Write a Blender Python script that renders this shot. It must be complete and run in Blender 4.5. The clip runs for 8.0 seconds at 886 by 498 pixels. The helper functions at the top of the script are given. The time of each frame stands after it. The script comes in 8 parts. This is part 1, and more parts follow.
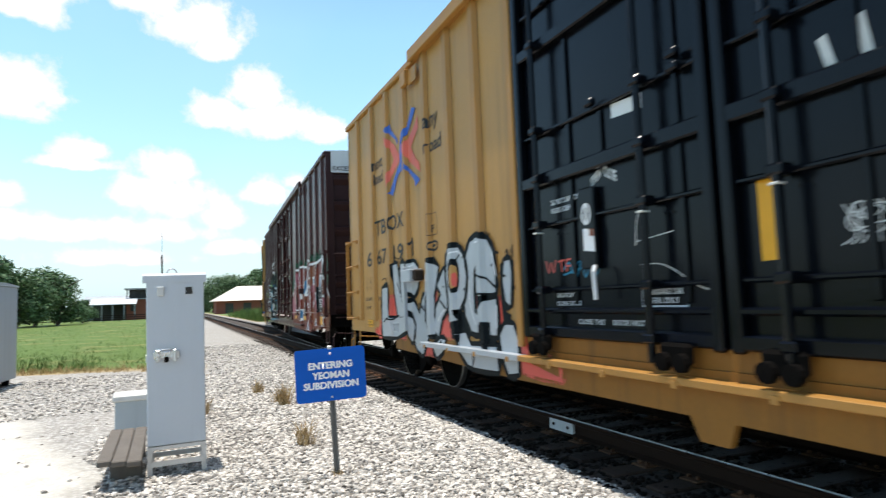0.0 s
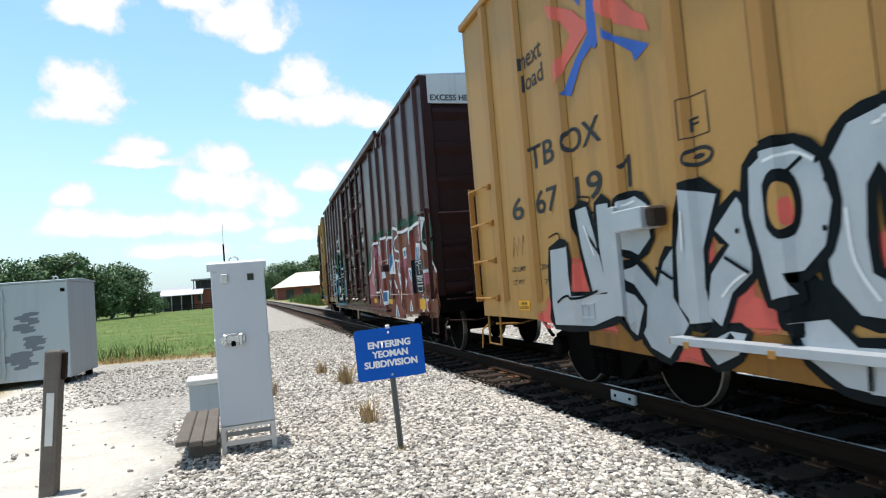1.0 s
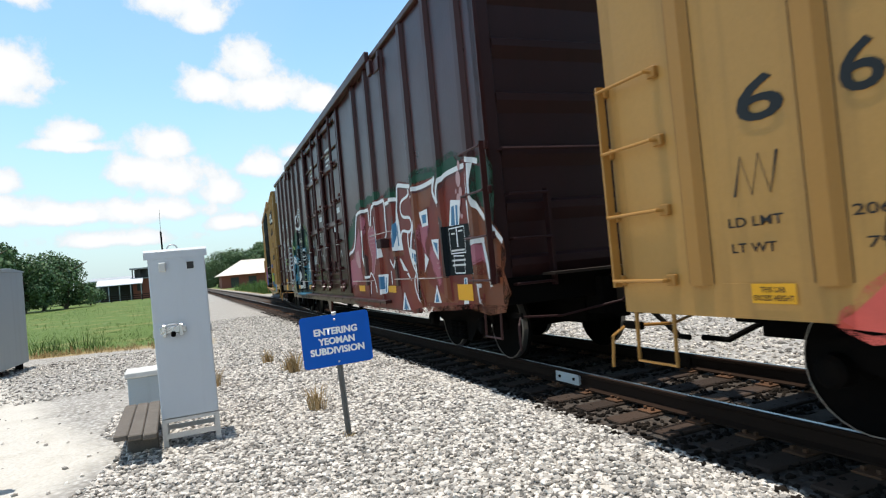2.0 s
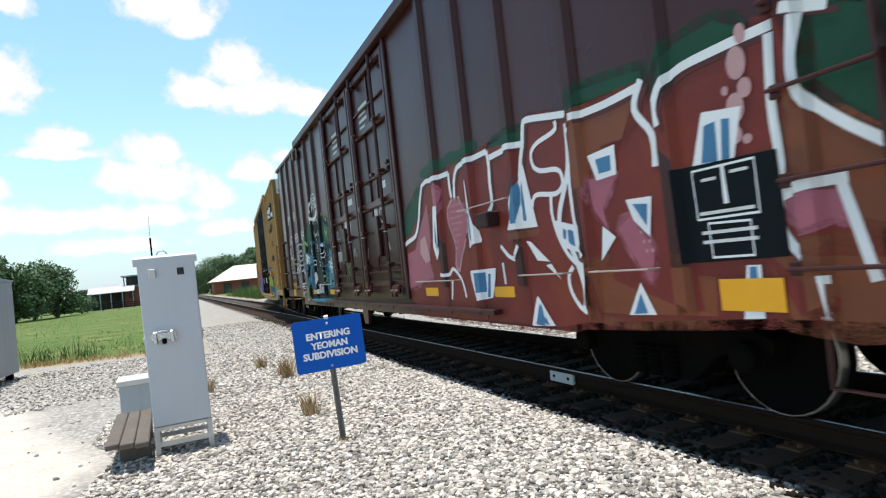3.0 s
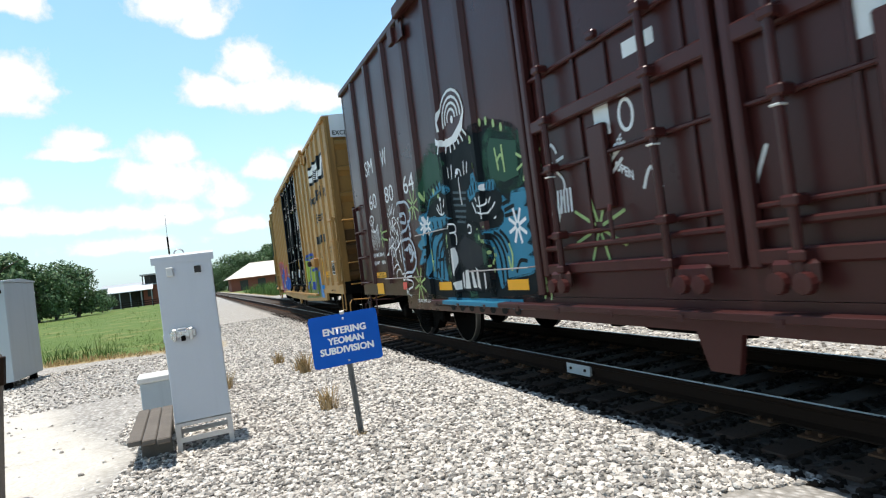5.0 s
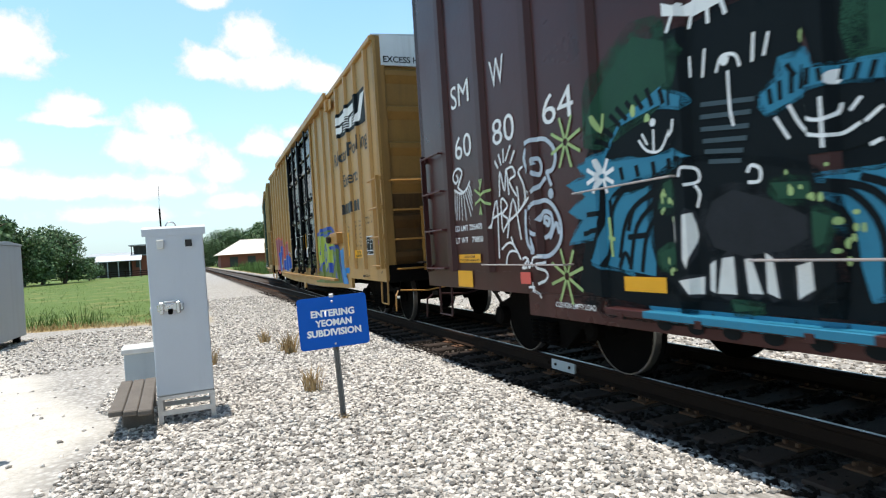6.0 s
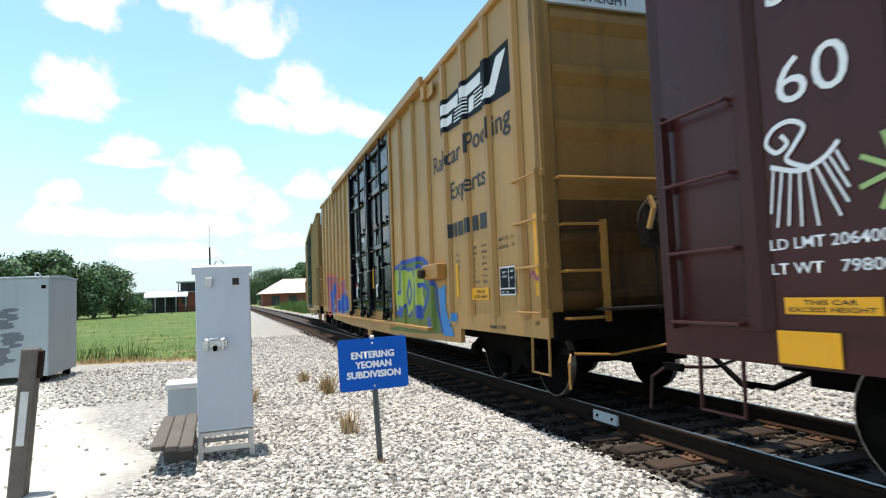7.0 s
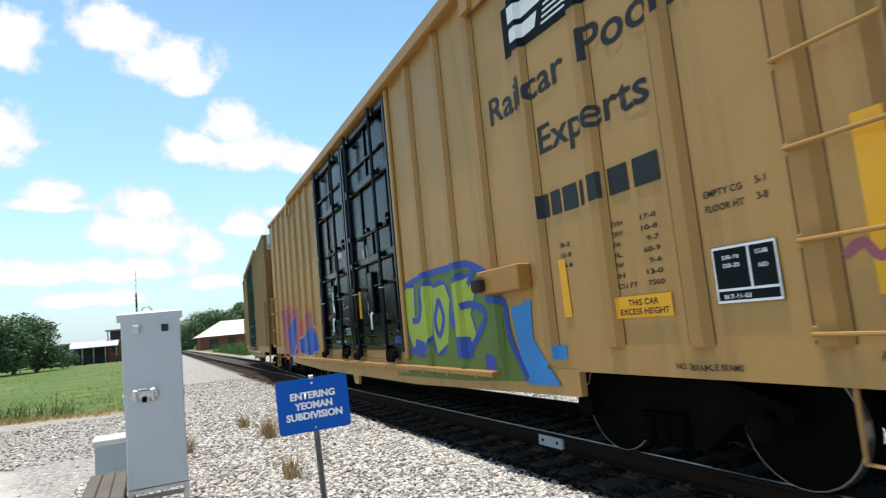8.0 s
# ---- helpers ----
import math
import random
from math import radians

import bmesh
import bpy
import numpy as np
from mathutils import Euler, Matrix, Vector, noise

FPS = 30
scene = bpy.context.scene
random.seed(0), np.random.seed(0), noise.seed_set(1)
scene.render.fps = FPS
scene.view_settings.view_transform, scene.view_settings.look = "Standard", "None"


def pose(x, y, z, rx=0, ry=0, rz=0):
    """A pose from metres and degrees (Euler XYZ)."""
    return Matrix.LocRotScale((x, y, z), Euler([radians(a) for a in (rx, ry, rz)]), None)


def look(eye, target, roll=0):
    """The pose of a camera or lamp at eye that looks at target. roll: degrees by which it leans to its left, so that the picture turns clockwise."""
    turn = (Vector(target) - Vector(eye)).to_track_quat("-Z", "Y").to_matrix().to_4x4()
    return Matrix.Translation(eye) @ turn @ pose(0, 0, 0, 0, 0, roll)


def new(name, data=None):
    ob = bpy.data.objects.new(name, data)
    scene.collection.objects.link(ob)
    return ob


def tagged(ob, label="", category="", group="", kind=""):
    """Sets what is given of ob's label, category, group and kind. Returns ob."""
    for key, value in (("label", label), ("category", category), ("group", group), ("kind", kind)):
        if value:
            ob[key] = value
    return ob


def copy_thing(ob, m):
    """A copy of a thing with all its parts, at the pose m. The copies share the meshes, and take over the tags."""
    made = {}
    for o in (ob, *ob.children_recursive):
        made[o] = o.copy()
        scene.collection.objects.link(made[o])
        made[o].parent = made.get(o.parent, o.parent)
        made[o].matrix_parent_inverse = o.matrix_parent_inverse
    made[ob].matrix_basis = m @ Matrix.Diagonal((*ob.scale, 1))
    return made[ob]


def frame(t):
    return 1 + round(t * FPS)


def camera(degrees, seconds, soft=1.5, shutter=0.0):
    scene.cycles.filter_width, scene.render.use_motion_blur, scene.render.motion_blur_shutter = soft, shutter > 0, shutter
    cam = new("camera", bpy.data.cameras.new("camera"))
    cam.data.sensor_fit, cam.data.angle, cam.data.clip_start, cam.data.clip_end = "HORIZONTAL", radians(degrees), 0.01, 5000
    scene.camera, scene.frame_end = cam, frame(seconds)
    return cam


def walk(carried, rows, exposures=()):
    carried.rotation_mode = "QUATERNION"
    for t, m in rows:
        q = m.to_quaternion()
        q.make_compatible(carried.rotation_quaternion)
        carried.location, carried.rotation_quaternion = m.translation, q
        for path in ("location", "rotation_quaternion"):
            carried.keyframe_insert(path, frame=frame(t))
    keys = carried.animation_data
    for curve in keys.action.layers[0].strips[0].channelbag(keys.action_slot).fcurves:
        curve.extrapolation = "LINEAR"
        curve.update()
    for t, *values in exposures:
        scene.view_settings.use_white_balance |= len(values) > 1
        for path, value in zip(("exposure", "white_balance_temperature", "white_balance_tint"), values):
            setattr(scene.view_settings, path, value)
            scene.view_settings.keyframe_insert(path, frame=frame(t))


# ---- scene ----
from math import sin, cos, pi, tan, atan2
EYE = 1.47
cam = camera(71.5, 8.0, soft=1.15, shutter=0.2)
VIEW = [  # seconds, sideways, ahead, up, yaw, pitch, roll
    (0.0, -0.029, 0.002, 0.020, -23.11, 4.69, 2.05),
    (0.2, -0.029, -0.001, 0.014, -19.95, 4.27, 2.69),
    (0.5, -0.028, -0.006, 0.006, -19.60, 3.77, 2.10),
    (0.7, -0.027, -0.007, 0.004, -18.90, 3.42, 3.92),
    (1.0, -0.025, -0.008, 0.000, -18.00, 3.00, 4.49),
    (1.2, -0.021, -0.008, -0.001, -19.25, 2.23, 5.47),
    (1.5, -0.016, -0.009, -0.003, -20.14, 1.30, 4.74),
    (1.7, -0.010, -0.009, -0.003, -21.54, 1.24, 4.61),
    (2.8, 0.013, -0.001, -0.002, -23.79, 1.30, 5.92),
    (3.0, 0.015, 0.003, -0.008, -23.39, 1.37, 6.21),
    (3.5, 0.019, 0.007, -0.006, -22.75, 1.35, 6.46),
    (4.0, 0.021, 0.007, -0.005, -21.89, 1.01, 7.12),
    (5.5, 0.011, 0.000, -0.010, -22.15, 0.96, 7.10),
    (5.7, 0.010, 0.004, -0.008, -23.13, 1.90, 6.12),
    (6.0, 0.008, 0.010, -0.005, -22.82, -0.13, 3.62),
    (6.2, 0.001, 0.018, 0.002, -22.53, 0.64, 3.08),
    (6.5, -0.009, 0.030, 0.012, -20.70, 1.80, 2.24),
    (6.7, -0.012, 0.020, 0.007, -19.22, 2.60, 3.55),
    (7.0, -0.017, 0.004, 0.000, -19.20, 4.11, 2.19),
    (7.2, -0.010, -0.002, 0.002, -19.36, 5.01, 2.83),
    (7.5, 0.001, -0.012, 0.004, -20.42, 6.74, 4.17),
    (7.7, 0.012, -0.014, 0.005, -21.14, 6.95, 4.76),
    (8.0, 0.028, -0.017, 0.007, -24.33, 6.65, 5.46)]
walk(cam, [(t, pose(x, y, EYE + z, 90 + p, r, w)) for t, x, y, z, w, p, r in VIEW],
     ((0.0, 0.2), (0.5, 0.2), (1.0, 0.06), (1.5, -0.06), (3.0, 0.08), (6.0, 0.13), (7.0, 0.22), (8.0, 0.04)))
scene.view_settings.exposure = 0.1

# ---- world and sun ----
RAILTOP, XC, SPEED = 0.104, 4.75, 4.1734
SUN_TO = Vector((-0.075, 0.03, 1.0)).normalized()
def node(nt, kind, **kw):
    n = nt.nodes.new("ShaderNode" + kind)
    for k, v in kw.items():
        if k == "op": n.operation = v
        elif k == "blend": n.blend_type = v
        else: n.inputs[k].default_value = v
    return n


def calc(nt, op, a, b=None, c=None, clamp=False):
    n = nt.nodes.new("ShaderNodeMath")
    n.operation, n.use_clamp = op, clamp
    for i, v in enumerate((a, b, c)):
        if v is None: continue
        if isinstance(v, (int, float)): n.inputs[i].default_value = v
        else: nt.links.new(v, n.inputs[i])
    return n.outputs[0]


def blend(nt, fac, a, b, mode="MIX"):
    n = nt.nodes.new("ShaderNodeMix")
    n.data_type, n.blend_type = "RGBA", mode
    for key, v in ((0, fac), (6, a), (7, b)):
        if isinstance(v, (int, float)): n.inputs[key].default_value = v
        elif isinstance(v, (tuple, list)): n.inputs[key].default_value = (*v[:3], 1)
        else: nt.links.new(v, n.inputs[key])
    return n.outputs[2]


def sky_world():
    world = bpy.data.worlds.new("summer_sky")
    scene.world, world.use_nodes = world, True
    nt = world.node_tree
    bg = nt.nodes["Background"]
    sky = nt.nodes.new("ShaderNodeTexSky")
    sky.sky_type, sky.sun_disc = "NISHITA", False
    sky.sun_elevation, sky.sun_rotation = math.asin(SUN_TO.z), atan2(SUN_TO.x, SUN_TO.y)
    sky.air_density, sky.dust_density, sky.ozone_density = 1.0, 1.6, 2.5
    tc = nt.nodes.new("ShaderNodeTexCoord")
    sep = nt.nodes.new("ShaderNodeSeparateXYZ")
    nt.links.new(tc.outputs["Generated"], sep.inputs[0])
    X, Y, Z = sep.outputs
    # compass bearing (right positive) and height in degrees
    brg = calc(nt, "MULTIPLY", calc(nt, "ARCTAN2", X, Y), 57.296)
    hgt = calc(nt, "MULTIPLY", calc(nt, "ARCSINE", Z), 57.296)
    puff = node(nt, "TexNoise", Scale=17.0, Detail=8.0, Roughness=0.62)
    nt.links.new(tc.outputs["Generated"], puff.inputs["Vector"])
    broad = node(nt, "TexNoise", Scale=3.2, Detail=4.0, Roughness=0.55)
    nt.links.new(tc.outputs["Generated"], broad.inputs["Vector"])
    wob = calc(nt, "SUBTRACT", puff.outputs[0], 0.5)
    # cumulus: bearing, height, half width, half height
    CUMULUS = [(-11.5, 17.2, 3.4, 2.8), (-12.6, 15.7, 3.0, 1.9), (6.4, 18.5, 3.1, 2.6), (3.3, 16.5, 3.4, 1.9), (8.1, 16.0, 5.6, 2.3), (12.1, 15.6, 2.9, 1.7),
               (-7.2, 12.7, 2.3, 1.3), (-7.4, 11.8, 3.6, 0.8), (-0.9, 11.7, 3.1, 2.1), (-3.4, 9.7, 3.1, 2.2), (0.1, 9.0, 4.5, 2.9), (3.2, 7.8, 3.1, 2.1),
               (-1.5, 6.5, 6.2, 1.6)]
    CUMULUS += [(7.3, 9.9, 2.9, 1.9), (10.0, 11.0, 2.1, 1.2), (-12.5, 9.0, 1.8, 1.4), (-12.0, 6.6, 3.6, 1.6), (-9.0, 6.4, 4.2, 1.3), (4.8, 5.1, 3.1, 1.1), (-5.2, 4.2, 6.2, 1.0),
                (-3.3, 25.5, 4.2, 2.6), (1.0, 23.3, 4.4, 2.7), (2.8, 22.1, 2.6, 1.7), (-9.8, 24.6, 3.1, 2.3), (-10.9, 23.2, 3.1, 2.1), (-6.5, 29.0, 6.0, 2.4)]
    field = None
    for b, h, wd, ht in CUMULUS:
        dx = calc(nt, "DIVIDE", calc(nt, "SUBTRACT", brg, b), wd)
        up = calc(nt, "SUBTRACT", hgt, h)
        dz = calc(nt, "DIVIDE", up, ht)
        flat = calc(nt, "MULTIPLY", calc(nt, "MINIMUM", dz, 0.0), 0.7)   # flatter bases
        dz = calc(nt, "ADD", dz, flat)
        r = calc(nt, "SQRT", calc(nt, "ADD", calc(nt, "MULTIPLY", dx, dx), calc(nt, "MULTIPLY", dz, dz)))
        v = calc(nt, "SUBTRACT", 1.0, r)
        field = v if field is None else calc(nt, "SMOOTH_MAX", field, v, 0.12)
    # open sky elsewhere carries the same fair-weather cloud
    away = calc(nt, "MULTIPLY", calc(nt, "SUBTRACT", calc(nt, "ABSOLUTE", calc(nt, "ADD", brg, 0.0)), 26.0), 0.1, clamp=True)
    high = calc(nt, "MULTIPLY", calc(nt, "SUBTRACT", hgt, 32.0), 0.1, clamp=True)
    rest = calc(nt, "MULTIPLY", calc(nt, "SUBTRACT", broad.outputs[0], 0.64), 3.0)
    field = calc(nt, "MAXIMUM", field, calc(nt, "SUBTRACT", rest, calc(nt, "SUBTRACT", 1.0, calc(nt, "MAXIMUM", away, high))))
    dens = calc(nt, "ADD", field, calc(nt, "MULTIPLY", wob, 2.1))
    cover = calc(nt, "MULTIPLY", calc(nt, "ADD", dens, 0.06), 2.7, clamp=True)
    haze = calc(nt, "SUBTRACT", 1.0, calc(nt, "MULTIPLY", hgt, 1 / 26.0), clamp=True)
    haze = calc(nt, "MULTIPLY", calc(nt, "MULTIPLY", haze, haze), 0.8)
    wisp = calc(nt, "MULTIPLY", calc(nt, "SUBTRACT", broad.outputs[0], 0.42), 1.6, clamp=True)
    haze = calc(nt, "ADD", haze, calc(nt, "MULTIPLY", wisp, 0.22), clamp=True)
    lit = calc(nt, "MULTIPLY", dens, 1.1, clamp=True)
    white = blend(nt, lit, CLOUD_SHADE, CLOUD_LIT)
    deep = calc(nt, "MULTIPLY", calc(nt, "SUBTRACT", hgt, 24.0), 1 / 30.0, clamp=True)   # the clear sky deepens towards the zenith
    base = blend(nt, 1.0, sky.outputs[0], blend(nt, deep, SKY_TINT, (0.8, 0.92, 1.0)), "MULTIPLY")
    base = blend(nt, haze, base, HAZE)
    nt.links.new(blend(nt, cover, base, white), bg.inputs[0])
    bg.inputs[1].default_value = 0.1


CLOUD_SHADE, CLOUD_LIT, HAZE, SKY_TINT = (8.0, 8.6, 9.1), (11.5, 11.5, 11.5), (7.2, 8.7, 9.4), (2.2, 2.72, 2.55)
sky_world()
sun_data = bpy.data.lights.new("sun", "SUN")
sun_data.energy, sun_data.angle, sun_data.color = 5.0, 0.0092, (1.0, 0.94, 0.85)
sun = new("sun", sun_data)
sun.matrix_world = look(SUN_TO * 60, (0, 0, 0))


# ---- materials ----
def mat(name, base, rough=0.6, metal=0.0, vary=0.12, scale=3.0, fine=60.0, bump=0.15, dirt=None, streak=0.0, island=0.0, spec=0.35, coat=0.0):
    """A painted, metal, stone or wood surface: two scales of variation, fine relief, and dirt or streaks in a second colour."""
    m = bpy.data.materials.new(name)
    m.use_nodes = True
    nt = m.node_tree
    p = nt.nodes["Principled BSDF"]
    tc = nt.nodes.new("ShaderNodeTexCoord")
    co = tc.outputs["Object"]
    big = node(nt, "TexNoise", Scale=scale, Detail=5.0, Roughness=0.6)
    small = node(nt, "TexNoise", Scale=fine, Detail=3.0, Roughness=0.6)
    nt.links.new(co, big.inputs["Vector"]), nt.links.new(co, small.inputs["Vector"])
    k = calc(nt, "ADD", calc(nt, "MULTIPLY", calc(nt, "SUBTRACT", big.outputs[0], 0.5), 2.0 * vary),
             calc(nt, "MULTIPLY", calc(nt, "SUBTRACT", small.outputs[0], 0.5), vary))
    if island:
        geo = nt.nodes.new("ShaderNodeNewGeometry")
        info = nt.nodes.new("ShaderNodeObjectInfo")
        mixr = calc(nt, "FRACT", calc(nt, "ADD", geo.outputs["Random Per Island"], info.outputs["Random"]))
        k = calc(nt, "ADD", k, calc(nt, "MULTIPLY", calc(nt, "SUBTRACT", mixr, 0.5), 2 * island))
    gain = calc(nt, "ADD", k, 1.0)
    cmb = nt.nodes.new("ShaderNodeCombineXYZ")
    for i in range(3): nt.links.new(gain, cmb.inputs[i])
    col = blend(nt, 1.0, tuple(base), cmb.outputs[0], "MULTIPLY")
    if dirt:
        d = node(nt, "TexNoise", Scale=scale * 0.8, Detail=6.0, Roughness=0.65)
        if streak:
            mp = nt.nodes.new("ShaderNodeMapping")
            mp.inputs["Scale"].default_value = (4.0, 4.0, 0.25)
            nt.links.new(co, mp.inputs[0]), nt.links.new(mp.outputs[0], d.inputs["Vector"])
        else: nt.links.new(co, d.inputs["Vector"])
        f = calc(nt, "MULTIPLY", calc(nt, "SUBTRACT", d.outputs[0], 0.5), 3.0, clamp=True)
        col = blend(nt, calc(nt, "MULTIPLY", f, streak or 0.6), col, dirt)
    nt.links.new(col, p.inputs["Base Color"])
    rr = calc(nt, "ADD", calc(nt, "MULTIPLY", calc(nt, "SUBTRACT", big.outputs[0], 0.5), 0.3), rough, clamp=True)
    nt.links.new(rr, p.inputs["Roughness"])
    p.inputs["Metallic"].default_value = metal
    p.inputs["Specular IOR Level"].default_value = spec
    p.inputs["Coat Weight"].default_value = coat
    if bump:
        b = node(nt, "Bump", Strength=bump, Distance=0.01)
        nt.links.new(calc(nt, "ADD", small.outputs[0], calc(nt, "MULTIPLY", big.outputs[0], 1.5)), b.inputs["Height"])
        nt.links.new(b.outputs[0], p.inputs["Normal"])
    return m


YELLOW = mat("yellow_car_paint", (0.43, 0.228, 0.062), 0.5, vary=0.14, scale=0.9, fine=30, bump=0.12, dirt=(0.15, 0.085, 0.03), streak=0.7)
# Rib paints darker than the sheets: rustier tone plus painted rib shading
YELLOW_RIB = mat("yellow_rib_paint", (0.38, 0.185, 0.042), 0.48, vary=0.10, scale=1.2, fine=30, bump=0.1, dirt=(0.24, 0.15, 0.06), streak=0.5)
YELLOW_FADED = mat("sun_faded_yellow_paint", (0.41, 0.232, 0.074), 0.5, vary=0.14, scale=0.9, fine=30, bump=0.12, dirt=(0.2, 0.11, 0.04), streak=0.7)
YELLOW_FADED_RIB = mat("sun_faded_rib_paint", (0.36, 0.19, 0.052), 0.48, vary=0.10, scale=1.2, fine=30, bump=0.1, dirt=(0.28, 0.18, 0.08), streak=0.5)
# Rust-streaked sill paint, shade near the ground put into its colour too
YELLOW_SILL = mat("grimy_yellow_sill_paint", (0.235, 0.105, 0.018), 0.6, vary=0.2, scale=2.0, fine=30, bump=0.12, dirt=(0.09, 0.045, 0.018), streak=0.8, spec=0.25)
PALE_YELLOW = mat("faded_yellow_paint", (0.30, 0.195, 0.07), 0.55, vary=0.12, scale=1.2, fine=30, dirt=(0.2, 0.14, 0.08), streak=0.5)
BROWN = mat("oxide_brown_paint", (0.050, 0.0135, 0.0125), 0.32, vary=0.16, scale=0.8, fine=30, bump=0.12, dirt=(0.036, 0.013, 0.011), streak=0.5, spec=0.26)
BROWN_RIB = mat("oxide_brown_rib_paint", (0.045, 0.0125, 0.0115), 0.42, vary=0.15, scale=1.2, fine=30, bump=0.1, dirt=(0.045, 0.017, 0.014), streak=0.4, spec=0.26)
# End paints darkened: shade between the cars put in, with some soot
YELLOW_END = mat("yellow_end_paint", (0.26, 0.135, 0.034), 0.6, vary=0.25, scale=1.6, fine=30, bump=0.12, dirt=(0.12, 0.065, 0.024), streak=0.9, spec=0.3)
YELLOW_SHADE_SOOT = mat("brake_soot_on_yellow_paint", (0.085, 0.042, 0.013), 0.7, vary=0.4, scale=2.2, fine=30, bump=0.15, dirt=(0.02, 0.012, 0.007), streak=0.95, spec=0.2)
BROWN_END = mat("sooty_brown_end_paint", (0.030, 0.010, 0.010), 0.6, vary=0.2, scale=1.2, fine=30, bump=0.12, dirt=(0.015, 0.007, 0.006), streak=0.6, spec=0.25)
GREEN_CAR = mat("dark_green_paint", (0.02, 0.05, 0.035), 0.5, vary=0.15, scale=0.9, dirt=(0.05, 0.045, 0.03), streak=0.4)
BLACK = mat("black_door_paint", (0.002, 0.003, 0.0055), 0.2, vary=0.3, scale=1.5, fine=40, bump=0.06, dirt=(0.004, 0.005, 0.007), streak=0.45, spec=0.2)
# Near-black grime that also carries the shade under the cars in its colour
SHADE_GRIME = mat("brake_dust_black", (0.0045, 0.004, 0.0036), 0.95, vary=0.3, scale=5, fine=80, bump=0.3, dirt=(0.011, 0.007, 0.005), spec=0.05)
GRIME_RUST = mat("rusty_underframe", (0.03, 0.018, 0.012), 0.85, vary=0.3, scale=4, fine=80, bump=0.3, dirt=(0.015, 0.012, 0.01))
WHEEL_STEEL = mat("worn_wheel_steel", (0.32, 0.30, 0.28), 0.35, 0.8, vary=0.1, scale=10)
GALV = mat("galvanised_roof", (0.5, 0.5, 0.5), 0.45, 0.5, vary=0.12, scale=3, dirt=(0.3, 0.28, 0.26))
PANEL_WHITE = mat("dull_white_paint", (0.62, 0.63, 0.64), 0.6, vary=0.08, dirt=(0.35, 0.33, 0.3), streak=0.4)
PAINT_WHITE = mat("white_stencil_paint", (0.72, 0.73, 0.74), 0.6, vary=0.08, scale=4, bump=0.03)
PAINT_BLACK = mat("black_stencil_paint", (0.010, 0.010, 0.011), 0.5, vary=0.15, scale=4, bump=0.03)
SILVER = mat("silver_spray_paint", (0.40, 0.43, 0.46), 0.42, 0.15, vary=0.12, scale=2.5, bump=0.04, dirt=(0.5, 0.52, 0.55))
CORAL = mat("coral_spray_paint", (0.62, 0.10, 0.075), 0.5, vary=0.15, scale=3, bump=0.03)
RED = mat("brick_red_spray_paint", (0.155, 0.024, 0.018), 0.5, vary=0.35, scale=1.6, bump=0.03, dirt=(0.26, 0.06, 0.012), spec=0.25)
PALE_PINK = mat("pale_pink_spray_paint", (0.45, 0.26, 0.26), 0.5, vary=0.15, scale=4, bump=0.03)
PINK = mat("rose_spray_paint", (0.33, 0.095, 0.13), 0.5, vary=0.3, scale=2.4, bump=0.03)
ORANGE = mat("rust_orange_spray_paint", (0.17, 0.046, 0.016), 0.5, vary=0.35, scale=2, bump=0.03)
FLAME = mat("bright_red_spray_paint", (0.42, 0.035, 0.015), 0.5, vary=0.25, scale=3, bump=0.03)
DARK_RED = mat("dark_red_spray_paint", (0.075, 0.015, 0.014), 0.5, vary=0.25, scale=3, bump=0.03)
SNOUT_GREY = mat("charcoal_spray_paint", (0.016, 0.018, 0.022), 0.55, vary=0.45, scale=5, bump=0.03, spec=0.15)
AMBER = mat("amber_reflective_sheet", (0.75, 0.36, 0.015), 0.35, vary=0.06, scale=8, bump=0.0)
SLATE_BLUE = mat("slate_blue_spray_paint", (0.045, 0.16, 0.30), 0.5, vary=0.35, scale=5, bump=0.03)
SLATE_GREY = mat("blue_grey_spray_paint", (0.035, 0.06, 0.075), 0.5, vary=0.3, scale=5, bump=0.03)
# Grab rods much paler than the car: bright-line highlight put into the colour
GLINT_ROD = mat("worn_grab_rod_paint", (0.38, 0.33, 0.31), 0.4, 0.4, vary=0.4, scale=9, bump=0.05)
PALE_BLUE = mat("pale_blue_spray_paint", (0.42, 0.48, 0.55), 0.5, vary=0.3, scale=5, bump=0.03)
TEAL = mat("turquoise_spray_paint", (0.016, 0.165, 0.27), 0.5, vary=0.2, scale=2.5, bump=0.03)
NIGHT = mat("blue_black_spray_paint", (0.004, 0.007, 0.009), 0.55, vary=0.3, scale=3, bump=0.03, spec=0.1)
FOREST = mat("forest_green_spray_paint", (0.011, 0.055, 0.03), 0.5, vary=0.35, scale=2.5, bump=0.03, spec=0.2)
PALE_GREEN = mat("pale_green_spray_paint", (0.32, 0.44, 0.17), 0.5, vary=0.2, scale=4, bump=0.03)
LIME = mat("lime_spray_paint", (0.30, 0.38, 0.045), 0.5, vary=0.2, scale=2.5, bump=0.03)
LEAF_GREEN = mat("olive_green_spray_paint", (0.10, 0.16, 0.03), 0.5, vary=0.2, scale=2.5, bump=0.03)
COBALT = mat("cobalt_spray_paint", (0.02, 0.06, 0.32), 0.5, vary=0.2, scale=3, bump=0.03)
SKY_BLUE = mat("sky_blue_spray_paint", (0.03, 0.22, 0.55), 0.5, vary=0.15, scale=3, bump=0.03)
LOGO_RED = mat("faded_red_paint", (0.62, 0.12, 0.08), 0.5, vary=0.12, scale=3, bump=0.03)
LOGO_BLUE = mat("faded_blue_paint", (0.03, 0.10, 0.42), 0.5, vary=0.12, scale=3, bump=0.03)
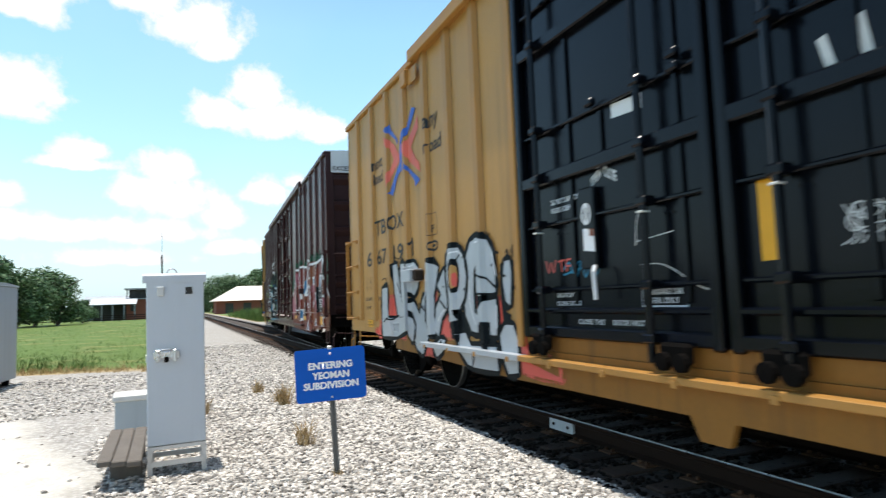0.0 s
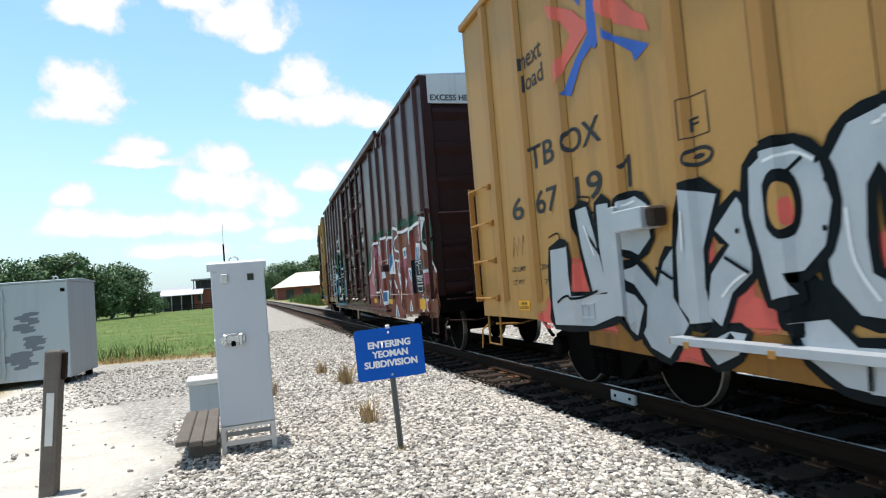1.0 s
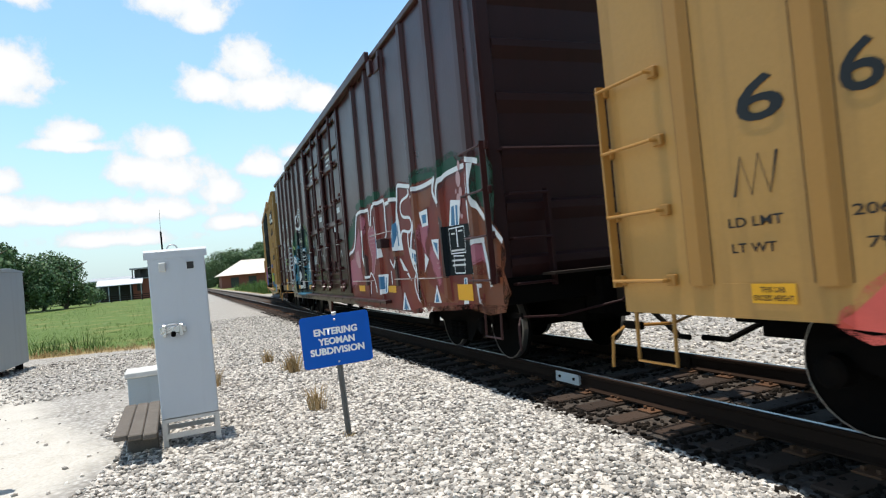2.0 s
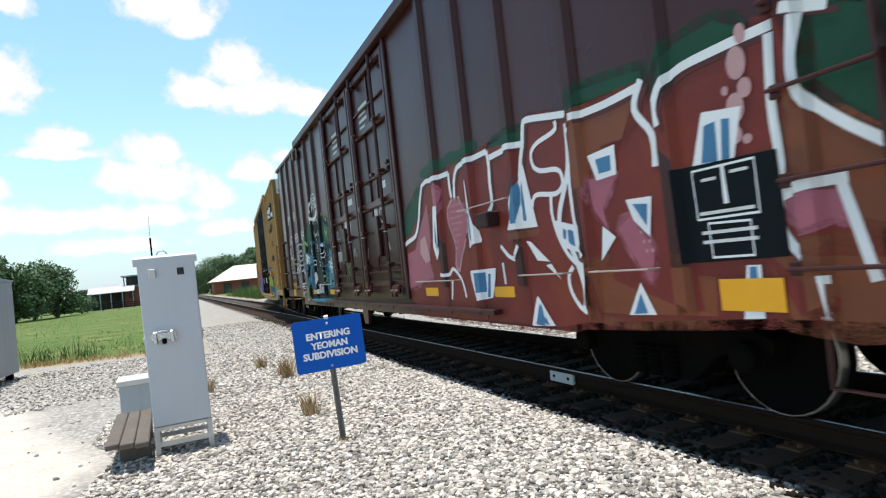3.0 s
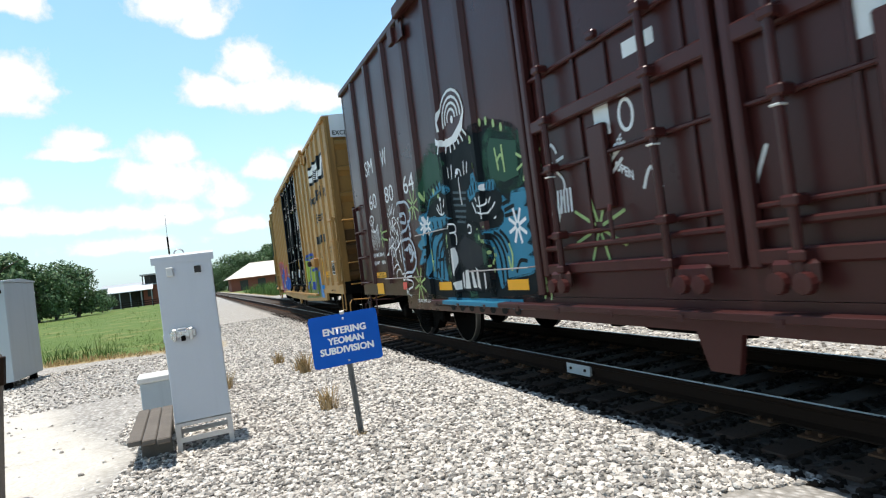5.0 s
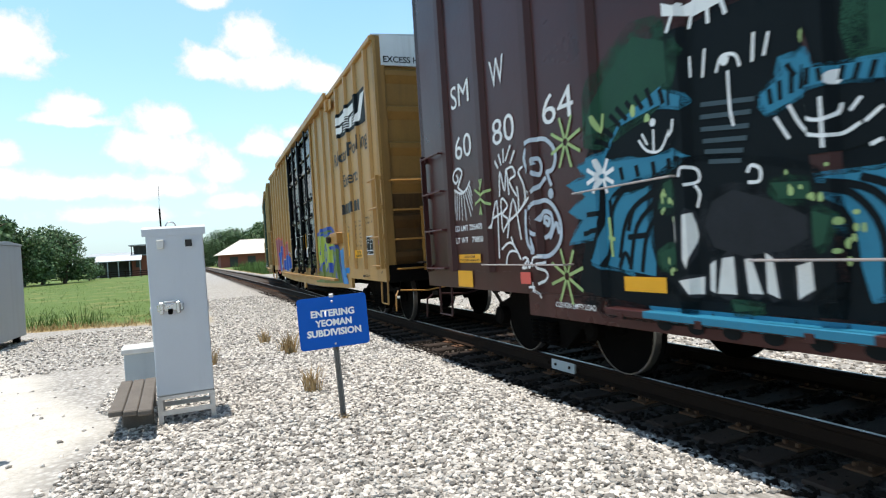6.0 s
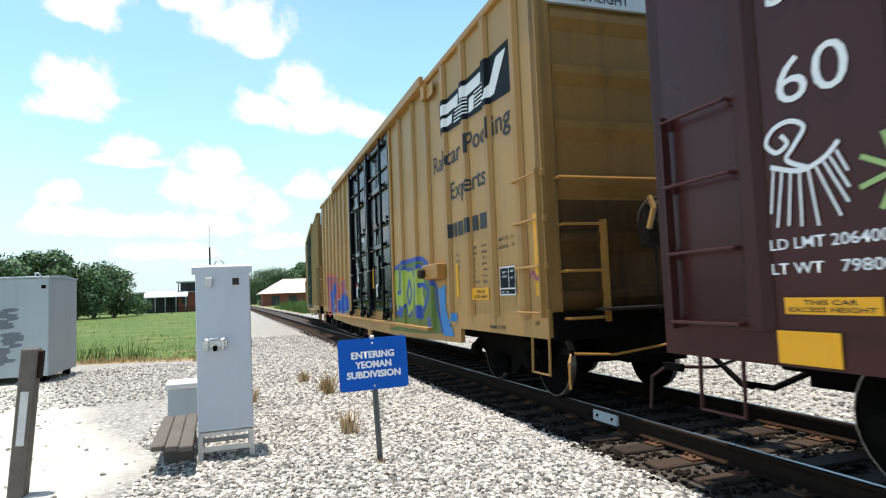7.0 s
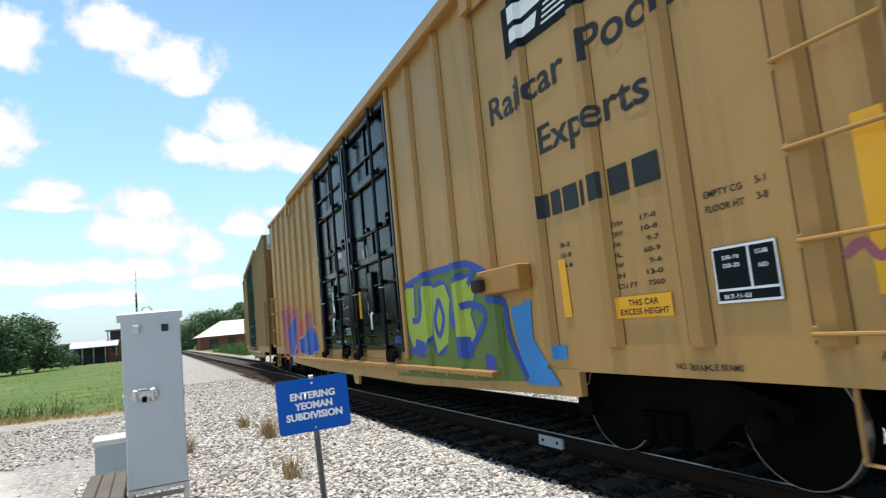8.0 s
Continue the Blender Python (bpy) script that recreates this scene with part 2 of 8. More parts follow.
# Rail sides, plates and ties darkened, the train's shade put into their colour
RAIL_SIDE = mat("rusted_rail", (0.026, 0.015, 0.010), 0.8, 0.1, vary=0.25, scale=6, fine=90, bump=0.25, dirt=(0.03, 0.018, 0.012), spec=0.1)
RAIL_TOP = mat("polished_railhead", (0.33, 0.32, 0.31), 0.3, 1.0, vary=0.05, scale=8, bump=0.02)
PLATE = mat("rusted_tie_plate", (0.11, 0.052, 0.025), 0.8, 0.1, vary=0.25, scale=8, fine=90, bump=0.3, dirt=(0.16, 0.07, 0.03), island=0.2)
TIE = mat("weathered_tie_wood", (0.044, 0.027, 0.018), 0.9, vary=0.25, scale=5, fine=70, bump=0.6, dirt=(0.035, 0.026, 0.02), island=0.35)
CABINET = mat("grey_aluminium_paint", (0.54, 0.57, 0.61), 0.42, 0.05, vary=0.05, scale=2, fine=50, bump=0.03, dirt=(0.38, 0.40, 0.42), streak=0.3)
BUNGALOW = mat("weathered_bluegrey_steel", (0.40, 0.45, 0.48), 0.5, 0.05, vary=0.07, scale=1.5, fine=40, bump=0.04, dirt=(0.27, 0.30, 0.32), streak=0.4)
COVER_PAINT = mat("grey_cover_up_paint", (0.16, 0.18, 0.21), 0.6, vary=0.15, scale=4, bump=0.05)
GALV_STEEL = mat("galvanised_steel", (0.55, 0.56, 0.57), 0.4, 0.75, vary=0.1, scale=12, dirt=(0.36, 0.36, 0.36))
LATCH = mat("bright_zinc_latch", (0.62, 0.62, 0.62), 0.3, 0.9, vary=0.1, scale=15)
DARK_GLASS = mat("dark_tinted_glass", (0.02, 0.015, 0.015), 0.15, vary=0.1)
OLD_WOOD = mat("grey_weathered_wood", (0.14, 0.122, 0.104), 0.9, vary=0.4, scale=6, fine=60, bump=0.6, dirt=(0.12, 0.10, 0.085), streak=0.5)
SIGN_BLUE = mat("blue_sign_sheeting", (0.002, 0.105, 0.52), 0.5, vary=0.05, scale=3, bump=0.0, spec=0.2)
POST_STEEL = mat("dull_grey_post_steel", (0.20, 0.20, 0.19), 0.6, 0.3, vary=0.15, scale=10, dirt=(0.12, 0.10, 0.08))
SIGN_WHITE = mat("white_sign_lettering", (0.92, 0.92, 0.92), 0.45, vary=0.03, bump=0.0)
LID = mat("pale_grey_lid", (0.62, 0.62, 0.6), 0.6, vary=0.08, scale=5, dirt=(0.45, 0.43, 0.4))
STONE = mat("crushed_limestone", (0.455, 0.425, 0.385), 0.85, vary=0.22, scale=14, fine=160, bump=0.4, island=0.72, spec=0.3)
# Far darker than lit stone: shade under the train put into the colour
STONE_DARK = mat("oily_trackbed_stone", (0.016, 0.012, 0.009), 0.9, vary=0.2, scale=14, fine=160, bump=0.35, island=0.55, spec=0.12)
BRICK = mat("red_brick_wall", (0.23, 0.075, 0.05), 0.85, vary=0.2, scale=2, fine=20, bump=0.1)
ROOF_PALE = mat("sunlit_tin_roof", (0.66, 0.60, 0.52), 0.5, 0.1, vary=0.08, scale=0.6, fine=8, dirt=(0.55, 0.45, 0.38))
SHED_GREY = mat("grey_shed_siding", (0.30, 0.31, 0.32), 0.7, vary=0.1, scale=1)
DARK_OPEN = mat("shaded_interior", (0.05, 0.048, 0.045), 0.8, vary=0.2)
LEAF = mat("tree_leaves", (0.085, 0.142, 0.06), 0.6, vary=0.25, scale=0.6, fine=5, bump=0.0, island=0.45, spec=0.3)
BARK = mat("tree_bark", (0.11, 0.085, 0.06), 0.9, vary=0.25, scale=4, bump=0.5)
BLADE = mat("grass_blades", (0.08, 0.14, 0.032), 0.7, vary=0.2, scale=0.4, fine=3, bump=0.0, island=0.4, spec=0.25)
STRAW = mat("dry_weed_straw", (0.42, 0.30, 0.15), 0.85, vary=0.2, scale=5, bump=0.0, island=0.3)


def mist(solid):
    """The thin speckled overspray round a sprayed edge: drops of the same paint with the panel showing between them."""
    m = solid.copy()
    m.name = solid.name.replace("spray_paint", "overspray")
    nt = m.node_tree
    p, out = nt.nodes["Principled BSDF"], nt.nodes["Material Output"]
    tc = nt.nodes.new("ShaderNodeTexCoord")
    fine, broad = node(nt, "TexNoise", Scale=170.0, Detail=2.0), node(nt, "TexNoise", Scale=6.0, Detail=3.0)
    nt.links.new(tc.outputs["Object"], fine.inputs["Vector"]), nt.links.new(tc.outputs["Object"], broad.inputs["Vector"])
    level = calc(nt, "ADD", calc(nt, "SUBTRACT", fine.outputs[0], 0.5), calc(nt, "MULTIPLY", calc(nt, "SUBTRACT", broad.outputs[0], 0.5), 0.7))
    cover = calc(nt, "MULTIPLY", calc(nt, "ADD", level, 0.07), 8.0, clamp=True)
    mix, clear = nt.nodes.new("ShaderNodeMixShader"), nt.nodes.new("ShaderNodeBsdfTransparent")
    nt.links.new(cover, mix.inputs[0]), nt.links.new(clear.outputs[0], mix.inputs[1])
    nt.links.new(p.outputs[0], mix.inputs[2]), nt.links.new(mix.outputs[0], out.inputs["Surface"])
    return m


MIST = {m: mist(m) for m in (RED, DARK_RED, FLAME, ORANGE, PINK, FOREST, NIGHT, TEAL, SNOUT_GREY, LIME, LEAF_GREEN, SKY_BLUE, CORAL)}


def ground_material():
    m = bpy.data.materials.new("gravel_sand_and_grass")
    m.use_nodes = True
    nt = m.node_tree
    p = nt.nodes["Principled BSDF"]
    geo = nt.nodes.new("ShaderNodeNewGeometry")
    sep = nt.nodes.new("ShaderNodeSeparateXYZ")
    nt.links.new(geo.outputs["Position"], sep.inputs[0])
    X, Y = sep.outputs[0], sep.outputs[1]
    def noise_at(scale, detail=4.0):
        n = node(nt, "TexNoise", Scale=scale, Detail=detail, Roughness=0.6)
        nt.links.new(geo.outputs["Position"], n.inputs["Vector"])
        return n.outputs[0]
    n1, n2, n3 = noise_at(0.45), noise_at(2.5), noise_at(30.0)
    vor = node(nt, "TexVoronoi", Scale=19.0)
    nt.links.new(geo.outputs["Position"], vor.inputs["Vector"])
    wob = calc(nt, "ADD", calc(nt, "MULTIPLY", calc(nt, "SUBTRACT", n1, 0.5), 3.0), calc(nt, "MULTIPLY", calc(nt, "SUBTRACT", n2, 0.5), 0.8))
    sepc = nt.nodes.new("ShaderNodeSeparateColor")
    nt.links.new(vor.outputs["Color"], sepc.inputs[0])
    gravel = blend(nt, sepc.outputs[0], (0.37, 0.35, 0.325), (0.68, 0.655, 0.62))
    gravel = blend(nt, calc(nt, "MULTIPLY", vor.outputs["Distance"], 1.3, clamp=True), gravel, (0.26, 0.245, 0.22))
    sand = blend(nt, n3, (0.50, 0.47, 0.42), (0.64, 0.61, 0.55))
    sand = blend(nt, calc(nt, "MULTIPLY", calc(nt, "SUBTRACT", n2, 0.5), 3, clamp=True), sand, (0.46, 0.425, 0.365))
    grass = blend(nt, n2, (0.072, 0.128, 0.028), (0.13, 0.185, 0.046))
    grass = blend(nt, calc(nt, "MULTIPLY", calc(nt, "SUBTRACT", n1, 0.52), 5, clamp=True), grass, (0.22, 0.215, 0.075))
    straw = blend(nt, n3, (0.30, 0.22, 0.11), (0.36, 0.28, 0.14))
    # sand track left of the ballast
    ws = calc(nt, "MULTIPLY", calc(nt, "SUBTRACT", calc(nt, "SUBTRACT", -0.55, calc(nt, "ADD", X, calc(nt, "MULTIPLY", wob, 0.25))),
              calc(nt, "MULTIPLY", calc(nt, "ABSOLUTE", calc(nt, "SUBTRACT", Y, 6.4)), 0.33)), 2.2, clamp=True)
    col = blend(nt, ws, gravel, sand)
    # field: beyond the gravel pad and left of the track
    edge = calc(nt, "SUBTRACT", Y, calc(nt, "ADD", calc(nt, "MULTIPLY", X, -0.45), 16.4))
    edge = calc(nt, "ADD", edge, calc(nt, "MULTIPLY", wob, 0.5))
    side = calc(nt, "SUBTRACT", calc(nt, "ADD", 0.6, calc(nt, "MULTIPLY", wob, 0.3)), X)
    west = calc(nt, "SUBTRACT", calc(nt, "SUBTRACT", -4.2, X), calc(nt, "MULTIPLY", wob, 0.3))
    inside = calc(nt, "MINIMUM", edge, side)
    inside = calc(nt, "MAXIMUM", inside, calc(nt, "MINIMUM", west, calc(nt, "SUBTRACT", Y, 7.5)))
    inside = calc(nt, "MAXIMUM", inside, calc(nt, "SUBTRACT", calc(nt, "SUBTRACT", -7.0, X), calc(nt, "MULTIPLY", wob, 0.5)))   # unseen meadow beside and behind, added so the doors reflect something dark
    far = calc(nt, "SUBTRACT", X, 16.0)
    inside = calc(nt, "MAXIMUM", inside, calc(nt, "MINIMUM", calc(nt, "SUBTRACT", calc(nt, "SUBTRACT", X, 6.6), calc(nt, "MULTIPLY", wob, 0.5)), calc(nt, "SUBTRACT", Y, 62.0)))
    inside = calc(nt, "MAXIMUM", inside, far)
    col = blend(nt, calc(nt, "MULTIPLY", inside, 2.5, clamp=True), col, straw)
    col = blend(nt, calc(nt, "MULTIPLY", calc(nt, "SUBTRACT", inside, 0.5), 1.1, clamp=True), col, grass)
    # rust-stained track bed, with the train's shade put into its colour
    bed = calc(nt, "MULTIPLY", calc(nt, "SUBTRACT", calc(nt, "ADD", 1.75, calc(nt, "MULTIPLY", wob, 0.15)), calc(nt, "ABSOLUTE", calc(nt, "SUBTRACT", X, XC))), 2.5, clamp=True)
    shade_stain = blend(nt, sepc.outputs[1], (0.015, 0.011, 0.009), (0.055, 0.036, 0.024))
    col = blend(nt, calc(nt, "MULTIPLY", bed, 0.9), col, shade_stain)
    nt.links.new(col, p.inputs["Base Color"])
    p.inputs["Roughness"].default_value = 0.9
    p.inputs["Specular IOR Level"].default_value = 0.25
    b = node(nt, "Bump", Strength=0.6, Distance=0.03)
    nt.links.new(calc(nt, "SUBTRACT", calc(nt, "MULTIPLY", n3, 0.5), vor.outputs["Distance"]), b.inputs["Height"])
    nt.links.new(b.outputs[0], p.inputs["Normal"])
    return m


# ---- building helpers ----
def link(name, bm, material, parent=None, label="", smooth=False):
    me = bpy.data.meshes.new(name)
    bm.to_mesh(me)
    bm.free()
    me.materials.append(material)
    if smooth:
        for f in me.polygons: f.use_smooth = True
    ob = new(name, me)
    ob.parent = parent
    return tagged(ob, label)


def part(name, bm, material, parent, label="", smooth=False):
    return link(name, bm, material, parent, label, smooth)


def box_in(bm, x0, x1, y0, y1, z0, z1, bevel=0.0, m=None):
    vs = [bm.verts.new((x, y, z)) for z in (z0, z1) for x, y in ((x0, y0), (x1, y0), (x1, y1), (x0, y1))]
    fs = [bm.faces.new([vs[i] for i in q]) for q in ((3, 2, 1, 0), (4, 5, 6, 7), (0, 1, 5, 4), (1, 2, 6, 5), (2, 3, 7, 6), (3, 0, 4, 7))]
    if m is not None: bmesh.ops.transform(bm, matrix=m, verts=vs)
    if bevel:
        es = list({e for f in fs for e in f.edges})
        bmesh.ops.bevel(bm, geom=es, offset=bevel, segments=1, affect="EDGES", profile=0.5)


def boxed(*boxes, bevel=0.0):
    bm = bmesh.new()
    for b in boxes: box_in(bm, *b, bevel=bevel)
    return bm


def tube_in(bm, pts, r, seg=8):
    """A round bar through the points."""
    rings = []
    pts = [Vector(p) for p in pts]
    for i, p in enumerate(pts):
        d = (pts[min(i + 1, len(pts) - 1)] - pts[max(i - 1, 0)]).normalized()
        a = d.orthogonal().normalized() if i == 0 else (rings[-1][1] - d * rings[-1][1].dot(d)).normalized()
        b = d.cross(a)
        rr = r[i] if isinstance(r, (list, tuple)) else r
        rings.append(([bm.verts.new(p + a * rr * cos(2 * pi * k / seg) + b * rr * sin(2 * pi * k / seg)) for k in range(seg)], a))
    for (u, _), (v, _) in zip(rings, rings[1:]):
        for k in range(seg): bm.faces.new((u[k], u[(k + 1) % seg], v[(k + 1) % seg], v[k]))
    bm.faces.new(rings[0][0][::-1]), bm.faces.new(rings[-1][0])


def tubed(*runs, r=0.01, seg=8):
    bm = bmesh.new()
    for run in runs: tube_in(bm, run, r, seg)
    return bm


def prism(profile, a0, a1, axis="y"):
    """A profile of (p, q) pairs drawn out along an axis: y takes (x, z), x takes (y, z), z takes (x, y)."""
    bm = bmesh.new()
    place = {"y": lambda p, q, a: (p, a, q), "x": lambda p, q, a: (a, p, q), "z": lambda p, q, a: (p, q, a)}[axis]
    u = [bm.verts.new(place(p, q, a0)) for p, q in profile]
    v = [bm.verts.new(place(p, q, a1)) for p, q in profile]
    n = len(profile)
    for i in range(n): bm.faces.new((u[i], u[(i + 1) % n], v[(i + 1) % n], v[i]))
    bm.faces.new(u[::-1]), bm.faces.new(v)
    bmesh.ops.recalc_face_normals(bm, faces=bm.faces)
    return bm


def lathe(profile, seg=24, axis="x"):
    """A profile of (along, radius) pairs turned about an axis."""
    bm = bmesh.new()
    rings = []
    for a, r in profile:
        ring = []
        for k in range(seg):
            c, s = r * cos(2 * pi * k / seg), r * sin(2 * pi * k / seg)
            ring.append(bm.verts.new((a, c, s) if axis == "x" else (c, s, a)))
        rings.append(ring)
    for u, v in zip(rings, rings[1:]):
        for k in range(seg): bm.faces.new((u[k], u[(k + 1) % seg], v[(k + 1) % seg], v[k]))
    bm.faces.new(rings[0][::-1]), bm.faces.new(rings[-1])
    bmesh.ops.recalc_face_normals(bm, faces=bm.faces)
    return bm



def route(s):
    """The train's way: straight past the sign, then a curve to the right of 297 m radius. Returns x, y and heading."""
    a = max(0.0, s - 9.0) / 297.0
    return XC + 297.0 * (1 - cos(a)), min(s, 9.0) + 297.0 * sin(a), a


def ground_height(x, y):
    d = abs(x - XC)
    z = 0.0 if d > 2.1 else -0.115 * min(1.0, (2.1 - d) / 0.6)
    if x > XC: z = (-0.115 - 0.285 * min(1.0, max(0.0, d - 1.5))) * min(1.0, max(0.0, (60 - y) / 20))   # the far shoulder falls away
    if d > 2.1 and x < XC and -8 < y < 40: z += 0.025 * noise.noise((x * 0.8, y * 0.8, 3)) * min(1, (d - 2.1))
    return z


def build_ground():
    xs = sorted({round(v, 3) for v in [*np.arange(-12, 12.01, 0.3), *(XC + d for d in (-2.1, -1.8, -1.5, 1.5, 1.8, 2.1, 2.5)), -20, -40, -80, -200, -600, -2500, 16, 25, 50, 120, 300, 900, 2500]})
    ys = [-2500, -600, -150, -60, -30, -15, *np.arange(-8, 40, 0.4), 45, 55, 70, 90, 120, 160, 220, 350, 700, 2500]
    bm = bmesh.new()
    grid = [[bm.verts.new((x, y, ground_height(x, y))) for x in xs] for y in ys]
    for r, q in zip(grid, grid[1:]):
        for i in range(len(xs) - 1): bm.faces.new((r[i], r[i + 1], q[i + 1], q[i]))
    return tagged(link("ground", bm, ground_material(), smooth=True), "pale crushed gravel, white sand and green meadow", "ground", kind="structure")


def ico():
    bm = bmesh.new()
    bmesh.ops.create_icosphere(bm, subdivisions=1, radius=1)
    v = np.array([p.co[:] for p in bm.verts]); f = np.array([[q.index for q in t.verts] for t in bm.faces])
    bm.free()
    return v, f


def scatter_stones(name, spots, material, label, size=(0.010, 0.029)):
    """Loose crushed stones, each an uneven angular lump, at the spots (x, y)."""
    rng = np.random.default_rng(len(spots))
    v, f = ico()
    kinds = [v * rng.uniform(0.62, 1.25, (len(v), 1)) for _ in range(14)]
    allv, allf = [], []
    for i, (x, y) in enumerate(spots):
        k = kinds[i % 14] * rng.uniform(*size) * np.array([rng.uniform(0.8, 1.5), rng.uniform(0.7, 1.1), rng.uniform(0.45, 0.85)])
        a, b = rng.uniform(0, 6.28), rng.uniform(-0.5, 0.5)
        rz = np.array([[cos(a), -sin(a), 0], [sin(a), cos(a), 0], [0, 0, 1]]) @ np.array([[1, 0, 0], [0, cos(b), -sin(b)], [0, sin(b), cos(b)]])
        k = k @ rz.T + np.array([x, y, ground_height(x, y) + rng.uniform(-0.004, 0.016)])
        allf.append(f + len(v) * i); allv.append(k)
    me = bpy.data.meshes.new(name)
    me.from_pydata(np.concatenate(allv).tolist(), [], np.concatenate(allf).tolist())
    me.materials.append(material)
    return tagged(new(name, me), label, "gravel", kind="stuff")


def build_gravel():
    rng = np.random.default_rng(5)
    def spots(n, x0, x1, y0, y1, keep=lambda x, y: True):
        p = np.column_stack([rng.uniform(x0, x1, n), rng.uniform(y0, y1, n)])
        return [tuple(q) for q in p if keep(*q)]
    near = lambda x, y: x > -0.55 - 0.33 * abs(y - 6.4) * 1.0 - 0.25 * noise.noise((x, y, 1)) - (0.9 if y > 9 else 0)
    a = spots(42000, -0.9, 3.3, 2.6, 8.5, near) + spots(19000, -0.8, 3.3, 8.5, 15) + spots(5000, 0.6, 3.3, 15, 26) + spots(4200, -4.0, -0.8, 10.5, 16.5)
    a += spots(130, -3.5, -0.7, 3.5, 10)
    scatter_stones("ballast", a, STONE, "pale grey crushed limestone ballast beside the track")
    b = spots(6500, 6.6, 11.5, 0, 17) + spots(3500, 6.6, 11.5, -6, 30)
    scatter_stones("ballast", b, STONE, "pale grey crushed limestone ballast beyond the track", (0.022, 0.05))
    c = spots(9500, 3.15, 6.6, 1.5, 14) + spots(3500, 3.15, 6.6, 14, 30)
    scatter_stones("track_bed_ballast", c, STONE_DARK, "rust-stained ballast between the ties, dark with painted train shade", (0.016, 0.036))


RAIL_PROFILE = [(-0.070, -0.172), (0.070, -0.172), (0.070, -0.160), (0.010, -0.138), (0.009, -0.050), (0.036, -0.036), (0.036, -0.010),
                (0.031, -0.0045), (-0.031, -0.0045), (-0.036, -0.010), (-0.036, -0.036), (-0.009, -0.050), (-0.010, -0.138), (-0.070, -0.160)]


def rail_run(name, points, label):
    """A rolled rail along plan points, with a polished running band."""
    def sweep(profile, lift):
        bm = bmesh.new()
        rings = []
        for i, (x, y) in enumerate(points):
            x1, y1 = points[min(i + 1, len(points) - 1)]; x0, y0 = points[max(i - 1, 0)]
            n = Vector((y1 - y0, -(x1 - x0), 0)).normalized()
            rings.append([bm.verts.new((x + n.x * p, y + n.y * p, RAILTOP + q + lift)) for p, q in profile])
        k = len(profile)
        for u, v in zip(rings, rings[1:]):
            for j in range(k): bm.faces.new((u[j], u[(j + 1) % k], v[(j + 1) % k], v[j]))
        bm.faces.new(rings[0]), bm.faces.new(rings[-1][::-1])
        bmesh.ops.recalc_face_normals(bm, faces=bm.faces)
        return bm
    rail = link(name, sweep(RAIL_PROFILE, 0.0), RAIL_SIDE)
    tagged(rail, label, "rail", "track rails")
    part("running_band", sweep([(-0.004, -0.004), (0.024, -0.004), (0.022, 0.0), (-0.002, 0.0)], 0.0), RAIL_TOP, rail, "polished running band")
    return rail


def build_track():
    G = 0.7535
    for s in (-1, 1):
        rail = rail_run("rail", [(XC + s * G, y) for y in (-70, -20, 0, 20, 60, 170)], "straight rusty steel rail with a polished head")
        for end in (-1, 1):   # joint bars of the insulated joint
            lit = (s, end) == (-1, -1)
            jb = prism([(-0.02, -0.15), (0.014, -0.15), (0.012, -0.04), (-0.014, -0.034)], 5.83 if lit else 5.70, 6.29 if lit else 6.45)
            bmesh.ops.translate(jb, verts=jb.verts, vec=(XC + s * G + end * 0.024, 0, RAILTOP))
            part("joint_bar", jb, LID if lit else RAIL_SIDE, rail, "pale insulated joint bar" if lit else "bolted steel joint bar")
        for y in (5.76, 5.92, 6.2, 6.36): part("bolt", boxed((XC + s * G - 0.055, XC + s * G - 0.036, y - 0.016, y + 0.016, RAILTOP - 0.105, RAILTOP - 0.075), bevel=0.004), RAIL_SIDE, rail)
    for s in (-1, 1):
        pts = [(route(y)[0] + s * G * cos(route(y)[2]), route(y)[1] - s * G * sin(route(y)[2])) for y in (16, 20, 24, 28, 34, 40, 50, 60, 70, 90, 110, 130)]
        rail_run("rail", pts, "rusty steel rail of the diverging track")
    tie_bm = boxed((-1.3, 1.3, -0.115, 0.115, -0.17, 0.0), bevel=0.012)
    first = link("railway_tie", tie_bm, TIE)
    tagged(first, "weathered brown wooden railway tie under the rails", "railway tie", "ties of the track")
    plates = []
    for s in (-1, 1):
        bm = boxed((s * G - 0.19, s * G + 0.19, -0.095, 0.095, 0.001, 0.018), bevel=0.004)
        for dx in (-0.13, 0.13):
            for dy in (-0.05, 0.05): box_in(bm, s * G + dx - 0.014, s * G + dx + 0.014, dy - 0.014, dy + 0.014, 0.018, 0.045, 0.003)
        plates.append(part("tie_plate", bm, PLATE, first, "rusted steel plate with spikes"))
    y, i = -14.0, 0
    rng = random.Random(4)
    top = RAILTOP - 0.19
    while y < 150:
        m = pose(XC + rng.uniform(-0.05, 0.05), y, top + rng.uniform(-0.004, 0.0), 0, 0, rng.uniform(-1.2, 1.2))
        if i == 0: first.matrix_world = m
        else: copy_thing(first, m)
        i += 1
        y += 0.52 + rng.uniform(-0.03, 0.03) if y < 60 else 0.9


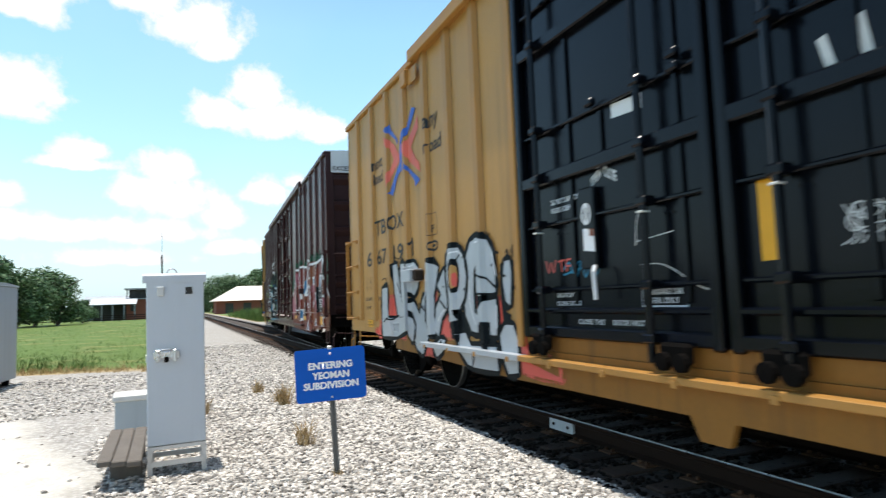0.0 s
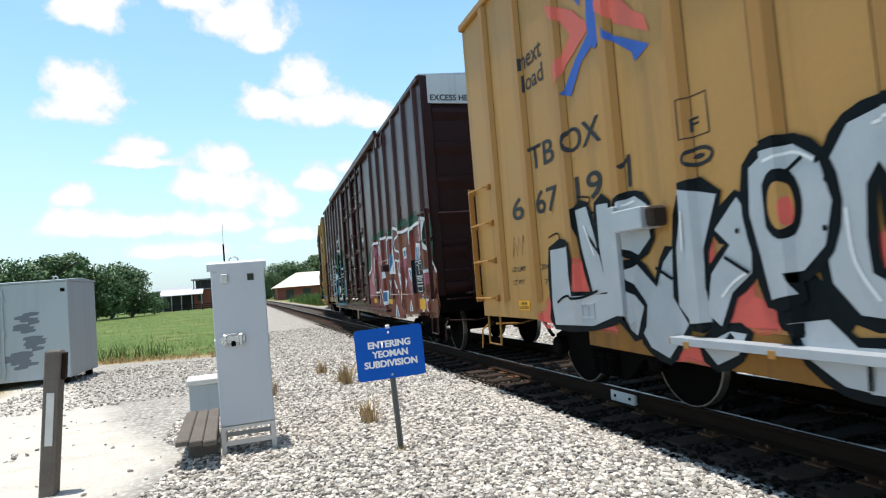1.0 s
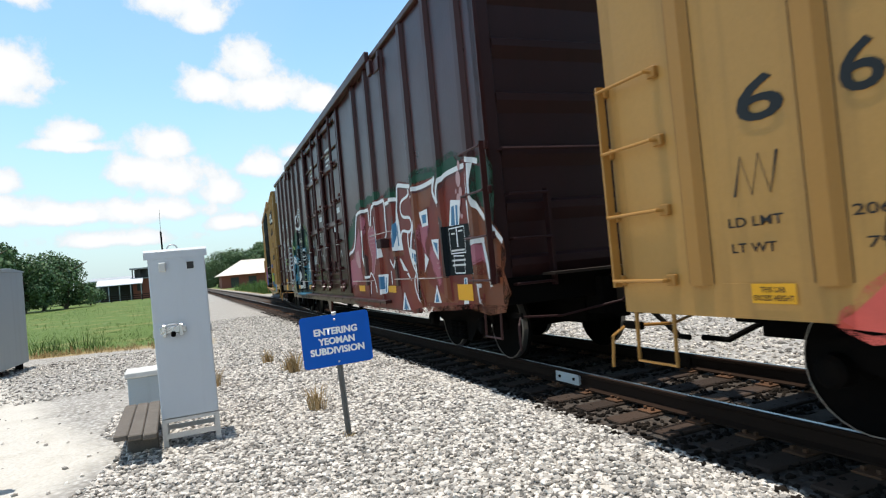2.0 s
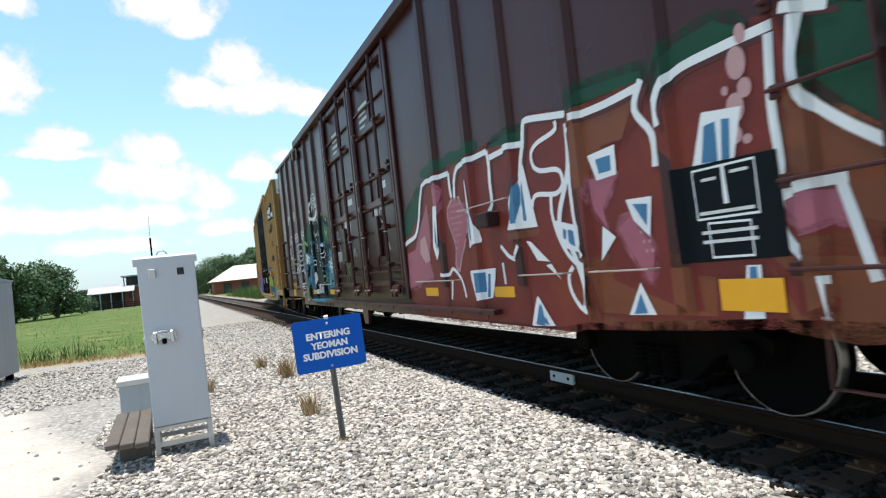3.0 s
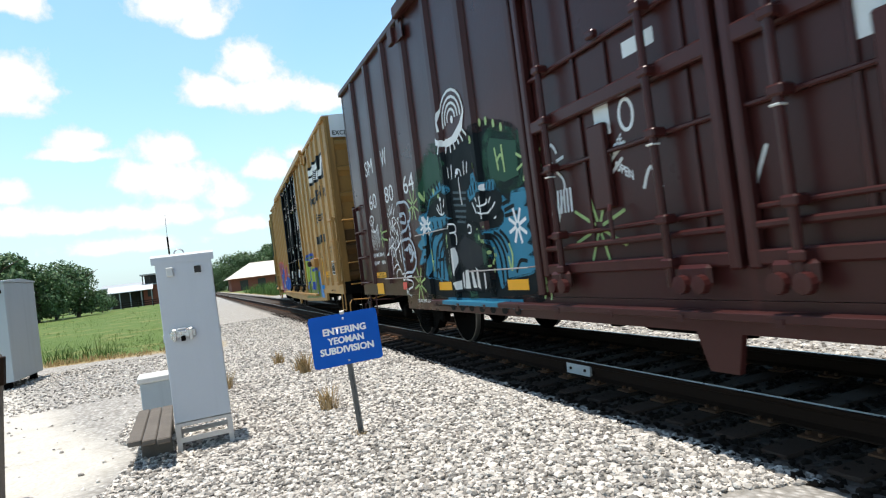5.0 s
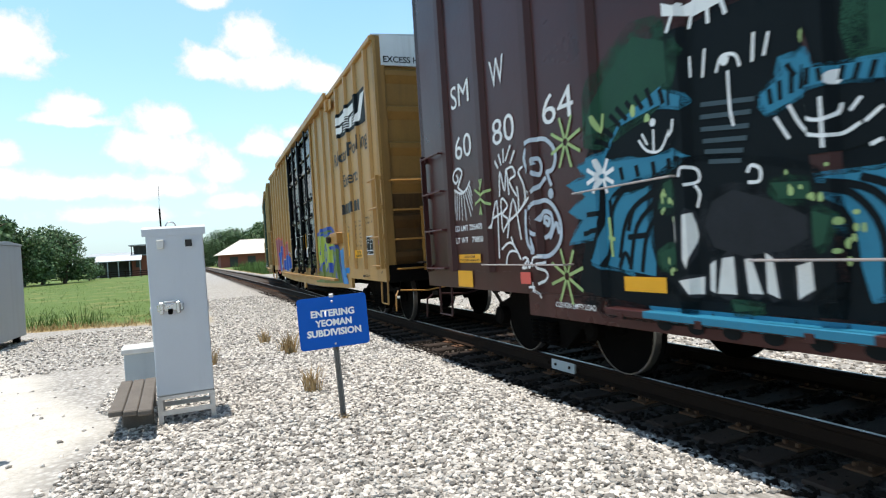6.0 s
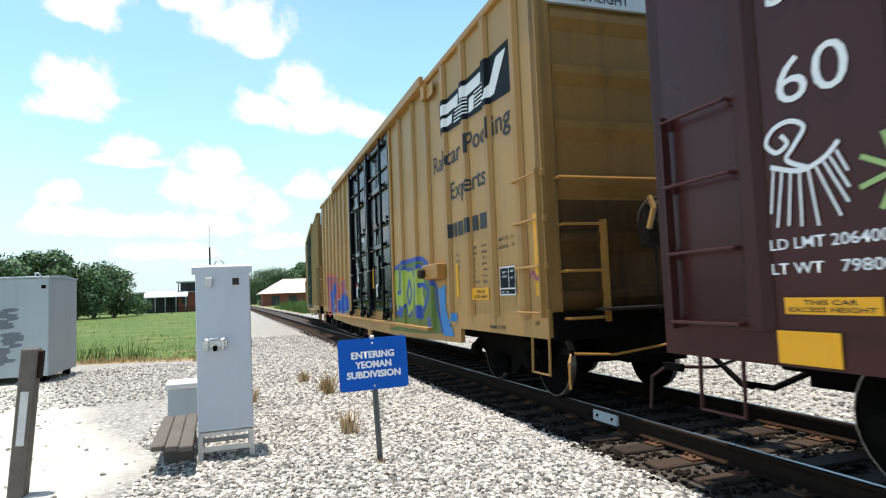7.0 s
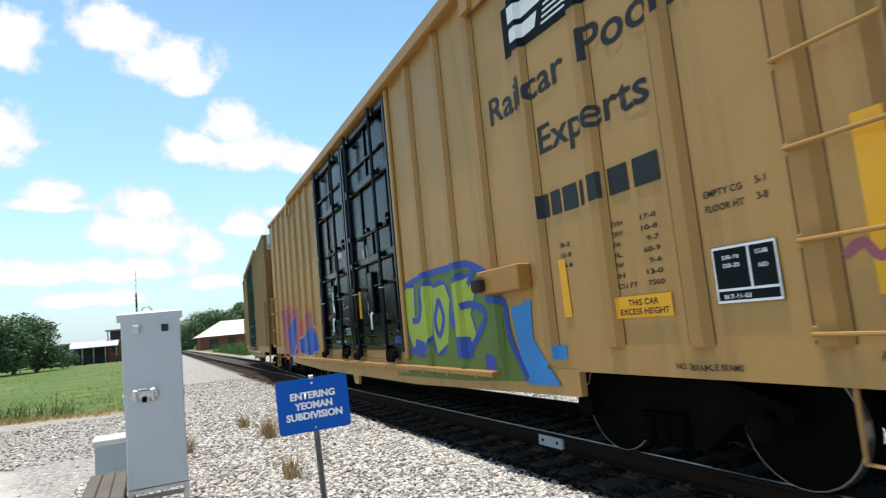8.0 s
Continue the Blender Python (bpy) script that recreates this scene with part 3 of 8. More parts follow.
# ---- lineside things ----
def build_sign():
    root = tagged(new("railway_sign"), "blue metal sign with white lettering on a leaning steel post", "sign")
    root.matrix_world = pose(1.234, 5.45, 0, 0, -2.6, 0)
    post = bmesh.new()
    box_in(post, -0.016, -0.012, -0.006, 0.016, -0.2, 1.07)
    box_in(post, 0.012, 0.016, -0.006, 0.016, -0.2, 1.07)
    box_in(post, -0.012, 0.012, 0.012, 0.016, -0.2, 1.07)
    for s in (-1, 1): box_in(post, s * 0.021 - 0.005, s * 0.021 + 0.005, -0.007, -0.003, -0.2, 1.07)
    part("post", post, POST_STEEL, root, "galvanised steel channel post")
    w, h, c, r = 0.305, 0.228, 0.872, 0.03
    rim = [(sx * (w - r) + r * cos(a + k * pi / 8), sz * (h - r) + r * sin(a + k * pi / 8)) for sx, sz, a in ((1, 1, 0), (-1, 1, pi / 2), (-1, -1, pi), (1, -1, 1.5 * pi)) for k in range(5)]
    bm = bmesh.new()
    f, b = ([bm.verts.new((x, y, z)) for x, z in rim] for y in (-0.0025, 0.0025))
    bm.faces.new(f), bm.faces.new(b[::-1])
    for i in range(len(rim)): bm.faces.new((f[i], b[i], b[(i + 1) % len(rim)], f[(i + 1) % len(rim)]))
    bmesh.ops.recalc_face_normals(bm, faces=bm.faces)
    plate = part("sign_plate", bm, SIGN_BLUE, root, "blue reflective sheet with rounded corners")
    plate.matrix_basis = pose(0.0, -0.012, c, 0, 0, -7) @ pose(0, 0, 0, 0, 0.6, 0)
    for line, z, wd in (("ENTERING", 0.082, 0.40), ("YEOMAN", -0.004, 0.335), ("SUBDIVISION", -0.09, 0.50)):
        tb = heavy_text(line, wd * 0.945, 0.060, 0.0028)
        bmesh.ops.rotate(tb, verts=tb.verts, matrix=Matrix.Rotation(pi / 2, 3, "X"))
        bmesh.ops.translate(tb, verts=tb.verts, vec=(0, -0.0045, z))
        part("lettering", tb, SIGN_WHITE, plate, "white capital lettering")
    for z in (-0.195, 0.18): part("bolt", boxed((-0.009, 0.009, -0.010, -0.003, z - 0.009, z + 0.009), bevel=0.003), GALV_STEEL, plate, "bolt head")
    bm = bmesh.new()
    box_in(bm, -0.02, 0.02, -0.006, 0.006, h - 0.012, h + 0.02, 0.004)
    part("clip", bm, GALV_STEEL, plate)


def text_mesh(body, width, height, bold=0.0):
    """Lettering in the built-in font, centred, as flat faces in x and y."""
    cu = bpy.data.curves.new("lettering", "FONT")
    cu.body, cu.offset, cu.resolution_u = body, bold, 3
    ob = bpy.data.objects.new("lettering", cu)
    scene.collection.objects.link(ob)
    dg = bpy.context.evaluated_depsgraph_get()
    me = bpy.data.meshes.new_from_object(ob.evaluated_get(dg))
    bpy.data.objects.remove(ob)
    bm = bmesh.new()
    bm.from_mesh(me)
    bpy.data.meshes.remove(me)
    xs, ys = [v.co.x for v in bm.verts], [v.co.y for v in bm.verts]
    x0, x1, y0, y1 = min(xs), max(xs), min(ys), max(ys)
    for v in bm.verts: v.co = Vector(((v.co.x - (x0 + x1) / 2) / (x1 - x0) * width, (v.co.y - (y0 + y1) / 2) / (y1 - y0) * height, 0))
    return bm


def heavy_text(body, width, height, extra):
    """Bold lettering: the same outline laid several times, each a hair above the last and moved by part of the stroke."""
    bm = bmesh.new()
    for k, (dx, dy) in enumerate(((0, 0), (-1, 0), (1, 0), (-0.5, 0.6), (0.5, 0.6), (-0.5, -0.6), (0.5, -0.6))):
        t = text_mesh(body, width, height, 0.016)
        bmesh.ops.translate(t, verts=t.verts, vec=(dx * extra, dy * extra, 0.00025 * k))
        me = bpy.data.meshes.new("lettering")
        t.to_mesh(me)
        t.free()
        bm.from_mesh(me)
        bpy.data.meshes.remove(me)
    return bm


def build_cabinet():
    root = tagged(new("relay_cabinet"), "tall grey metal relay cabinet on a steel stand", "cabinet")
    root.matrix_world = pose(-0.045, 6.2, 0, 0, -0.6, 0)
    x0, x1, z0, z1, dp = -0.245, 0.245, 0.27, 1.79, 0.46
    part("body", boxed((x0, x1, 0.02, dp, z0, z1), bevel=0.006), CABINET, root)
    door = part("door", boxed((x0 + 0.004, x1 - 0.004, 0.0, 0.0175, z0 + 0.008, z1 - 0.05), bevel=0.004), CABINET, root, "flat grey door")
    cap = prism([(-0.006, 1.735), (-0.006, 1.80), (0.01, 1.822), (dp + 0.01, 1.822), (dp + 0.01, 1.792), (0.012, 1.792), (0.012, 1.735)], x0 - 0.028, x1 + 0.022, "x")
    part("rain_hood", cap, CABINET, root, "overhanging hood")
    part("lock_cover", boxed((-0.155, -0.095, -0.03, -0.002, 1.615, 1.70), bevel=0.006), LID, door, "white box")
    win = part("window", boxed((0.085, 0.145, -0.006, -0.002, 1.625, 1.69)), DARK_GLASS, door, "small dark window")
    part("window_frame", boxed((0.079, 0.085, -0.010, -0.001, 1.619, 1.696), (0.145, 0.151, -0.010, -0.001, 1.619, 1.696), (0.085, 0.145, -0.010, -0.001, 1.69, 1.696), (0.085, 0.145, -0.010, -0.001, 1.619, 1.625)), GALV_STEEL, win)
    hasp = part("hasp", boxed((-0.19, 0.03, -0.022, -0.002, 1.045, 1.11), (-0.17, -0.135, -0.06, -0.022, 1.02, 1.13), (-0.03, 0.005, -0.06, -0.022, 1.02, 1.13), bevel=0.006), LATCH, door, "bright hasp")
    part("staple", tubed([(-0.15, -0.045, 1.10), (-0.12, -0.06, 1.13), (-0.05, -0.06, 1.13), (-0.015, -0.045, 1.10)], r=0.007), LATCH, hasp)
    part("padlock", boxed((-0.10, -0.06, -0.06, -0.03, 1.015, 1.065), bevel=0.008), SHADE_GRIME, hasp, "dark padlock")
    for s in (-1, 1): part("hinge", boxed((s * 0.245 - 0.008, s * 0.245 + 0.008, 0.03, 0.05, 1.02, 1.09), bevel=0.003), GALV_STEEL, root)
    ring = tubed([(-0.03 + 0.045 * cos(a), 0.15, 1.82 + 0.045 * sin(a) * 1.1) for a in [pi * k / 8 for k in range(9)]], r=0.007)
    part("lifting_ring", ring, GALV_STEEL, root)
    part("antenna", tubed([(-0.12, 0.40, 1.82), (-0.12, 0.40, 2.02)], r=0.008), SHADE_GRIME, root, "black whip antenna")
    part("antenna_whip", tubed([(-0.12, 0.40, 2.02), (-0.115, 0.40, 2.24)], r=0.0025, seg=5), GALV_STEEL, root)
    stand = new("steel_stand")
    stand.parent = root
    for x in (x0 + 0.02, x1 - 0.02):
        for y in (0.03, dp - 0.03):
            part("leg", boxed((x - 0.022, x + 0.022, y - 0.005, y + 0.005, -0.03, 0.235), (x - 0.022 if x < 0 else x + 0.016, x - 0.016 if x < 0 else x + 0.022, y - 0.02, y + 0.02, -0.03, 0.235)), GALV_STEEL, stand)
    for y in (0.03, dp - 0.03):
        part("top_frame", boxed((x0, x1, y - 0.02, y + 0.02, 0.238, 0.268)), GALV_STEEL, stand)
        part("cross_brace", boxed((x0 + 0.02, x1 - 0.02, y - 0.01, y + 0.0, 0.09, 0.135)), GALV_STEEL, stand)


def build_plank_step():
    root = tagged(new("wooden_step"), "grey weathered plank step beside the relay cabinet", "step")
    root.matrix_world = pose(-0.50, 6.62, 0, 0, 0, 1)
    for x in (-0.115, 0.0, 0.115):
        part("plank", boxed((x - 0.055, x + 0.055, -0.80 + 0.06 * sin(40 * x), 0.75, 0.215, 0.265 + 0.05 * x * x), bevel=0.010), OLD_WOOD, root)
    for y in (-0.30, 0.5): part("bearer", boxed((-0.10, 0.16, y - 0.05, y + 0.05, -0.02, 0.2), bevel=0.01), OLD_WOOD, root)


def build_junction_box():
    root = tagged(new("junction_box"), "low grey metal junction box with a pale lid", "box")
    root.matrix_world = pose(-0.53, 8.45, 0, 0, 0, 2)
    part("body", boxed((-0.2, 0.2, -0.2, 0.22, -0.02, 0.43), bevel=0.008), BUNGALOW, root)
    part("lid", boxed((-0.225, 0.225, -0.235, 0.24, 0.43, 0.5), bevel=0.012), LID, root, "pale overhanging lid")


def build_post():
    root = tagged(new("timber_post"), "old grey timber post with a white marker strip", "post")
    root.matrix_world = pose(-1.59, 5.84, 0, 0, 4.4, 0)
    bm = boxed((-0.075, 0.045, -0.07, 0.07, -0.3, 1.14), bevel=0.01)
    for v in bm.verts:
        if v.co.z > 1.0: v.co.z += 0.02 * sin(v.co.x * 60)
    part("timber", bm, OLD_WOOD, root)
    part("marker_strip", boxed((-0.045, 0.01, -0.076, -0.071, 0.40, 0.82)), LID, root, "faded white strip")
    part("metal_bracket", boxed((0.046, 0.075, -0.05, 0.03, 0.92, 1.14), bevel=0.006), RAIL_SIDE, root, "rusty bracket")


def build_bungalow():
    root = tagged(new("signal_bungalow"), "blue-grey sheet-metal signal bungalow with painted-over patches", "equipment shed")
    root.matrix_world = pose(-3.4, 14.25, 0, 0, 0, -4.5)
    L, D = 3.4, 1.75
    part("body", boxed((-L, 0, 0.0, D, 0.14, 2.08), bevel=0.01), BUNGALOW, root)
    roof = prism([(-0.025, 2.08), (-0.025, 2.11), (D / 2, 2.16), (D + 0.025, 2.11), (D + 0.025, 2.08)], -L - 0.02, 0.02, "x")
    part("roof", roof, BUNGALOW, root, "low ridged roof")
    door = part("door", boxed((-2.15, -1.15, -0.03, -0.002, 0.2, 2.0), bevel=0.008), BUNGALOW, root, "steel door")
    for z in (0.4, 1.1, 1.8): part("hinge", boxed((-1.17, -1.13, -0.055, -0.031, z - 0.07, z + 0.07), bevel=0.004), BUNGALOW, door)
    part("lock_rod", tubed([(-1.22, -0.045, 0.25), (-1.22, -0.045, 1.95)], r=0.012), BUNGALOW, door)
    part("vent", boxed((-0.13, -0.05, -0.014, -0.002, 1.87, 1.94)), SHADE_GRIME, root, "small dark vent")
    rng = random.Random(9)
    for cx, cz, n in ((-0.72, 1.32, 7), (-0.62, 0.9, 5), (-0.78, 0.58, 6), (-1.05, 0.62, 4)):   # rolled-on cover paint
        bm = bmesh.new()
        for k in range(n):
            x, z = cx + rng.uniform(-0.12, 0.12), cz + (k - n / 2) * 0.055
            w = rng.uniform(0.1, 0.22)
            pts = [(x - w, z - 0.03), (x - w * 0.5, z - 0.045), (x + w * 0.8, z - 0.02), (x + w, z + 0.03), (x, z + 0.045), (x - w * 0.9, z + 0.02)]
            bm = bmesh.new()
            bm.faces.new([bm.verts.new((p, -0.003 - 0.0007 * k, q)) for p, q in pts])
            part("cover_up_patch", bm, COVER_PAINT, root, "rolled grey cover-up paint")
    for x in (-L + 0.2, -L / 2, -0.15):
        for y in (0.15, D - 0.15): part("foot", boxed((x - 0.06, x + 0.06, y - 0.06, y + 0.06, -0.03, 0.14)), SHADE_GRIME, root)
    part("lifting_eye", tubed([(-0.3 + 0.05 * cos(a), 0.3, 2.12 + 0.08 * sin(a)) for a in [pi * k / 6 for k in range(7)]], r=0.012), GALV_STEEL, root)


def tuft(bm, x, y, z, n, h, spread, rng):
    for _ in range(n):
        a, r, hh = rng.uniform(0, 6.28), rng.uniform(0, spread), h * rng.uniform(0.5, 1.15)
        bx, by = x + r * cos(a), y + r * sin(a)
        lx, ly = rng.uniform(-0.5, 0.5) * hh, rng.uniform(-0.5, 0.5) * hh
        w = 0.004 + hh * 0.012
        t = rng.uniform(0, 3.14)
        dx, dy = w * cos(t), w * sin(t)
        v = [bm.verts.new(p) for p in ((bx - dx, by - dy, z), (bx + dx, by + dy, z), (bx + dx * 0.7 + lx * 0.4, by + dy * 0.7 + ly * 0.4, z + hh * 0.6), (bx - dx * 0.7 + lx * 0.4, by - dy * 0.7 + ly * 0.4, z + hh * 0.6), (bx + lx, by + ly, z + hh))]
        bm.faces.new(v[:4]), bm.faces.new((v[3], v[2], v[4]))


def build_plants():
    rng = random.Random(3)
    for x, y, h in ((1.21, 6.75, 0.27), (1.42, 9.6, 0.36), (1.22, 11.2, 0.25), (1.38, 9.9, 0.22), (0.25, 9.3, 0.3)):
        bm = bmesh.new()
        tuft(bm, x, y, -0.01, 70, h, 0.1, rng)
        tagged(link("dry_weed", bm, STRAW), "dry straw-coloured weed tuft growing in the ballast", "weed", "weeds in the ballast")
    bm = bmesh.new()
    tuft(bm, 1.22, 5.38, 0.0, 40, 0.06, 0.09, rng)
    tagged(link("dry_weed", bm, STRAW), "flattened dry weed at the foot of the sign post", "weed", "weeds in the ballast")
    bm = bmesh.new()
    inside = lambda x, y: y > -0.45 * x + 16.9 and x < 0.4
    for _ in range(5200):
        x = rng.uniform(-11, 0.4); y = rng.uniform(16.6, 34)
        if inside(x, y) and y < 17 + 17 * rng.random(): tuft(bm, x, y, -0.02, 3, rng.uniform(0.05, 0.14), 0.1, rng)
    for _ in range(1500):
        x = rng.uniform(-30, 0.8); y = rng.uniform(30, 75)
        tuft(bm, x, y, -0.02, 3, rng.uniform(0.1, 0.25), 0.35, rng)
    for _ in range(34):
        x = rng.uniform(-4.8, -2.1); y = -0.45 * x + 17.2 + rng.uniform(0, 1.3)
        tuft(bm, x, y, -0.02, 9, rng.uniform(0.2, 0.6), 0.2, rng)
    for _ in range(260):
        x, y = rng.uniform(-9, -4.2), rng.uniform(9, 14.2)
        tuft(bm, x, y, -0.02, 5, rng.uniform(0.08, 0.2), 0.12, rng)
    for _ in range(420):
        y = rng.uniform(62, 105)
        x = rng.uniform(7.0, 7.2 + (y - 55) * 0.09)
        tuft(bm, x, y, -0.02, 7, rng.uniform(0.4, 1.5) , 0.5, rng)
    tagged(link("meadow_grass", bm, BLADE), "green meadow grass with taller weeds along its edge", "grass", kind="stuff")
    bm = bmesh.new()
    for _ in range(420):
        x = rng.uniform(-9, 0.2); y = -0.45 * x + 16.7 + rng.uniform(-0.2, 0.7)
        tuft(bm, x, y, -0.01, 6, rng.uniform(0.05, 0.22), 0.12, rng)
    tagged(link("dry_grass", bm, STRAW), "dry straw-coloured grass along the meadow's edge", "grass", kind="stuff")


def build_tree(x, y, h, w, seed, trunk=0.3, low=0.15):
    """A broadleaf tree: trunk, limbs, and a crown of many small leaf clumps with gaps."""
    rng = random.Random(seed)
    root = tagged(new("tree"), "broad leafy green tree at the far edge of the meadow", "tree", "trees in the distance")
    root.matrix_world = pose(x, y, 0)
    bm = bmesh.new()
    tube_in(bm, [(0, 0, -0.3), (0.05 * w, 0, h * 0.25), (0.02 * w, 0.05, h * 0.55), (0, 0, h * 0.8)], [h * 0.035, h * 0.028, h * 0.018, h * 0.006])
    for k in range(6):
        a = k * 1.05 + rng.random()
        tube_in(bm, [(0.02, 0, h * (0.25 + 0.06 * k)), (cos(a) * w * 0.22, sin(a) * w * 0.22, h * (0.42 + 0.06 * k)), (cos(a) * w * 0.38, sin(a) * w * 0.38, h * (0.5 + 0.06 * k))], [h * 0.014, h * 0.01, h * 0.004], 6)
    part("trunk", bm, BARK, root)
    lobes = []
    for _ in range(20):
        a, r, zz = rng.uniform(0, 6.28), w * 0.5 * math.sqrt(rng.random()) * 0.75, rng.uniform(low + 0.1, 0.86)
        r *= math.sqrt(max(0.1, 1 - ((zz - 0.45) / 0.55) ** 2))
        lobes.append((cos(a) * r, sin(a) * r, zz * h, rng.uniform(0.13, 0.22) * w))
    rv, vs, fs = np.random.default_rng(seed), [], []
    for cx, cy, cz, cr in lobes:
        for _ in range(460):
            d = rv.normal(size=3); d /= np.linalg.norm(d)
            c = np.array([cx, cy, cz]) + d * cr * rv.uniform(0.55, 1.08) * np.array([1, 1, 0.8])
            if c[2] < h * low: continue
            s = h * rv.uniform(0.012, 0.032)
            u = rv.normal(size=3); u /= np.linalg.norm(u); v = np.cross(u, d); v /= np.linalg.norm(v) + 1e-9
            n = len(vs)
            vs += [c - u * s, c + v * s * 0.7, c + u * s, c - v * s * 0.7 + d * s * 0.3]
            fs.append((n, n + 1, n + 2, n + 3))
    me = bpy.data.meshes.new("crown")
    me.from_pydata([tuple(p) for p in vs], [], fs)
    me.materials.append(LEAF)
    ob = new("crown", me)
    ob.parent = root


def build_distance():
    for i, (az, y, top, w) in enumerate(((14.6, 78, 8.6, 10), (17.5, 74, 7.2, 9), (11.6, 82, 6.6, 8), (8.9, 88, 6.9, 9.5), (10.4, 90, 5.8, 8), (20.5, 76, 8.2, 10),
                                         (7.2, 96, 3.2, 4), (24.5, 80, 7, 9))):
        build_tree(-y * tan(radians(az)), y, top, w, 20 + i, low=0.05)
    for i, (az, y, top, w) in enumerate(((-2.6, 205, 8.6, 15), (-3.7, 210, 11.0, 17), (-5.2, 205, 11.0, 18), (-6.9, 190, 13.0, 16), (-8.6, 190, 12, 16), (-1.6, 215, 7.0, 14), (-10.5, 195, 11, 18))):
        build_tree(-y * tan(radians(az)), y, top, w, 50 + i, low=0.02)
    # brick depot by the line
    d = tagged(new("brick_depot"), "low red brick depot with a pale hipped roof", "building")
    d.matrix_world = pose(7.3, 152, 0)
    wall = boxed((0.5, 30, 0, 12, -0.3, 3.0))
    part("wall", wall, BRICK, d)
    bm = bmesh.new()
    e = [bm.verts.new(p) for p in ((-0.6, -1.2, 2.95), (31, -1.2, 2.95), (31, 13, 2.95), (-0.6, 13, 2.95), (5.6, 6, 6.5), (25, 6, 6.5))]
    for q in ((0, 1, 5, 4), (1, 2, 5), (2, 3, 4, 5), (3, 0, 4), (3, 2, 1, 0)): bm.faces.new([e[k] for k in q])
    part("roof", bm, ROOF_PALE, d, "pale sunlit hipped roof")
    for x in (2.5, 6.5, 10.5, 14.5): part("freight_door", boxed((x, x + 1.8, -0.06, -0.005, 0.1, 2.4)), DARK_OPEN, d, "dark opening")
    # open-sided shelter and tower block beyond the meadow
    s = tagged(new("open_shelter"), "long low open shelter with a white roof", "building")
    s.matrix_world = pose(-12.9, 112, 0)
    roof = prism([(-3, 2.6), (0, 3.5), (3, 3.3), (3, 3.2), (0, 3.35), (-3, 2.5)], 0, 6.6, "x")
    part("roof", roof, PANEL_WHITE, s, "white sheet roof")
    for x in (0.2, 1.7, 3.2, 4.8, 6.3): part("column", boxed((x, x + 0.15, -2.8, -2.65, -0.2, 2.55)), SHED_GREY, s)
    part("back_wall", boxed((0, 6.6, 2.6, 2.8, -0.2, 3.2)), DARK_OPEN, s)
    t = tagged(new("brick_tower"), "dark two-storey brick building with a roofed gallery", "building")
    t.matrix_world = pose(-7.9, 112, 0)
    part("wall", boxed((0, 3.2, 0, 4, -0.2, 3.3)), BRICK, t)
    part("gallery_floor", boxed((-0.2, 3.4, -0.4, 4.2, 3.3, 3.45)), SHED_GREY, t)
    for x in (0, 1.0, 2.1, 3.05): part("column", boxed((x, x + 0.15, 0.0, 0.15, 3.45, 4.9)), DARK_OPEN, t)
    part("gallery_wall", boxed((0.3, 3.0, 1.2, 3.8, 3.45, 4.9)), DARK_OPEN, t)
    part("roof", boxed((-0.3, 3.5, -0.4, 4.4, 4.9, 5.1)), SHED_GREY, t)
    part("window", boxed((0.6, 1.4, -0.04, -0.005, 1.4, 2.5)), DARK_OPEN, t)
    g = tagged(new("grey_warehouse"), "long low grey warehouse behind the shelter", "building")
    g.matrix_world = pose(-15.5, 126, 0)
    part("wall", boxed((0, 10.5, 0, 8, -0.2, 3.6)), SHED_GREY, g)
    part("roof", prism([(-0.4, 3.6), (-0.4, 3.75), (4, 4.3), (8.4, 3.75), (8.4, 3.6)], -0.3, 10.8, "x"), GALV, g)
    # fence along the far side of the meadow
    f = tagged(new("fence"), "dark low board fence along the meadow", "fence")
    f.matrix_world = pose(-32, 100, 0)
    for i in range(16): part("post", boxed((i * 2.0, i * 2.0 + 0.12, 0, 0.12, -0.2, 0.95)), GRIME_RUST, f)
    for z in (0.25, 0.55, 0.85): part("rail", boxed((0, 30.1, -0.05, -0.005, z, z + 0.1)), GRIME_RUST, f)
# ---- the train ----
HALF, SIDE, EAVE = 9.45, 1.55, 5.02
RIBS_A = [0.80, 1.72, 2.60, 3.48, 4.35, 5.15, 5.95, 12.95, 13.95, 14.84, 15.80, 16.68, 17.52, 18.40]
RIBS_B = [0.93, 1.95, 2.99, 3.95, 4.92, 5.93, 13.35, 14.36, 15.34, 16.45, 17.48, 18.46]


class Car:
    """What a boxcar's side needs to know: u runs along the side towards the leading end, z up from the rail."""
    def __init__(self, root, ribs, door):
        self.root, self.ribs, self.door = root, list(ribs), door

    def depth(self, u):
        if self.door[0] < u < self.door[1]: return -0.045
        return max([0.0] + [0.055 * min(1.0, max(0.0, (0.095 - abs(u - r)) / 0.04)) for r in self.ribs])

    def cuts(self, lo, hi):
        c = [r + d for r in self.ribs for d in (-0.095, -0.055, 0.055, 0.095)]
        c += [self.door[0] - 0.001, self.door[0] + 0.001, self.door[1] - 0.001, self.door[1] + 0.001]
        return [k for k in c if lo < k < hi]


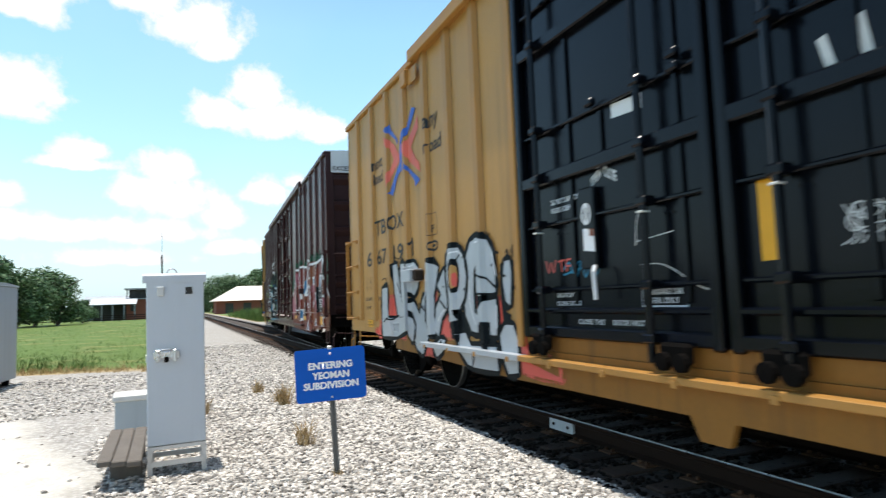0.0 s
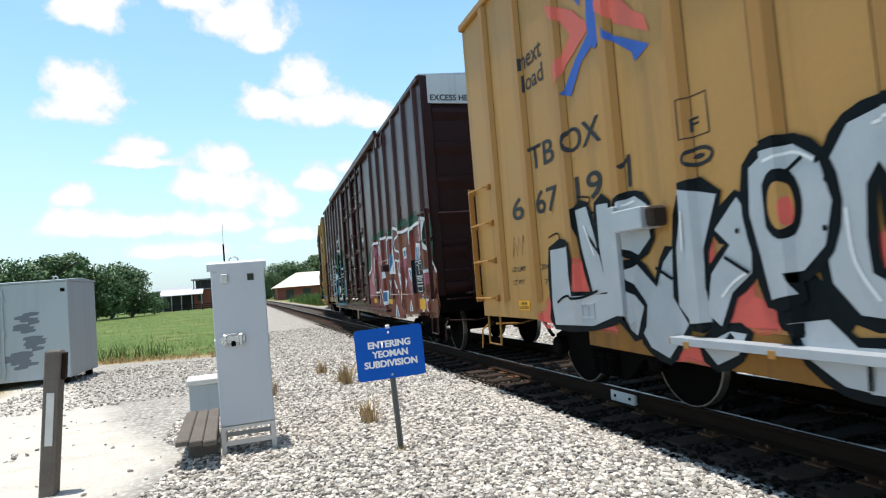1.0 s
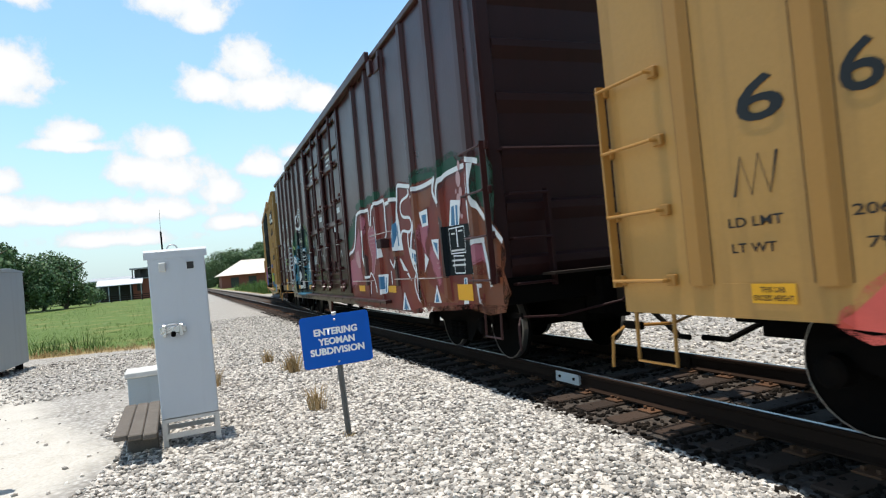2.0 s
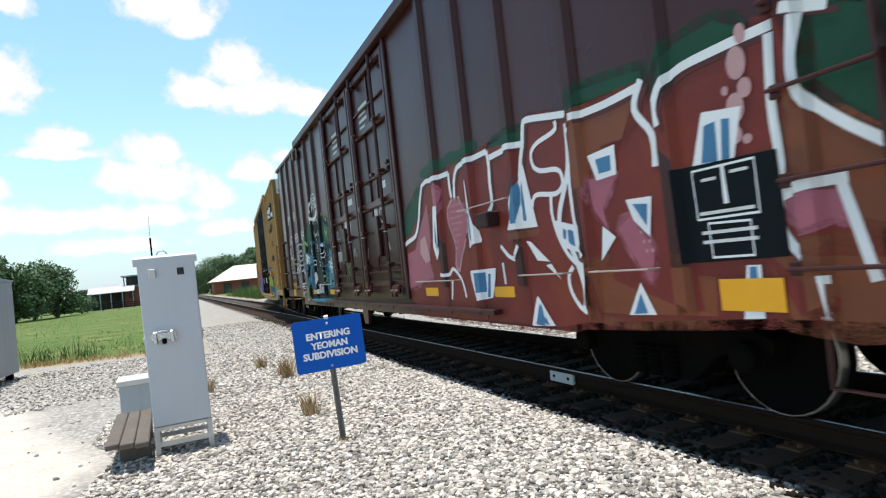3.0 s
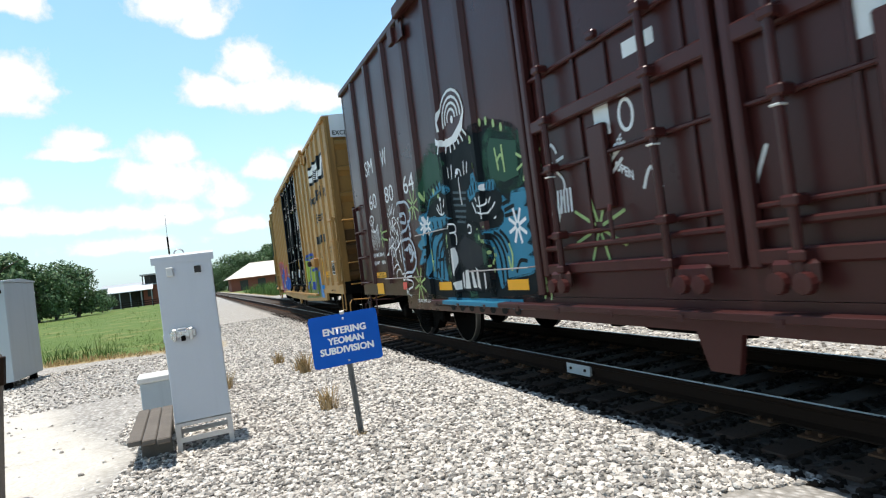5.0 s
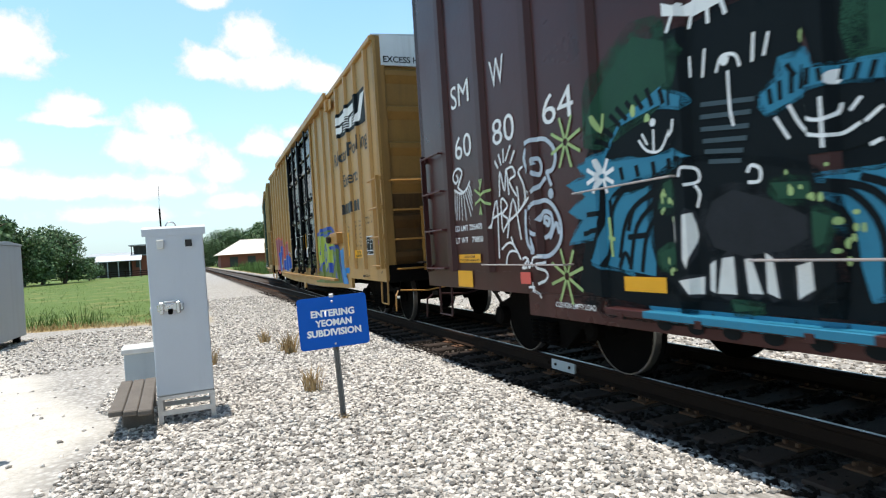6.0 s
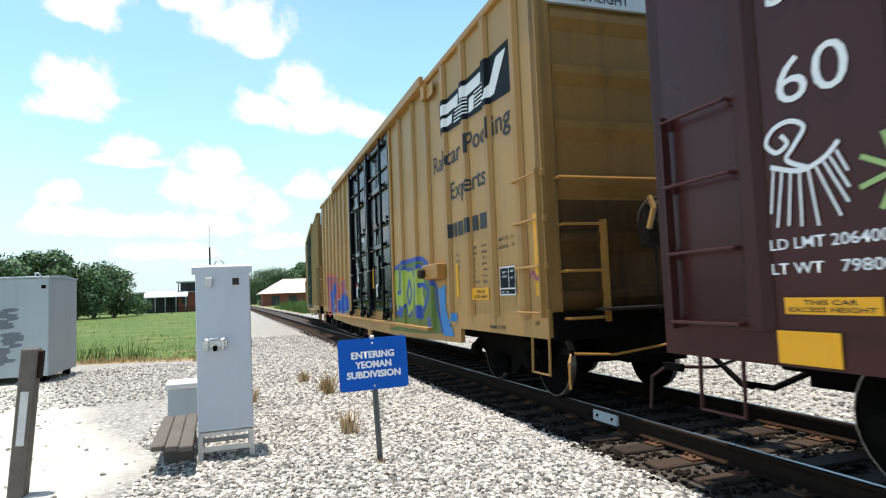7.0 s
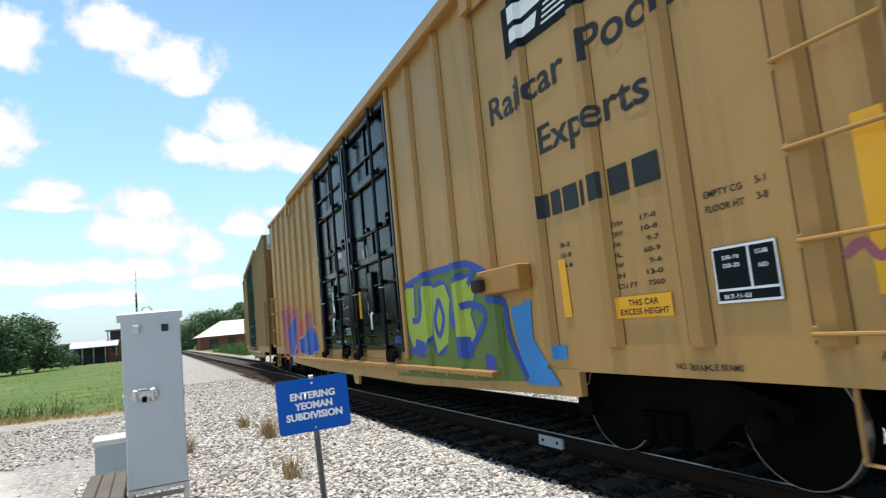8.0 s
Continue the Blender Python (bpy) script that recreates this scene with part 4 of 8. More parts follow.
def paint(car, name, faces, material, layer=0, label="", under=None):
    """Paint on the side, following ribs and panels: faces are outlines of (u, z). Each separate stroke or shape is a part of its own."""
    groups = []
    for f in faces:
        f = [tuple(q) for q in f]
        if groups and len(f) == 4 and len(groups[-1][-1]) == 4 and f[0] == groups[-1][-1][3] and f[1] == groups[-1][-1][2]: groups[-1].append(f)
        else: groups.append([f])
    first, bm = None, bmesh.new()
    for i, group in enumerate(groups):   # a hair apart, so that crossing strokes never share a plane
        for f in group: bm.faces.new([bm.verts.new(((i % 37) * 0.00003, HALF - u, z)) for u, z in f])
        if len(groups) <= 40 or i == len(groups) - 1:
            ob = lay(car, name, bm, material, layer, label, under)
            first, bm = first or ob, bmesh.new()
    bm.free()
    return first


def lay(car, name, bm, material, layer, label, under=None):
    bmesh.ops.remove_doubles(bm, verts=bm.verts, dist=1e-5)
    bmesh.ops.triangulate(bm, faces=bm.faces)
    us = [HALF - v.co.y for v in bm.verts]
    for k in car.cuts(min(us), max(us)):
        bmesh.ops.bisect_plane(bm, geom=[*bm.verts, *bm.edges, *bm.faces], plane_co=(0, HALF - k, 0), plane_no=(0, 1, 0), dist=1e-5)
    off = SIDE + 0.004 + 0.0016 * layer
    for v in bm.verts: v.co.x = -(off + (car.depth(HALF - v.co.y) if v.co.z > 0.86 else 0.003)) - v.co.x
    bmesh.ops.recalc_face_normals(bm, faces=bm.faces)
    return part(name, bm, material, under or car.root, label)


def curve(points, steps=5, closed=False):
    """A smooth line through the points."""
    p = [Vector(q).to_2d() for q in points]
    n, out = len(p), []
    for i in range(n if closed else n - 1):
        a, b, c, d = (p[(i + k) % n] if closed else p[min(max(i + k, 0), n - 1)] for k in (-1, 0, 1, 2))
        for s in range(steps):
            t = s / steps
            out.append(0.5 * (2 * b + (c - a) * t + (2 * a - 5 * b + 4 * c - d) * t * t + (3 * b - a - 3 * c + d) * t ** 3))
    if not closed: out.append(p[-1])
    return out


def ribbon(points, width, closed=False):
    """Quads of a stroke of even width along the line."""
    p = [Vector(q).to_2d() for q in points]
    n, quads, edge = len(p), [], []
    for i in range(n):
        a = p[i - 1] if closed or i else p[i]
        b = p[(i + 1) % n] if closed or i < n - 1 else p[i]
        d = (b - a).normalized() if (b - a).length else Vector((1, 0))
        edge.append((p[i] + Vector((-d.y, d.x)) * width / 2, p[i] - Vector((-d.y, d.x)) * width / 2))
    for i in range(n if closed else n - 1):
        (a, b), (c, d) = edge[i], edge[(i + 1) % n]
        quads.append([tuple(q) for q in (a, b, d, c)])
    return quads


def strokes(lines, width, closed=False, steps=4):
    return [q for l in lines for q in ribbon(curve(l, steps, closed), width, closed)]


def ellipse(u, z, ru, rz, n=18, a0=0.0):
    return [(u + ru * cos(a0 + 2 * pi * k / n), z + rz * sin(a0 + 2 * pi * k / n)) for k in range(n)]


def star(u, z, r, arms=8, w=0.05):
    return [f for k in range(arms) for f in ribbon([(u + 0.14 * r * cos(0.3 + 2 * pi * k / arms), z + 0.14 * r * sin(0.3 + 2 * pi * k / arms)), (u + r * cos(0.3 + 2 * pi * k / arms), z + r * sin(0.3 + 2 * pi * k / arms))], w)]


def letter(car, name, body, u0, u1, z0, z1, material, layer=1, bold=0.0, label="", under=None, slope=0.0):
    bm = text_mesh(body, u1 - u0, z1 - z0, bold)
    for v in bm.verts: v.co = Vector((0, HALF - ((u0 + u1) / 2 + v.co.x), (z0 + z1) / 2 + v.co.y + slope * v.co.x))
    return lay(car, name, bm, material, layer, label, under)


def wheelset():
    prof = [(-0.84, 0.02), (-0.84, 0.07), (-0.83, 0.08), (-0.80, 0.08), (-0.80, 0.42), (-0.79, 0.452), (-0.715, 0.457), (-0.705, 0.485), (-0.68, 0.485), (-0.68, 0.43),
            (-0.705, 0.40), (-0.72, 0.2), (-0.70, 0.11), (-0.66, 0.08), (-0.1, 0.075)]
    return lathe(prof + [(-a, r) for a, r in prof[::-1]], 28)


def build_truck(root, y):
    truck = new("truck")
    truck.parent, truck.matrix_basis = root, pose(0, y, 0)
    for s in (-1, 1):
        prof = [(-1.12, 0.50), (-1.12, 0.60), (-0.95, 0.66), (-0.45, 0.82), (0.45, 0.82), (0.95, 0.66), (1.12, 0.60), (1.12, 0.50), (0.80, 0.50), (0.62, 0.44),
                (0.36, 0.22), (-0.36, 0.22), (-0.62, 0.44), (-0.80, 0.50)]
        fr = prism(prof, s * 0.93, s * 1.08, "x")
        part("side_frame", fr, SHADE_GRIME, truck, "cast steel side frame")
        part("spring_nest", lathe_at([(0.24 + 0.022 * k, 0.085 if k % 2 else 0.06) for k in range(12)], s * 1.1, (-0.16, 0.0, 0.16)), SHADE_GRIME, truck, "coil springs")
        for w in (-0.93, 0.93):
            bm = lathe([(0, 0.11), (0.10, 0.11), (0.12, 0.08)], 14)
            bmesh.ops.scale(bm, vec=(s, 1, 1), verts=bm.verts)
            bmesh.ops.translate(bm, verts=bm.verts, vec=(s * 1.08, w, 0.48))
            part("axle_bearing", bm, SHADE_GRIME, truck)
    part("bolster", boxed((-1.05, 1.05, -0.2, 0.2, 0.52, 0.74), bevel=0.02), SHADE_GRIME, truck)
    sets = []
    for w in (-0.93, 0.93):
        ws = part("wheelset", wheelset(), SHADE_GRIME, truck, "black wheels on a steel axle", smooth=False)
        ws.matrix_basis = pose(0, w, 0.457)
        sets.append((ws, w))
        for s in (-1, 1):
            tr = part("tread", ring_band(s * 0.806, 0.445, 0.4595, 0.08), WHEEL_STEEL, truck, "bright worn wheel tread")
            tr.matrix_basis = pose(0, w, 0.457)
            sets.append((tr, w))
    return sets


def ring_band(x, r0, r1, w, seg=28):
    """A flat-faced ring about the x axis, w wide towards the middle of the car."""
    s = 1 if x > 0 else -1
    bm = bmesh.new()
    rows = [[bm.verts.new((a, r * cos(2 * pi * k / seg), r * sin(2 * pi * k / seg))) for k in range(seg)] for a, r in ((x, r0), (x, r1 - 0.006), (x - s * 0.008, r1), (x - s * w, r1))]
    for u, v in zip(rows, rows[1:]):
        for k in range(seg): bm.faces.new((u[k], u[(k + 1) % seg], v[(k + 1) % seg], v[k]))
    bmesh.ops.recalc_face_normals(bm, faces=bm.faces)
    return bm


def lathe_at(profile, x, ys):
    bm = bmesh.new()
    for y in ys:
        t = lathe(profile, 10, "z")
        bmesh.ops.translate(t, verts=t.verts, vec=(x, y, 0))
        me = bpy.data.meshes.new("t"); t.to_mesh(me); t.free(); bm.from_mesh(me); bpy.data.meshes.remove(me)
    return bm


def build_door(car, u0, u1, material, hand, deep):
    """A plug door: panel, frame bars, two lock rods with brackets, a handle."""
    z0, z1 = deep, 4.86
    y0, y1 = HALF - u1, HALF - u0
    door = part("plug_door", boxed((-SIDE + 0.04, -SIDE + 0.10, y0 + 0.02, y1 - 0.02, z0, z1), bevel=0.008), material, car.root, "steel plug door with locking rods")
    bars = [(z0, 0.10), (z0 + 0.22, 0.05), (2.44, 0.12), (3.76, 0.12), (4.74, 0.12)]
    for z, t in bars: part("frame_bar", boxed((-SIDE - 0.04, -SIDE + 0.037, y0 + 0.03, y1 - 0.03, z, z + t), bevel=0.014), material, door)
    for z in (1.42, 2.04, 2.94, 4.2): part("stiffener", boxed((-SIDE - 0.01, -SIDE + 0.037, y0 + 0.1, y1 - 0.1, z, z + 0.035), bevel=0.01), material, door)
    for k, z, h in ((0.34, 2.57, 1.18), (0.52, 2.57, 0.36), (0.5, 3.89, 0.84), (0.34, 1.3, 1.13), (0.86, 2.57, 1.18), (0.86, 1.3, 1.13)):
        y = y1 - (y1 - y0) * k
        part("panel_fold", boxed((-SIDE + 0.012, -SIDE + 0.037, y - 0.022, y + 0.022, z, z + h), bevel=0.008), material, door)
    for y in (y0 + 0.03, y1 - 0.12): part("frame_post", boxed((-SIDE - 0.05, -SIDE + 0.036, y, y + 0.09, z0 - 0.02, z1), bevel=0.016), material, door)
    for k, z in ((0.5, 3.0), (0.88, 2.96), (0.88, 3.06)):
        y = y1 - (y1 - y0) * k
        part("latch", boxed((-SIDE - 0.07, -SIDE + 0.0, y - 0.055, y + 0.055, z - 0.03, z + 0.035), bevel=0.014), material, door)
    for k in (0.18, 0.75):
        y = y1 - (y1 - y0) * k
        part("lock_rod", tubed([(-SIDE - 0.085, y, z0 - 0.12), (-SIDE - 0.085, y, z1 + 0.02)], r=0.03, seg=8), material, door)
        for z in (z0 + 0.05, 1.44, 2.06, 2.50, 2.97, 3.82, 4.7): part("rod_bracket", boxed((-SIDE - 0.125, -SIDE + 0.0, y - 0.055, y + 0.055, z - 0.035, z + 0.035), bevel=0.014), material, door)
        # pale collar paints the small highlight on the rod
        part("rod_collar", boxed((-SIDE - 0.13, -SIDE - 0.05, y - 0.03, y + 0.03, 1.97, 1.985), bevel=0.004), LID, door, "pale collar, rod glint put into its colour")
    for k in (0.16, 0.84):
        y = y1 - (y1 - y0) * k
        housing = part("roller_housing", boxed((-SIDE - 0.10, -SIDE - 0.045, y - 0.15, y + 0.15, z0 - 0.12, z0 + 0.03), bevel=0.025), SHADE_GRIME if material is BLACK else material, door, "door roller on the bottom track")
        for dy in (-0.085, 0.085):
            rb = lathe([(-0.15, 0.03), (-0.148, 0.062), (-0.10, 0.068)], 12)
            bmesh.ops.translate(rb, verts=rb.verts, vec=(-SIDE, y + dy, z0 - 0.10))
            part("roller", rb, SHADE_GRIME if material is BLACK else material, housing)
    y = y1 - (y1 - y0) * 0.44
    part("gear_box", boxed((-SIDE - 0.03, -SIDE + 0.036, y - 0.12, y + 0.1, 1.6, 2.3), bevel=0.012), material, door)
    part("door_handle", tubed([(-SIDE - 0.06, y - 0.14, 1.62), (-SIDE - 0.09, y - 0.16, 1.57), (-SIDE - 0.09, y - 0.17, 1.34)], r=0.018), PAINT_WHITE if material is BLACK else material, door, "crank handle")
    return door


def rungs(car, us, zs, end_side, material):
    """A ladder of grab irons standing off the side."""
    lad = new("side_ladder")
    lad.parent = car.root
    for z in zs:
        a, b = HALF - us[0], HALF - us[1]
        x = -SIDE - 0.10
        part("rung", tubed([(-SIDE - 0.03, a, z), (x, a, z), (x, b, z), (-SIDE - 0.03, b, z)], r=0.013), material, lad)
        for y in (a, b): part("rung_foot", boxed((-SIDE - 0.045, -SIDE - 0.001, y - 0.04, y + 0.04, z - 0.04, z + 0.04), bevel=0.006), material, lad)
    y = HALF - (us[0] if end_side < 0 else us[1])
    part("stile", boxed((-SIDE - 0.10, -SIDE - 0.03, y - 0.012, y + 0.012, zs[-1] - 0.05, zs[0] + 0.05)), material, lad)
    y = HALF - (us[0] + us[1]) / 2
    part("sill_step", tubed([(-SIDE + 0.03, y - 0.2, 0.86), (-SIDE + 0.02, y - 0.2, 0.46), (-SIDE + 0.02, y + 0.2, 0.46), (-SIDE + 0.03, y + 0.2, 0.86)], r=0.016), material, lad, "stirrup step")


def build_end(car, y, material, panel, brake=False):
    s = -1 if y < 0 else 1
    # lower half darker: shade between the cars put into its paint, with soot
    low = YELLOW_SHADE_SOOT if material is YELLOW_END else material
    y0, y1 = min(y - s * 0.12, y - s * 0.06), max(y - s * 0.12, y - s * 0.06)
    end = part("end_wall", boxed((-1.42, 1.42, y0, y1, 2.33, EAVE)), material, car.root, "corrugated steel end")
    part("lower_sheet", boxed((-1.42, 1.42, y0, y1, 0.9, 2.33)), low, end, "lower end sheet darkened for shade and soot")
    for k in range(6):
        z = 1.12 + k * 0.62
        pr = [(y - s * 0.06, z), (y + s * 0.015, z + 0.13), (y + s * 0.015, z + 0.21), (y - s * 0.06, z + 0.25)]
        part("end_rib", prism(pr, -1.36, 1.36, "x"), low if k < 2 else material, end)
    for x in (-1, 1): part("corner_post", boxed((min(x * 1.55, x * 1.36), max(x * 1.55, x * 1.36), min(y, y - s * 0.14), max(y, y - s * 0.14), 0.85, EAVE), bevel=0.012), material, end)
    if panel:
        part("height_panel", boxed((-1.42, 1.42, min(y + s * 0.002, y - s * 0.05), max(y + s * 0.002, y - s * 0.05), 4.52, EAVE + 0.02)), PANEL_WHITE, end, "white painted panel")
        if s < 0:
            for tx, body in ((-0.85, "EXCESS HEIGHT"), (0.75, "EXCESS HEIGHT")):
                tb = text_mesh(body, 1.05, 0.11, 0.02)
                bmesh.ops.rotate(tb, verts=tb.verts, matrix=Matrix.Rotation(pi / 2, 3, "X"))
                bmesh.ops.translate(tb, verts=tb.verts, vec=(tx, y - 0.006, 4.62))
                part("lettering", tb, PAINT_BLACK, end, "small black lettering")
    yo = y + s * 0.09
    bar = YELLOW_RIB if material is YELLOW_END else material
    part("hand_bar", tubed([(-1.4, y, 2.55), (-1.4, yo, 2.55), (1.4, yo, 2.55), (1.4, y, 2.55)], r=0.018), bar, end)
    lad = new("end_ladder")
    lad.parent = car.root
    for z in (2.05, 1.55, 1.05): part("rung", tubed([(-1.36, y, z), (-1.36, yo, z), (-0.86, yo, z), (-0.86, y, z)], r=0.016), bar, lad)
    part("stile", boxed((-0.88, -0.84, min(y, yo), max(y, yo), 1.0, 2.1)), bar, lad)
    part("end_sill", boxed((-1.5, 1.5, min(y - s * 0.1, y + s * 0.02), max(y - s * 0.1, y + s * 0.02), 0.82, 1.12), bevel=0.01), SHADE_GRIME, end, "near-black end sill, shade put into its colour")
    part("crossover_platform", boxed((-1.0, 1.0, min(y + s * 0.03, y + s * 0.3), max(y + s * 0.03, y + s * 0.3), 1.12, 1.15)), GRIME_RUST, end, "open grating walkway")
    if brake:
        wheel = bmesh.new()
        tube_in(wheel, [(0.27 * cos(a), 0, 0.27 * sin(a)) for a in [2 * pi * k / 20 for k in range(21)]], 0.016, 8)
        for k in range(5): tube_in(wheel, [(0, 0.03, 0), (0.27 * cos(k * 1.2566), 0, 0.27 * sin(k * 1.2566))], 0.011, 6)
        bmesh.ops.translate(wheel, verts=wheel.verts, vec=(-0.25, y + s * 0.2, 2.05))
        part("brake_wheel", wheel, GRIME_RUST, end, "hand brake wheel")
        part("brake_chain", tubed([(-0.25, y + s * 0.12, 1.82), (-0.24, y + s * 0.1, 1.4), (-0.2, y + s * 0.06, 1.0)], r=0.014, seg=6), GRIME_RUST, end, "hanging brake chain")
        part("brake_lever", tubed([(-0.36, y + s * 0.2, 2.34), (-0.34, y + s * 0.24, 2.2), (-0.4, y + s * 0.22, 1.98)], r=0.032), YELLOW_FADED, end, "pale yellow brake lever")
        part("brake_housing", boxed((-0.4, -0.08, min(y, y + s * 0.15), max(y, y + s * 0.15), 1.78, 2.3), bevel=0.04), GRIME_RUST, end)
    coup = part("coupler", boxed((-0.09, 0.09, min(y - s * 0.2, y + s * 0.72), max(y - s * 0.2, y + s * 0.72), 0.72, 0.95), (-0.2, 0.16, min(y + s * 0.62, y + s * 0.98), max(y + s * 0.62, y + s * 0.98), 0.66, 1.0), bevel=0.03), GRIME_RUST, car.root, "rusty knuckle coupler")
    part("striker", boxed((-0.3, 0.3, min(y - s * 0.3, y + s * 0.12), max(y - s * 0.3, y + s * 0.12), 0.6, 1.05), bevel=0.02), SHADE_GRIME, coup)
    part("uncoupling_lever", tubed([(-1.50, y + s * 0.3, 0.36), (-1.49, y + s * 0.28, 0.62), (-1.42, y + s * 0.2, 0.70), (-0.9, y + s * 0.2, 0.66), (-0.2, y + s * 0.35, 0.76), (-0.05, y + s * 0.6, 0.98)], r=0.014), bar, coup, "uncoupling lever")
    part("lever_bracket", boxed((-1.43, -1.39, min(y, y + s * 0.22), max(y, y + s * 0.22), 0.68, 0.74), bevel=0.006), SHADE_GRIME, coup)
    part("air_hose", tubed([(0.25, y + s * 0.1, 0.7), (0.3, y + s * 0.35, 0.5), (0.25, y + s * 0.7, 0.32), (0.15, y + s * 0.95, 0.34)], r=0.03), SHADE_GRIME, coup, "black rubber air hose")


def build_boxcar(label, paint_mat, rib_mat, door_mat, ribs, door, split, deep, panel=True, brake=False, plain=True, left_rungs=(0.0, 0.55), end_mat=None, sill_mat=None):
    root = tagged(new("boxcar"), label, "freight car", "cars of the passing freight train")
    car = Car(root, ribs, door)
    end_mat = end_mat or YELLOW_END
    d0, d1 = door
    for u0, u1 in ((0.0, d0), (d1, 2 * HALF)):
        sheet = part("side_sheet", boxed((-SIDE, -SIDE + 0.05, HALF - u1, HALF - u0, 0.86, EAVE - 0.04)), paint_mat, root, "painted ribbed steel side")
        for r in car.ribs:
            if u0 < r < u1:
                pr = [(-SIDE, HALF - r - 0.095), (-SIDE - 0.055, HALF - r - 0.055), (-SIDE - 0.055, HALF - r + 0.055), (-SIDE, HALF - r + 0.095)]
                part("side_rib", prism(pr, 1.05, EAVE - 0.10, "z"), rib_mat, sheet)
    for u0, u1 in ((0.0, 2.75), (16.15, 2 * HALF)):
        part("end_sill_plate", boxed((-SIDE - 0.003, -SIDE - 0.0005, HALF - u1, HALF - u0, 0.84, 1.06)), paint_mat, root)
    belly = 0.64 if plain is False else 0.53
    sill = [(HALF - 16.15, 0.858), (HALF - 16.15, 0.63), (HALF - 12.3, belly), (HALF - 6.6, belly), (HALF - 2.75, 0.63), (HALF - 2.75, 0.858)]
    part("side_sill", prism(sill, -SIDE - 0.003, -SIDE + 0.06, "x"), sill_mat or paint_mat, root, "deep side sill")
    part("sill_ledge", boxed((-SIDE - 0.12, -SIDE - 0.0035, HALF - 14.8, HALF - 4.1, 0.745, 0.80), bevel=0.006), rib_mat, root, "door track ledge")
    for k in range(14): part("ledge_clip", boxed((-SIDE - 0.128, -SIDE - 0.1205, HALF - 4.3 - 0.78 * k - 0.03, HALF - 4.3 - 0.78 * k + 0.03, 0.722, 0.775), bevel=0.002), rib_mat, root)
    part("door_threshold", boxed((-SIDE + 0.01, -SIDE + 0.10, HALF - d1, HALF - d0, 0.86, deep), bevel=0.0), sill_mat or paint_mat, root)
    part("far_side", boxed((SIDE - 0.05, SIDE, -HALF, HALF, 0.7, EAVE - 0.04)), paint_mat, root)
    part("top_chord", boxed((-SIDE - 0.06, -SIDE + 0.05, -HALF, HALF, EAVE - 0.10, EAVE), bevel=0.015), rib_mat, root, "steel top chord")
    part("door_header", boxed((-SIDE - 0.14, -SIDE - 0.061, HALF - 14.9, HALF - 4.0, EAVE - 0.12, EAVE + 0.05), bevel=0.012), rib_mat, root, "upper door track")
    roof = prism([(-SIDE - 0.02, EAVE), (-SIDE - 0.02, EAVE + 0.02), (0, EAVE + 0.10), (SIDE + 0.02, EAVE + 0.02), (SIDE + 0.02, EAVE)], -HALF, HALF, "y")
    part("roof", roof, GALV, root, "galvanised steel roof")
    part("floor", boxed((-1.48, 1.48, -HALF + 0.1, HALF - 0.1, 0.93, 1.05)), SHADE_GRIME, root)
    part("centre_sill", boxed((-0.33, 0.33, -HALF + 0.2, HALF - 0.2, 0.50, 0.92)), SHADE_GRIME, root)
    for y in (-4, -1.5, 1.5, 4): part("crossbearer", boxed((-1.45, 1.45, y - 0.06, y + 0.06, 0.6, 0.92)), SHADE_GRIME, root)
    part("brake_reservoir", lathe_y(0.6, 1.7, 0.2, -0.85, 0.66), SHADE_GRIME, root, "air brake reservoir")
    part("hanging_bracket", prism([(HALF - 8.97, belly + 0.03), (HALF - 9.38, belly + 0.03), (HALF - 9.31, 0.37), (HALF - 9.07, 0.37)], -SIDE + 0.0, -SIDE + 0.05, "x"), sill_mat or paint_mat, root)
    for u0, u1, h in ((d0, split, -1), (split, d1, 1)): build_door(car, u0, u1, door_mat, h, deep)
    for u in (d0 - 0.06, d1 + 0.06): part("door_post", boxed((-SIDE - 0.05, -SIDE - 0.001, HALF - u - 0.055, HALF - u + 0.055, 0.88, EAVE - 0.1), bevel=0.012), rib_mat, root)
    build_end(car, HALF, end_mat, panel)
    build_end(car, -HALF, end_mat, panel, brake)
    rungs(car, left_rungs, (2.58, 2.09, 1.59, 1.09), -1, rib_mat)
    rungs(car, (18.35, 18.93), (2.60, 2.11, 1.61, 1.12), 1, rib_mat)
    for u, z in ((3.75, 4.62), (15.0, 4.62)):   # tackle-block brackets under the eaves
        b = part("jacking_bracket", boxed((-SIDE - 0.13, -SIDE - 0.056, HALF - u - 0.1, HALF - u + 0.1, z, z + 0.24), bevel=0.01), rib_mat, root, "roping bracket")
        part("bracket_plate", boxed((-SIDE - 0.075, -SIDE - 0.056, HALF - u - 0.42, HALF - u - 0.1, z - 0.02, z + 0.2), bevel=0.006), rib_mat, b)
    # thin dark lines paint the rib edges' shade over the seams
    seams = [[(r + a, 1.06), (r + b, 1.06), (r + b, EAVE - 0.12), (r + a, EAVE - 0.12)] for r in car.ribs for a, b in ((0.104, 0.112), (-0.110, -0.104)) if not d0 - 0.1 < r + a < d1 + 0.1]
    paint(car, "weld_seam", seams, GRIME_RUST, 0, "dark seams beside the ribs, with painted rib shade")
    # amber edge reflectors
    for u0, u1 in ((4.24, 4.7), (6.3, 6.76), (12.57, 13.03), (14.67, 15.12)):
        if not plain: paint(car, "reflector", [[(u0, 0.93), (u1, 0.93), (u1, 1.045), (u0, 1.045)]], AMBER, 6, "amber reflective strip")
    wheels = build_truck(root, 7.15) + build_truck(root, -7.15)
    return car, wheels


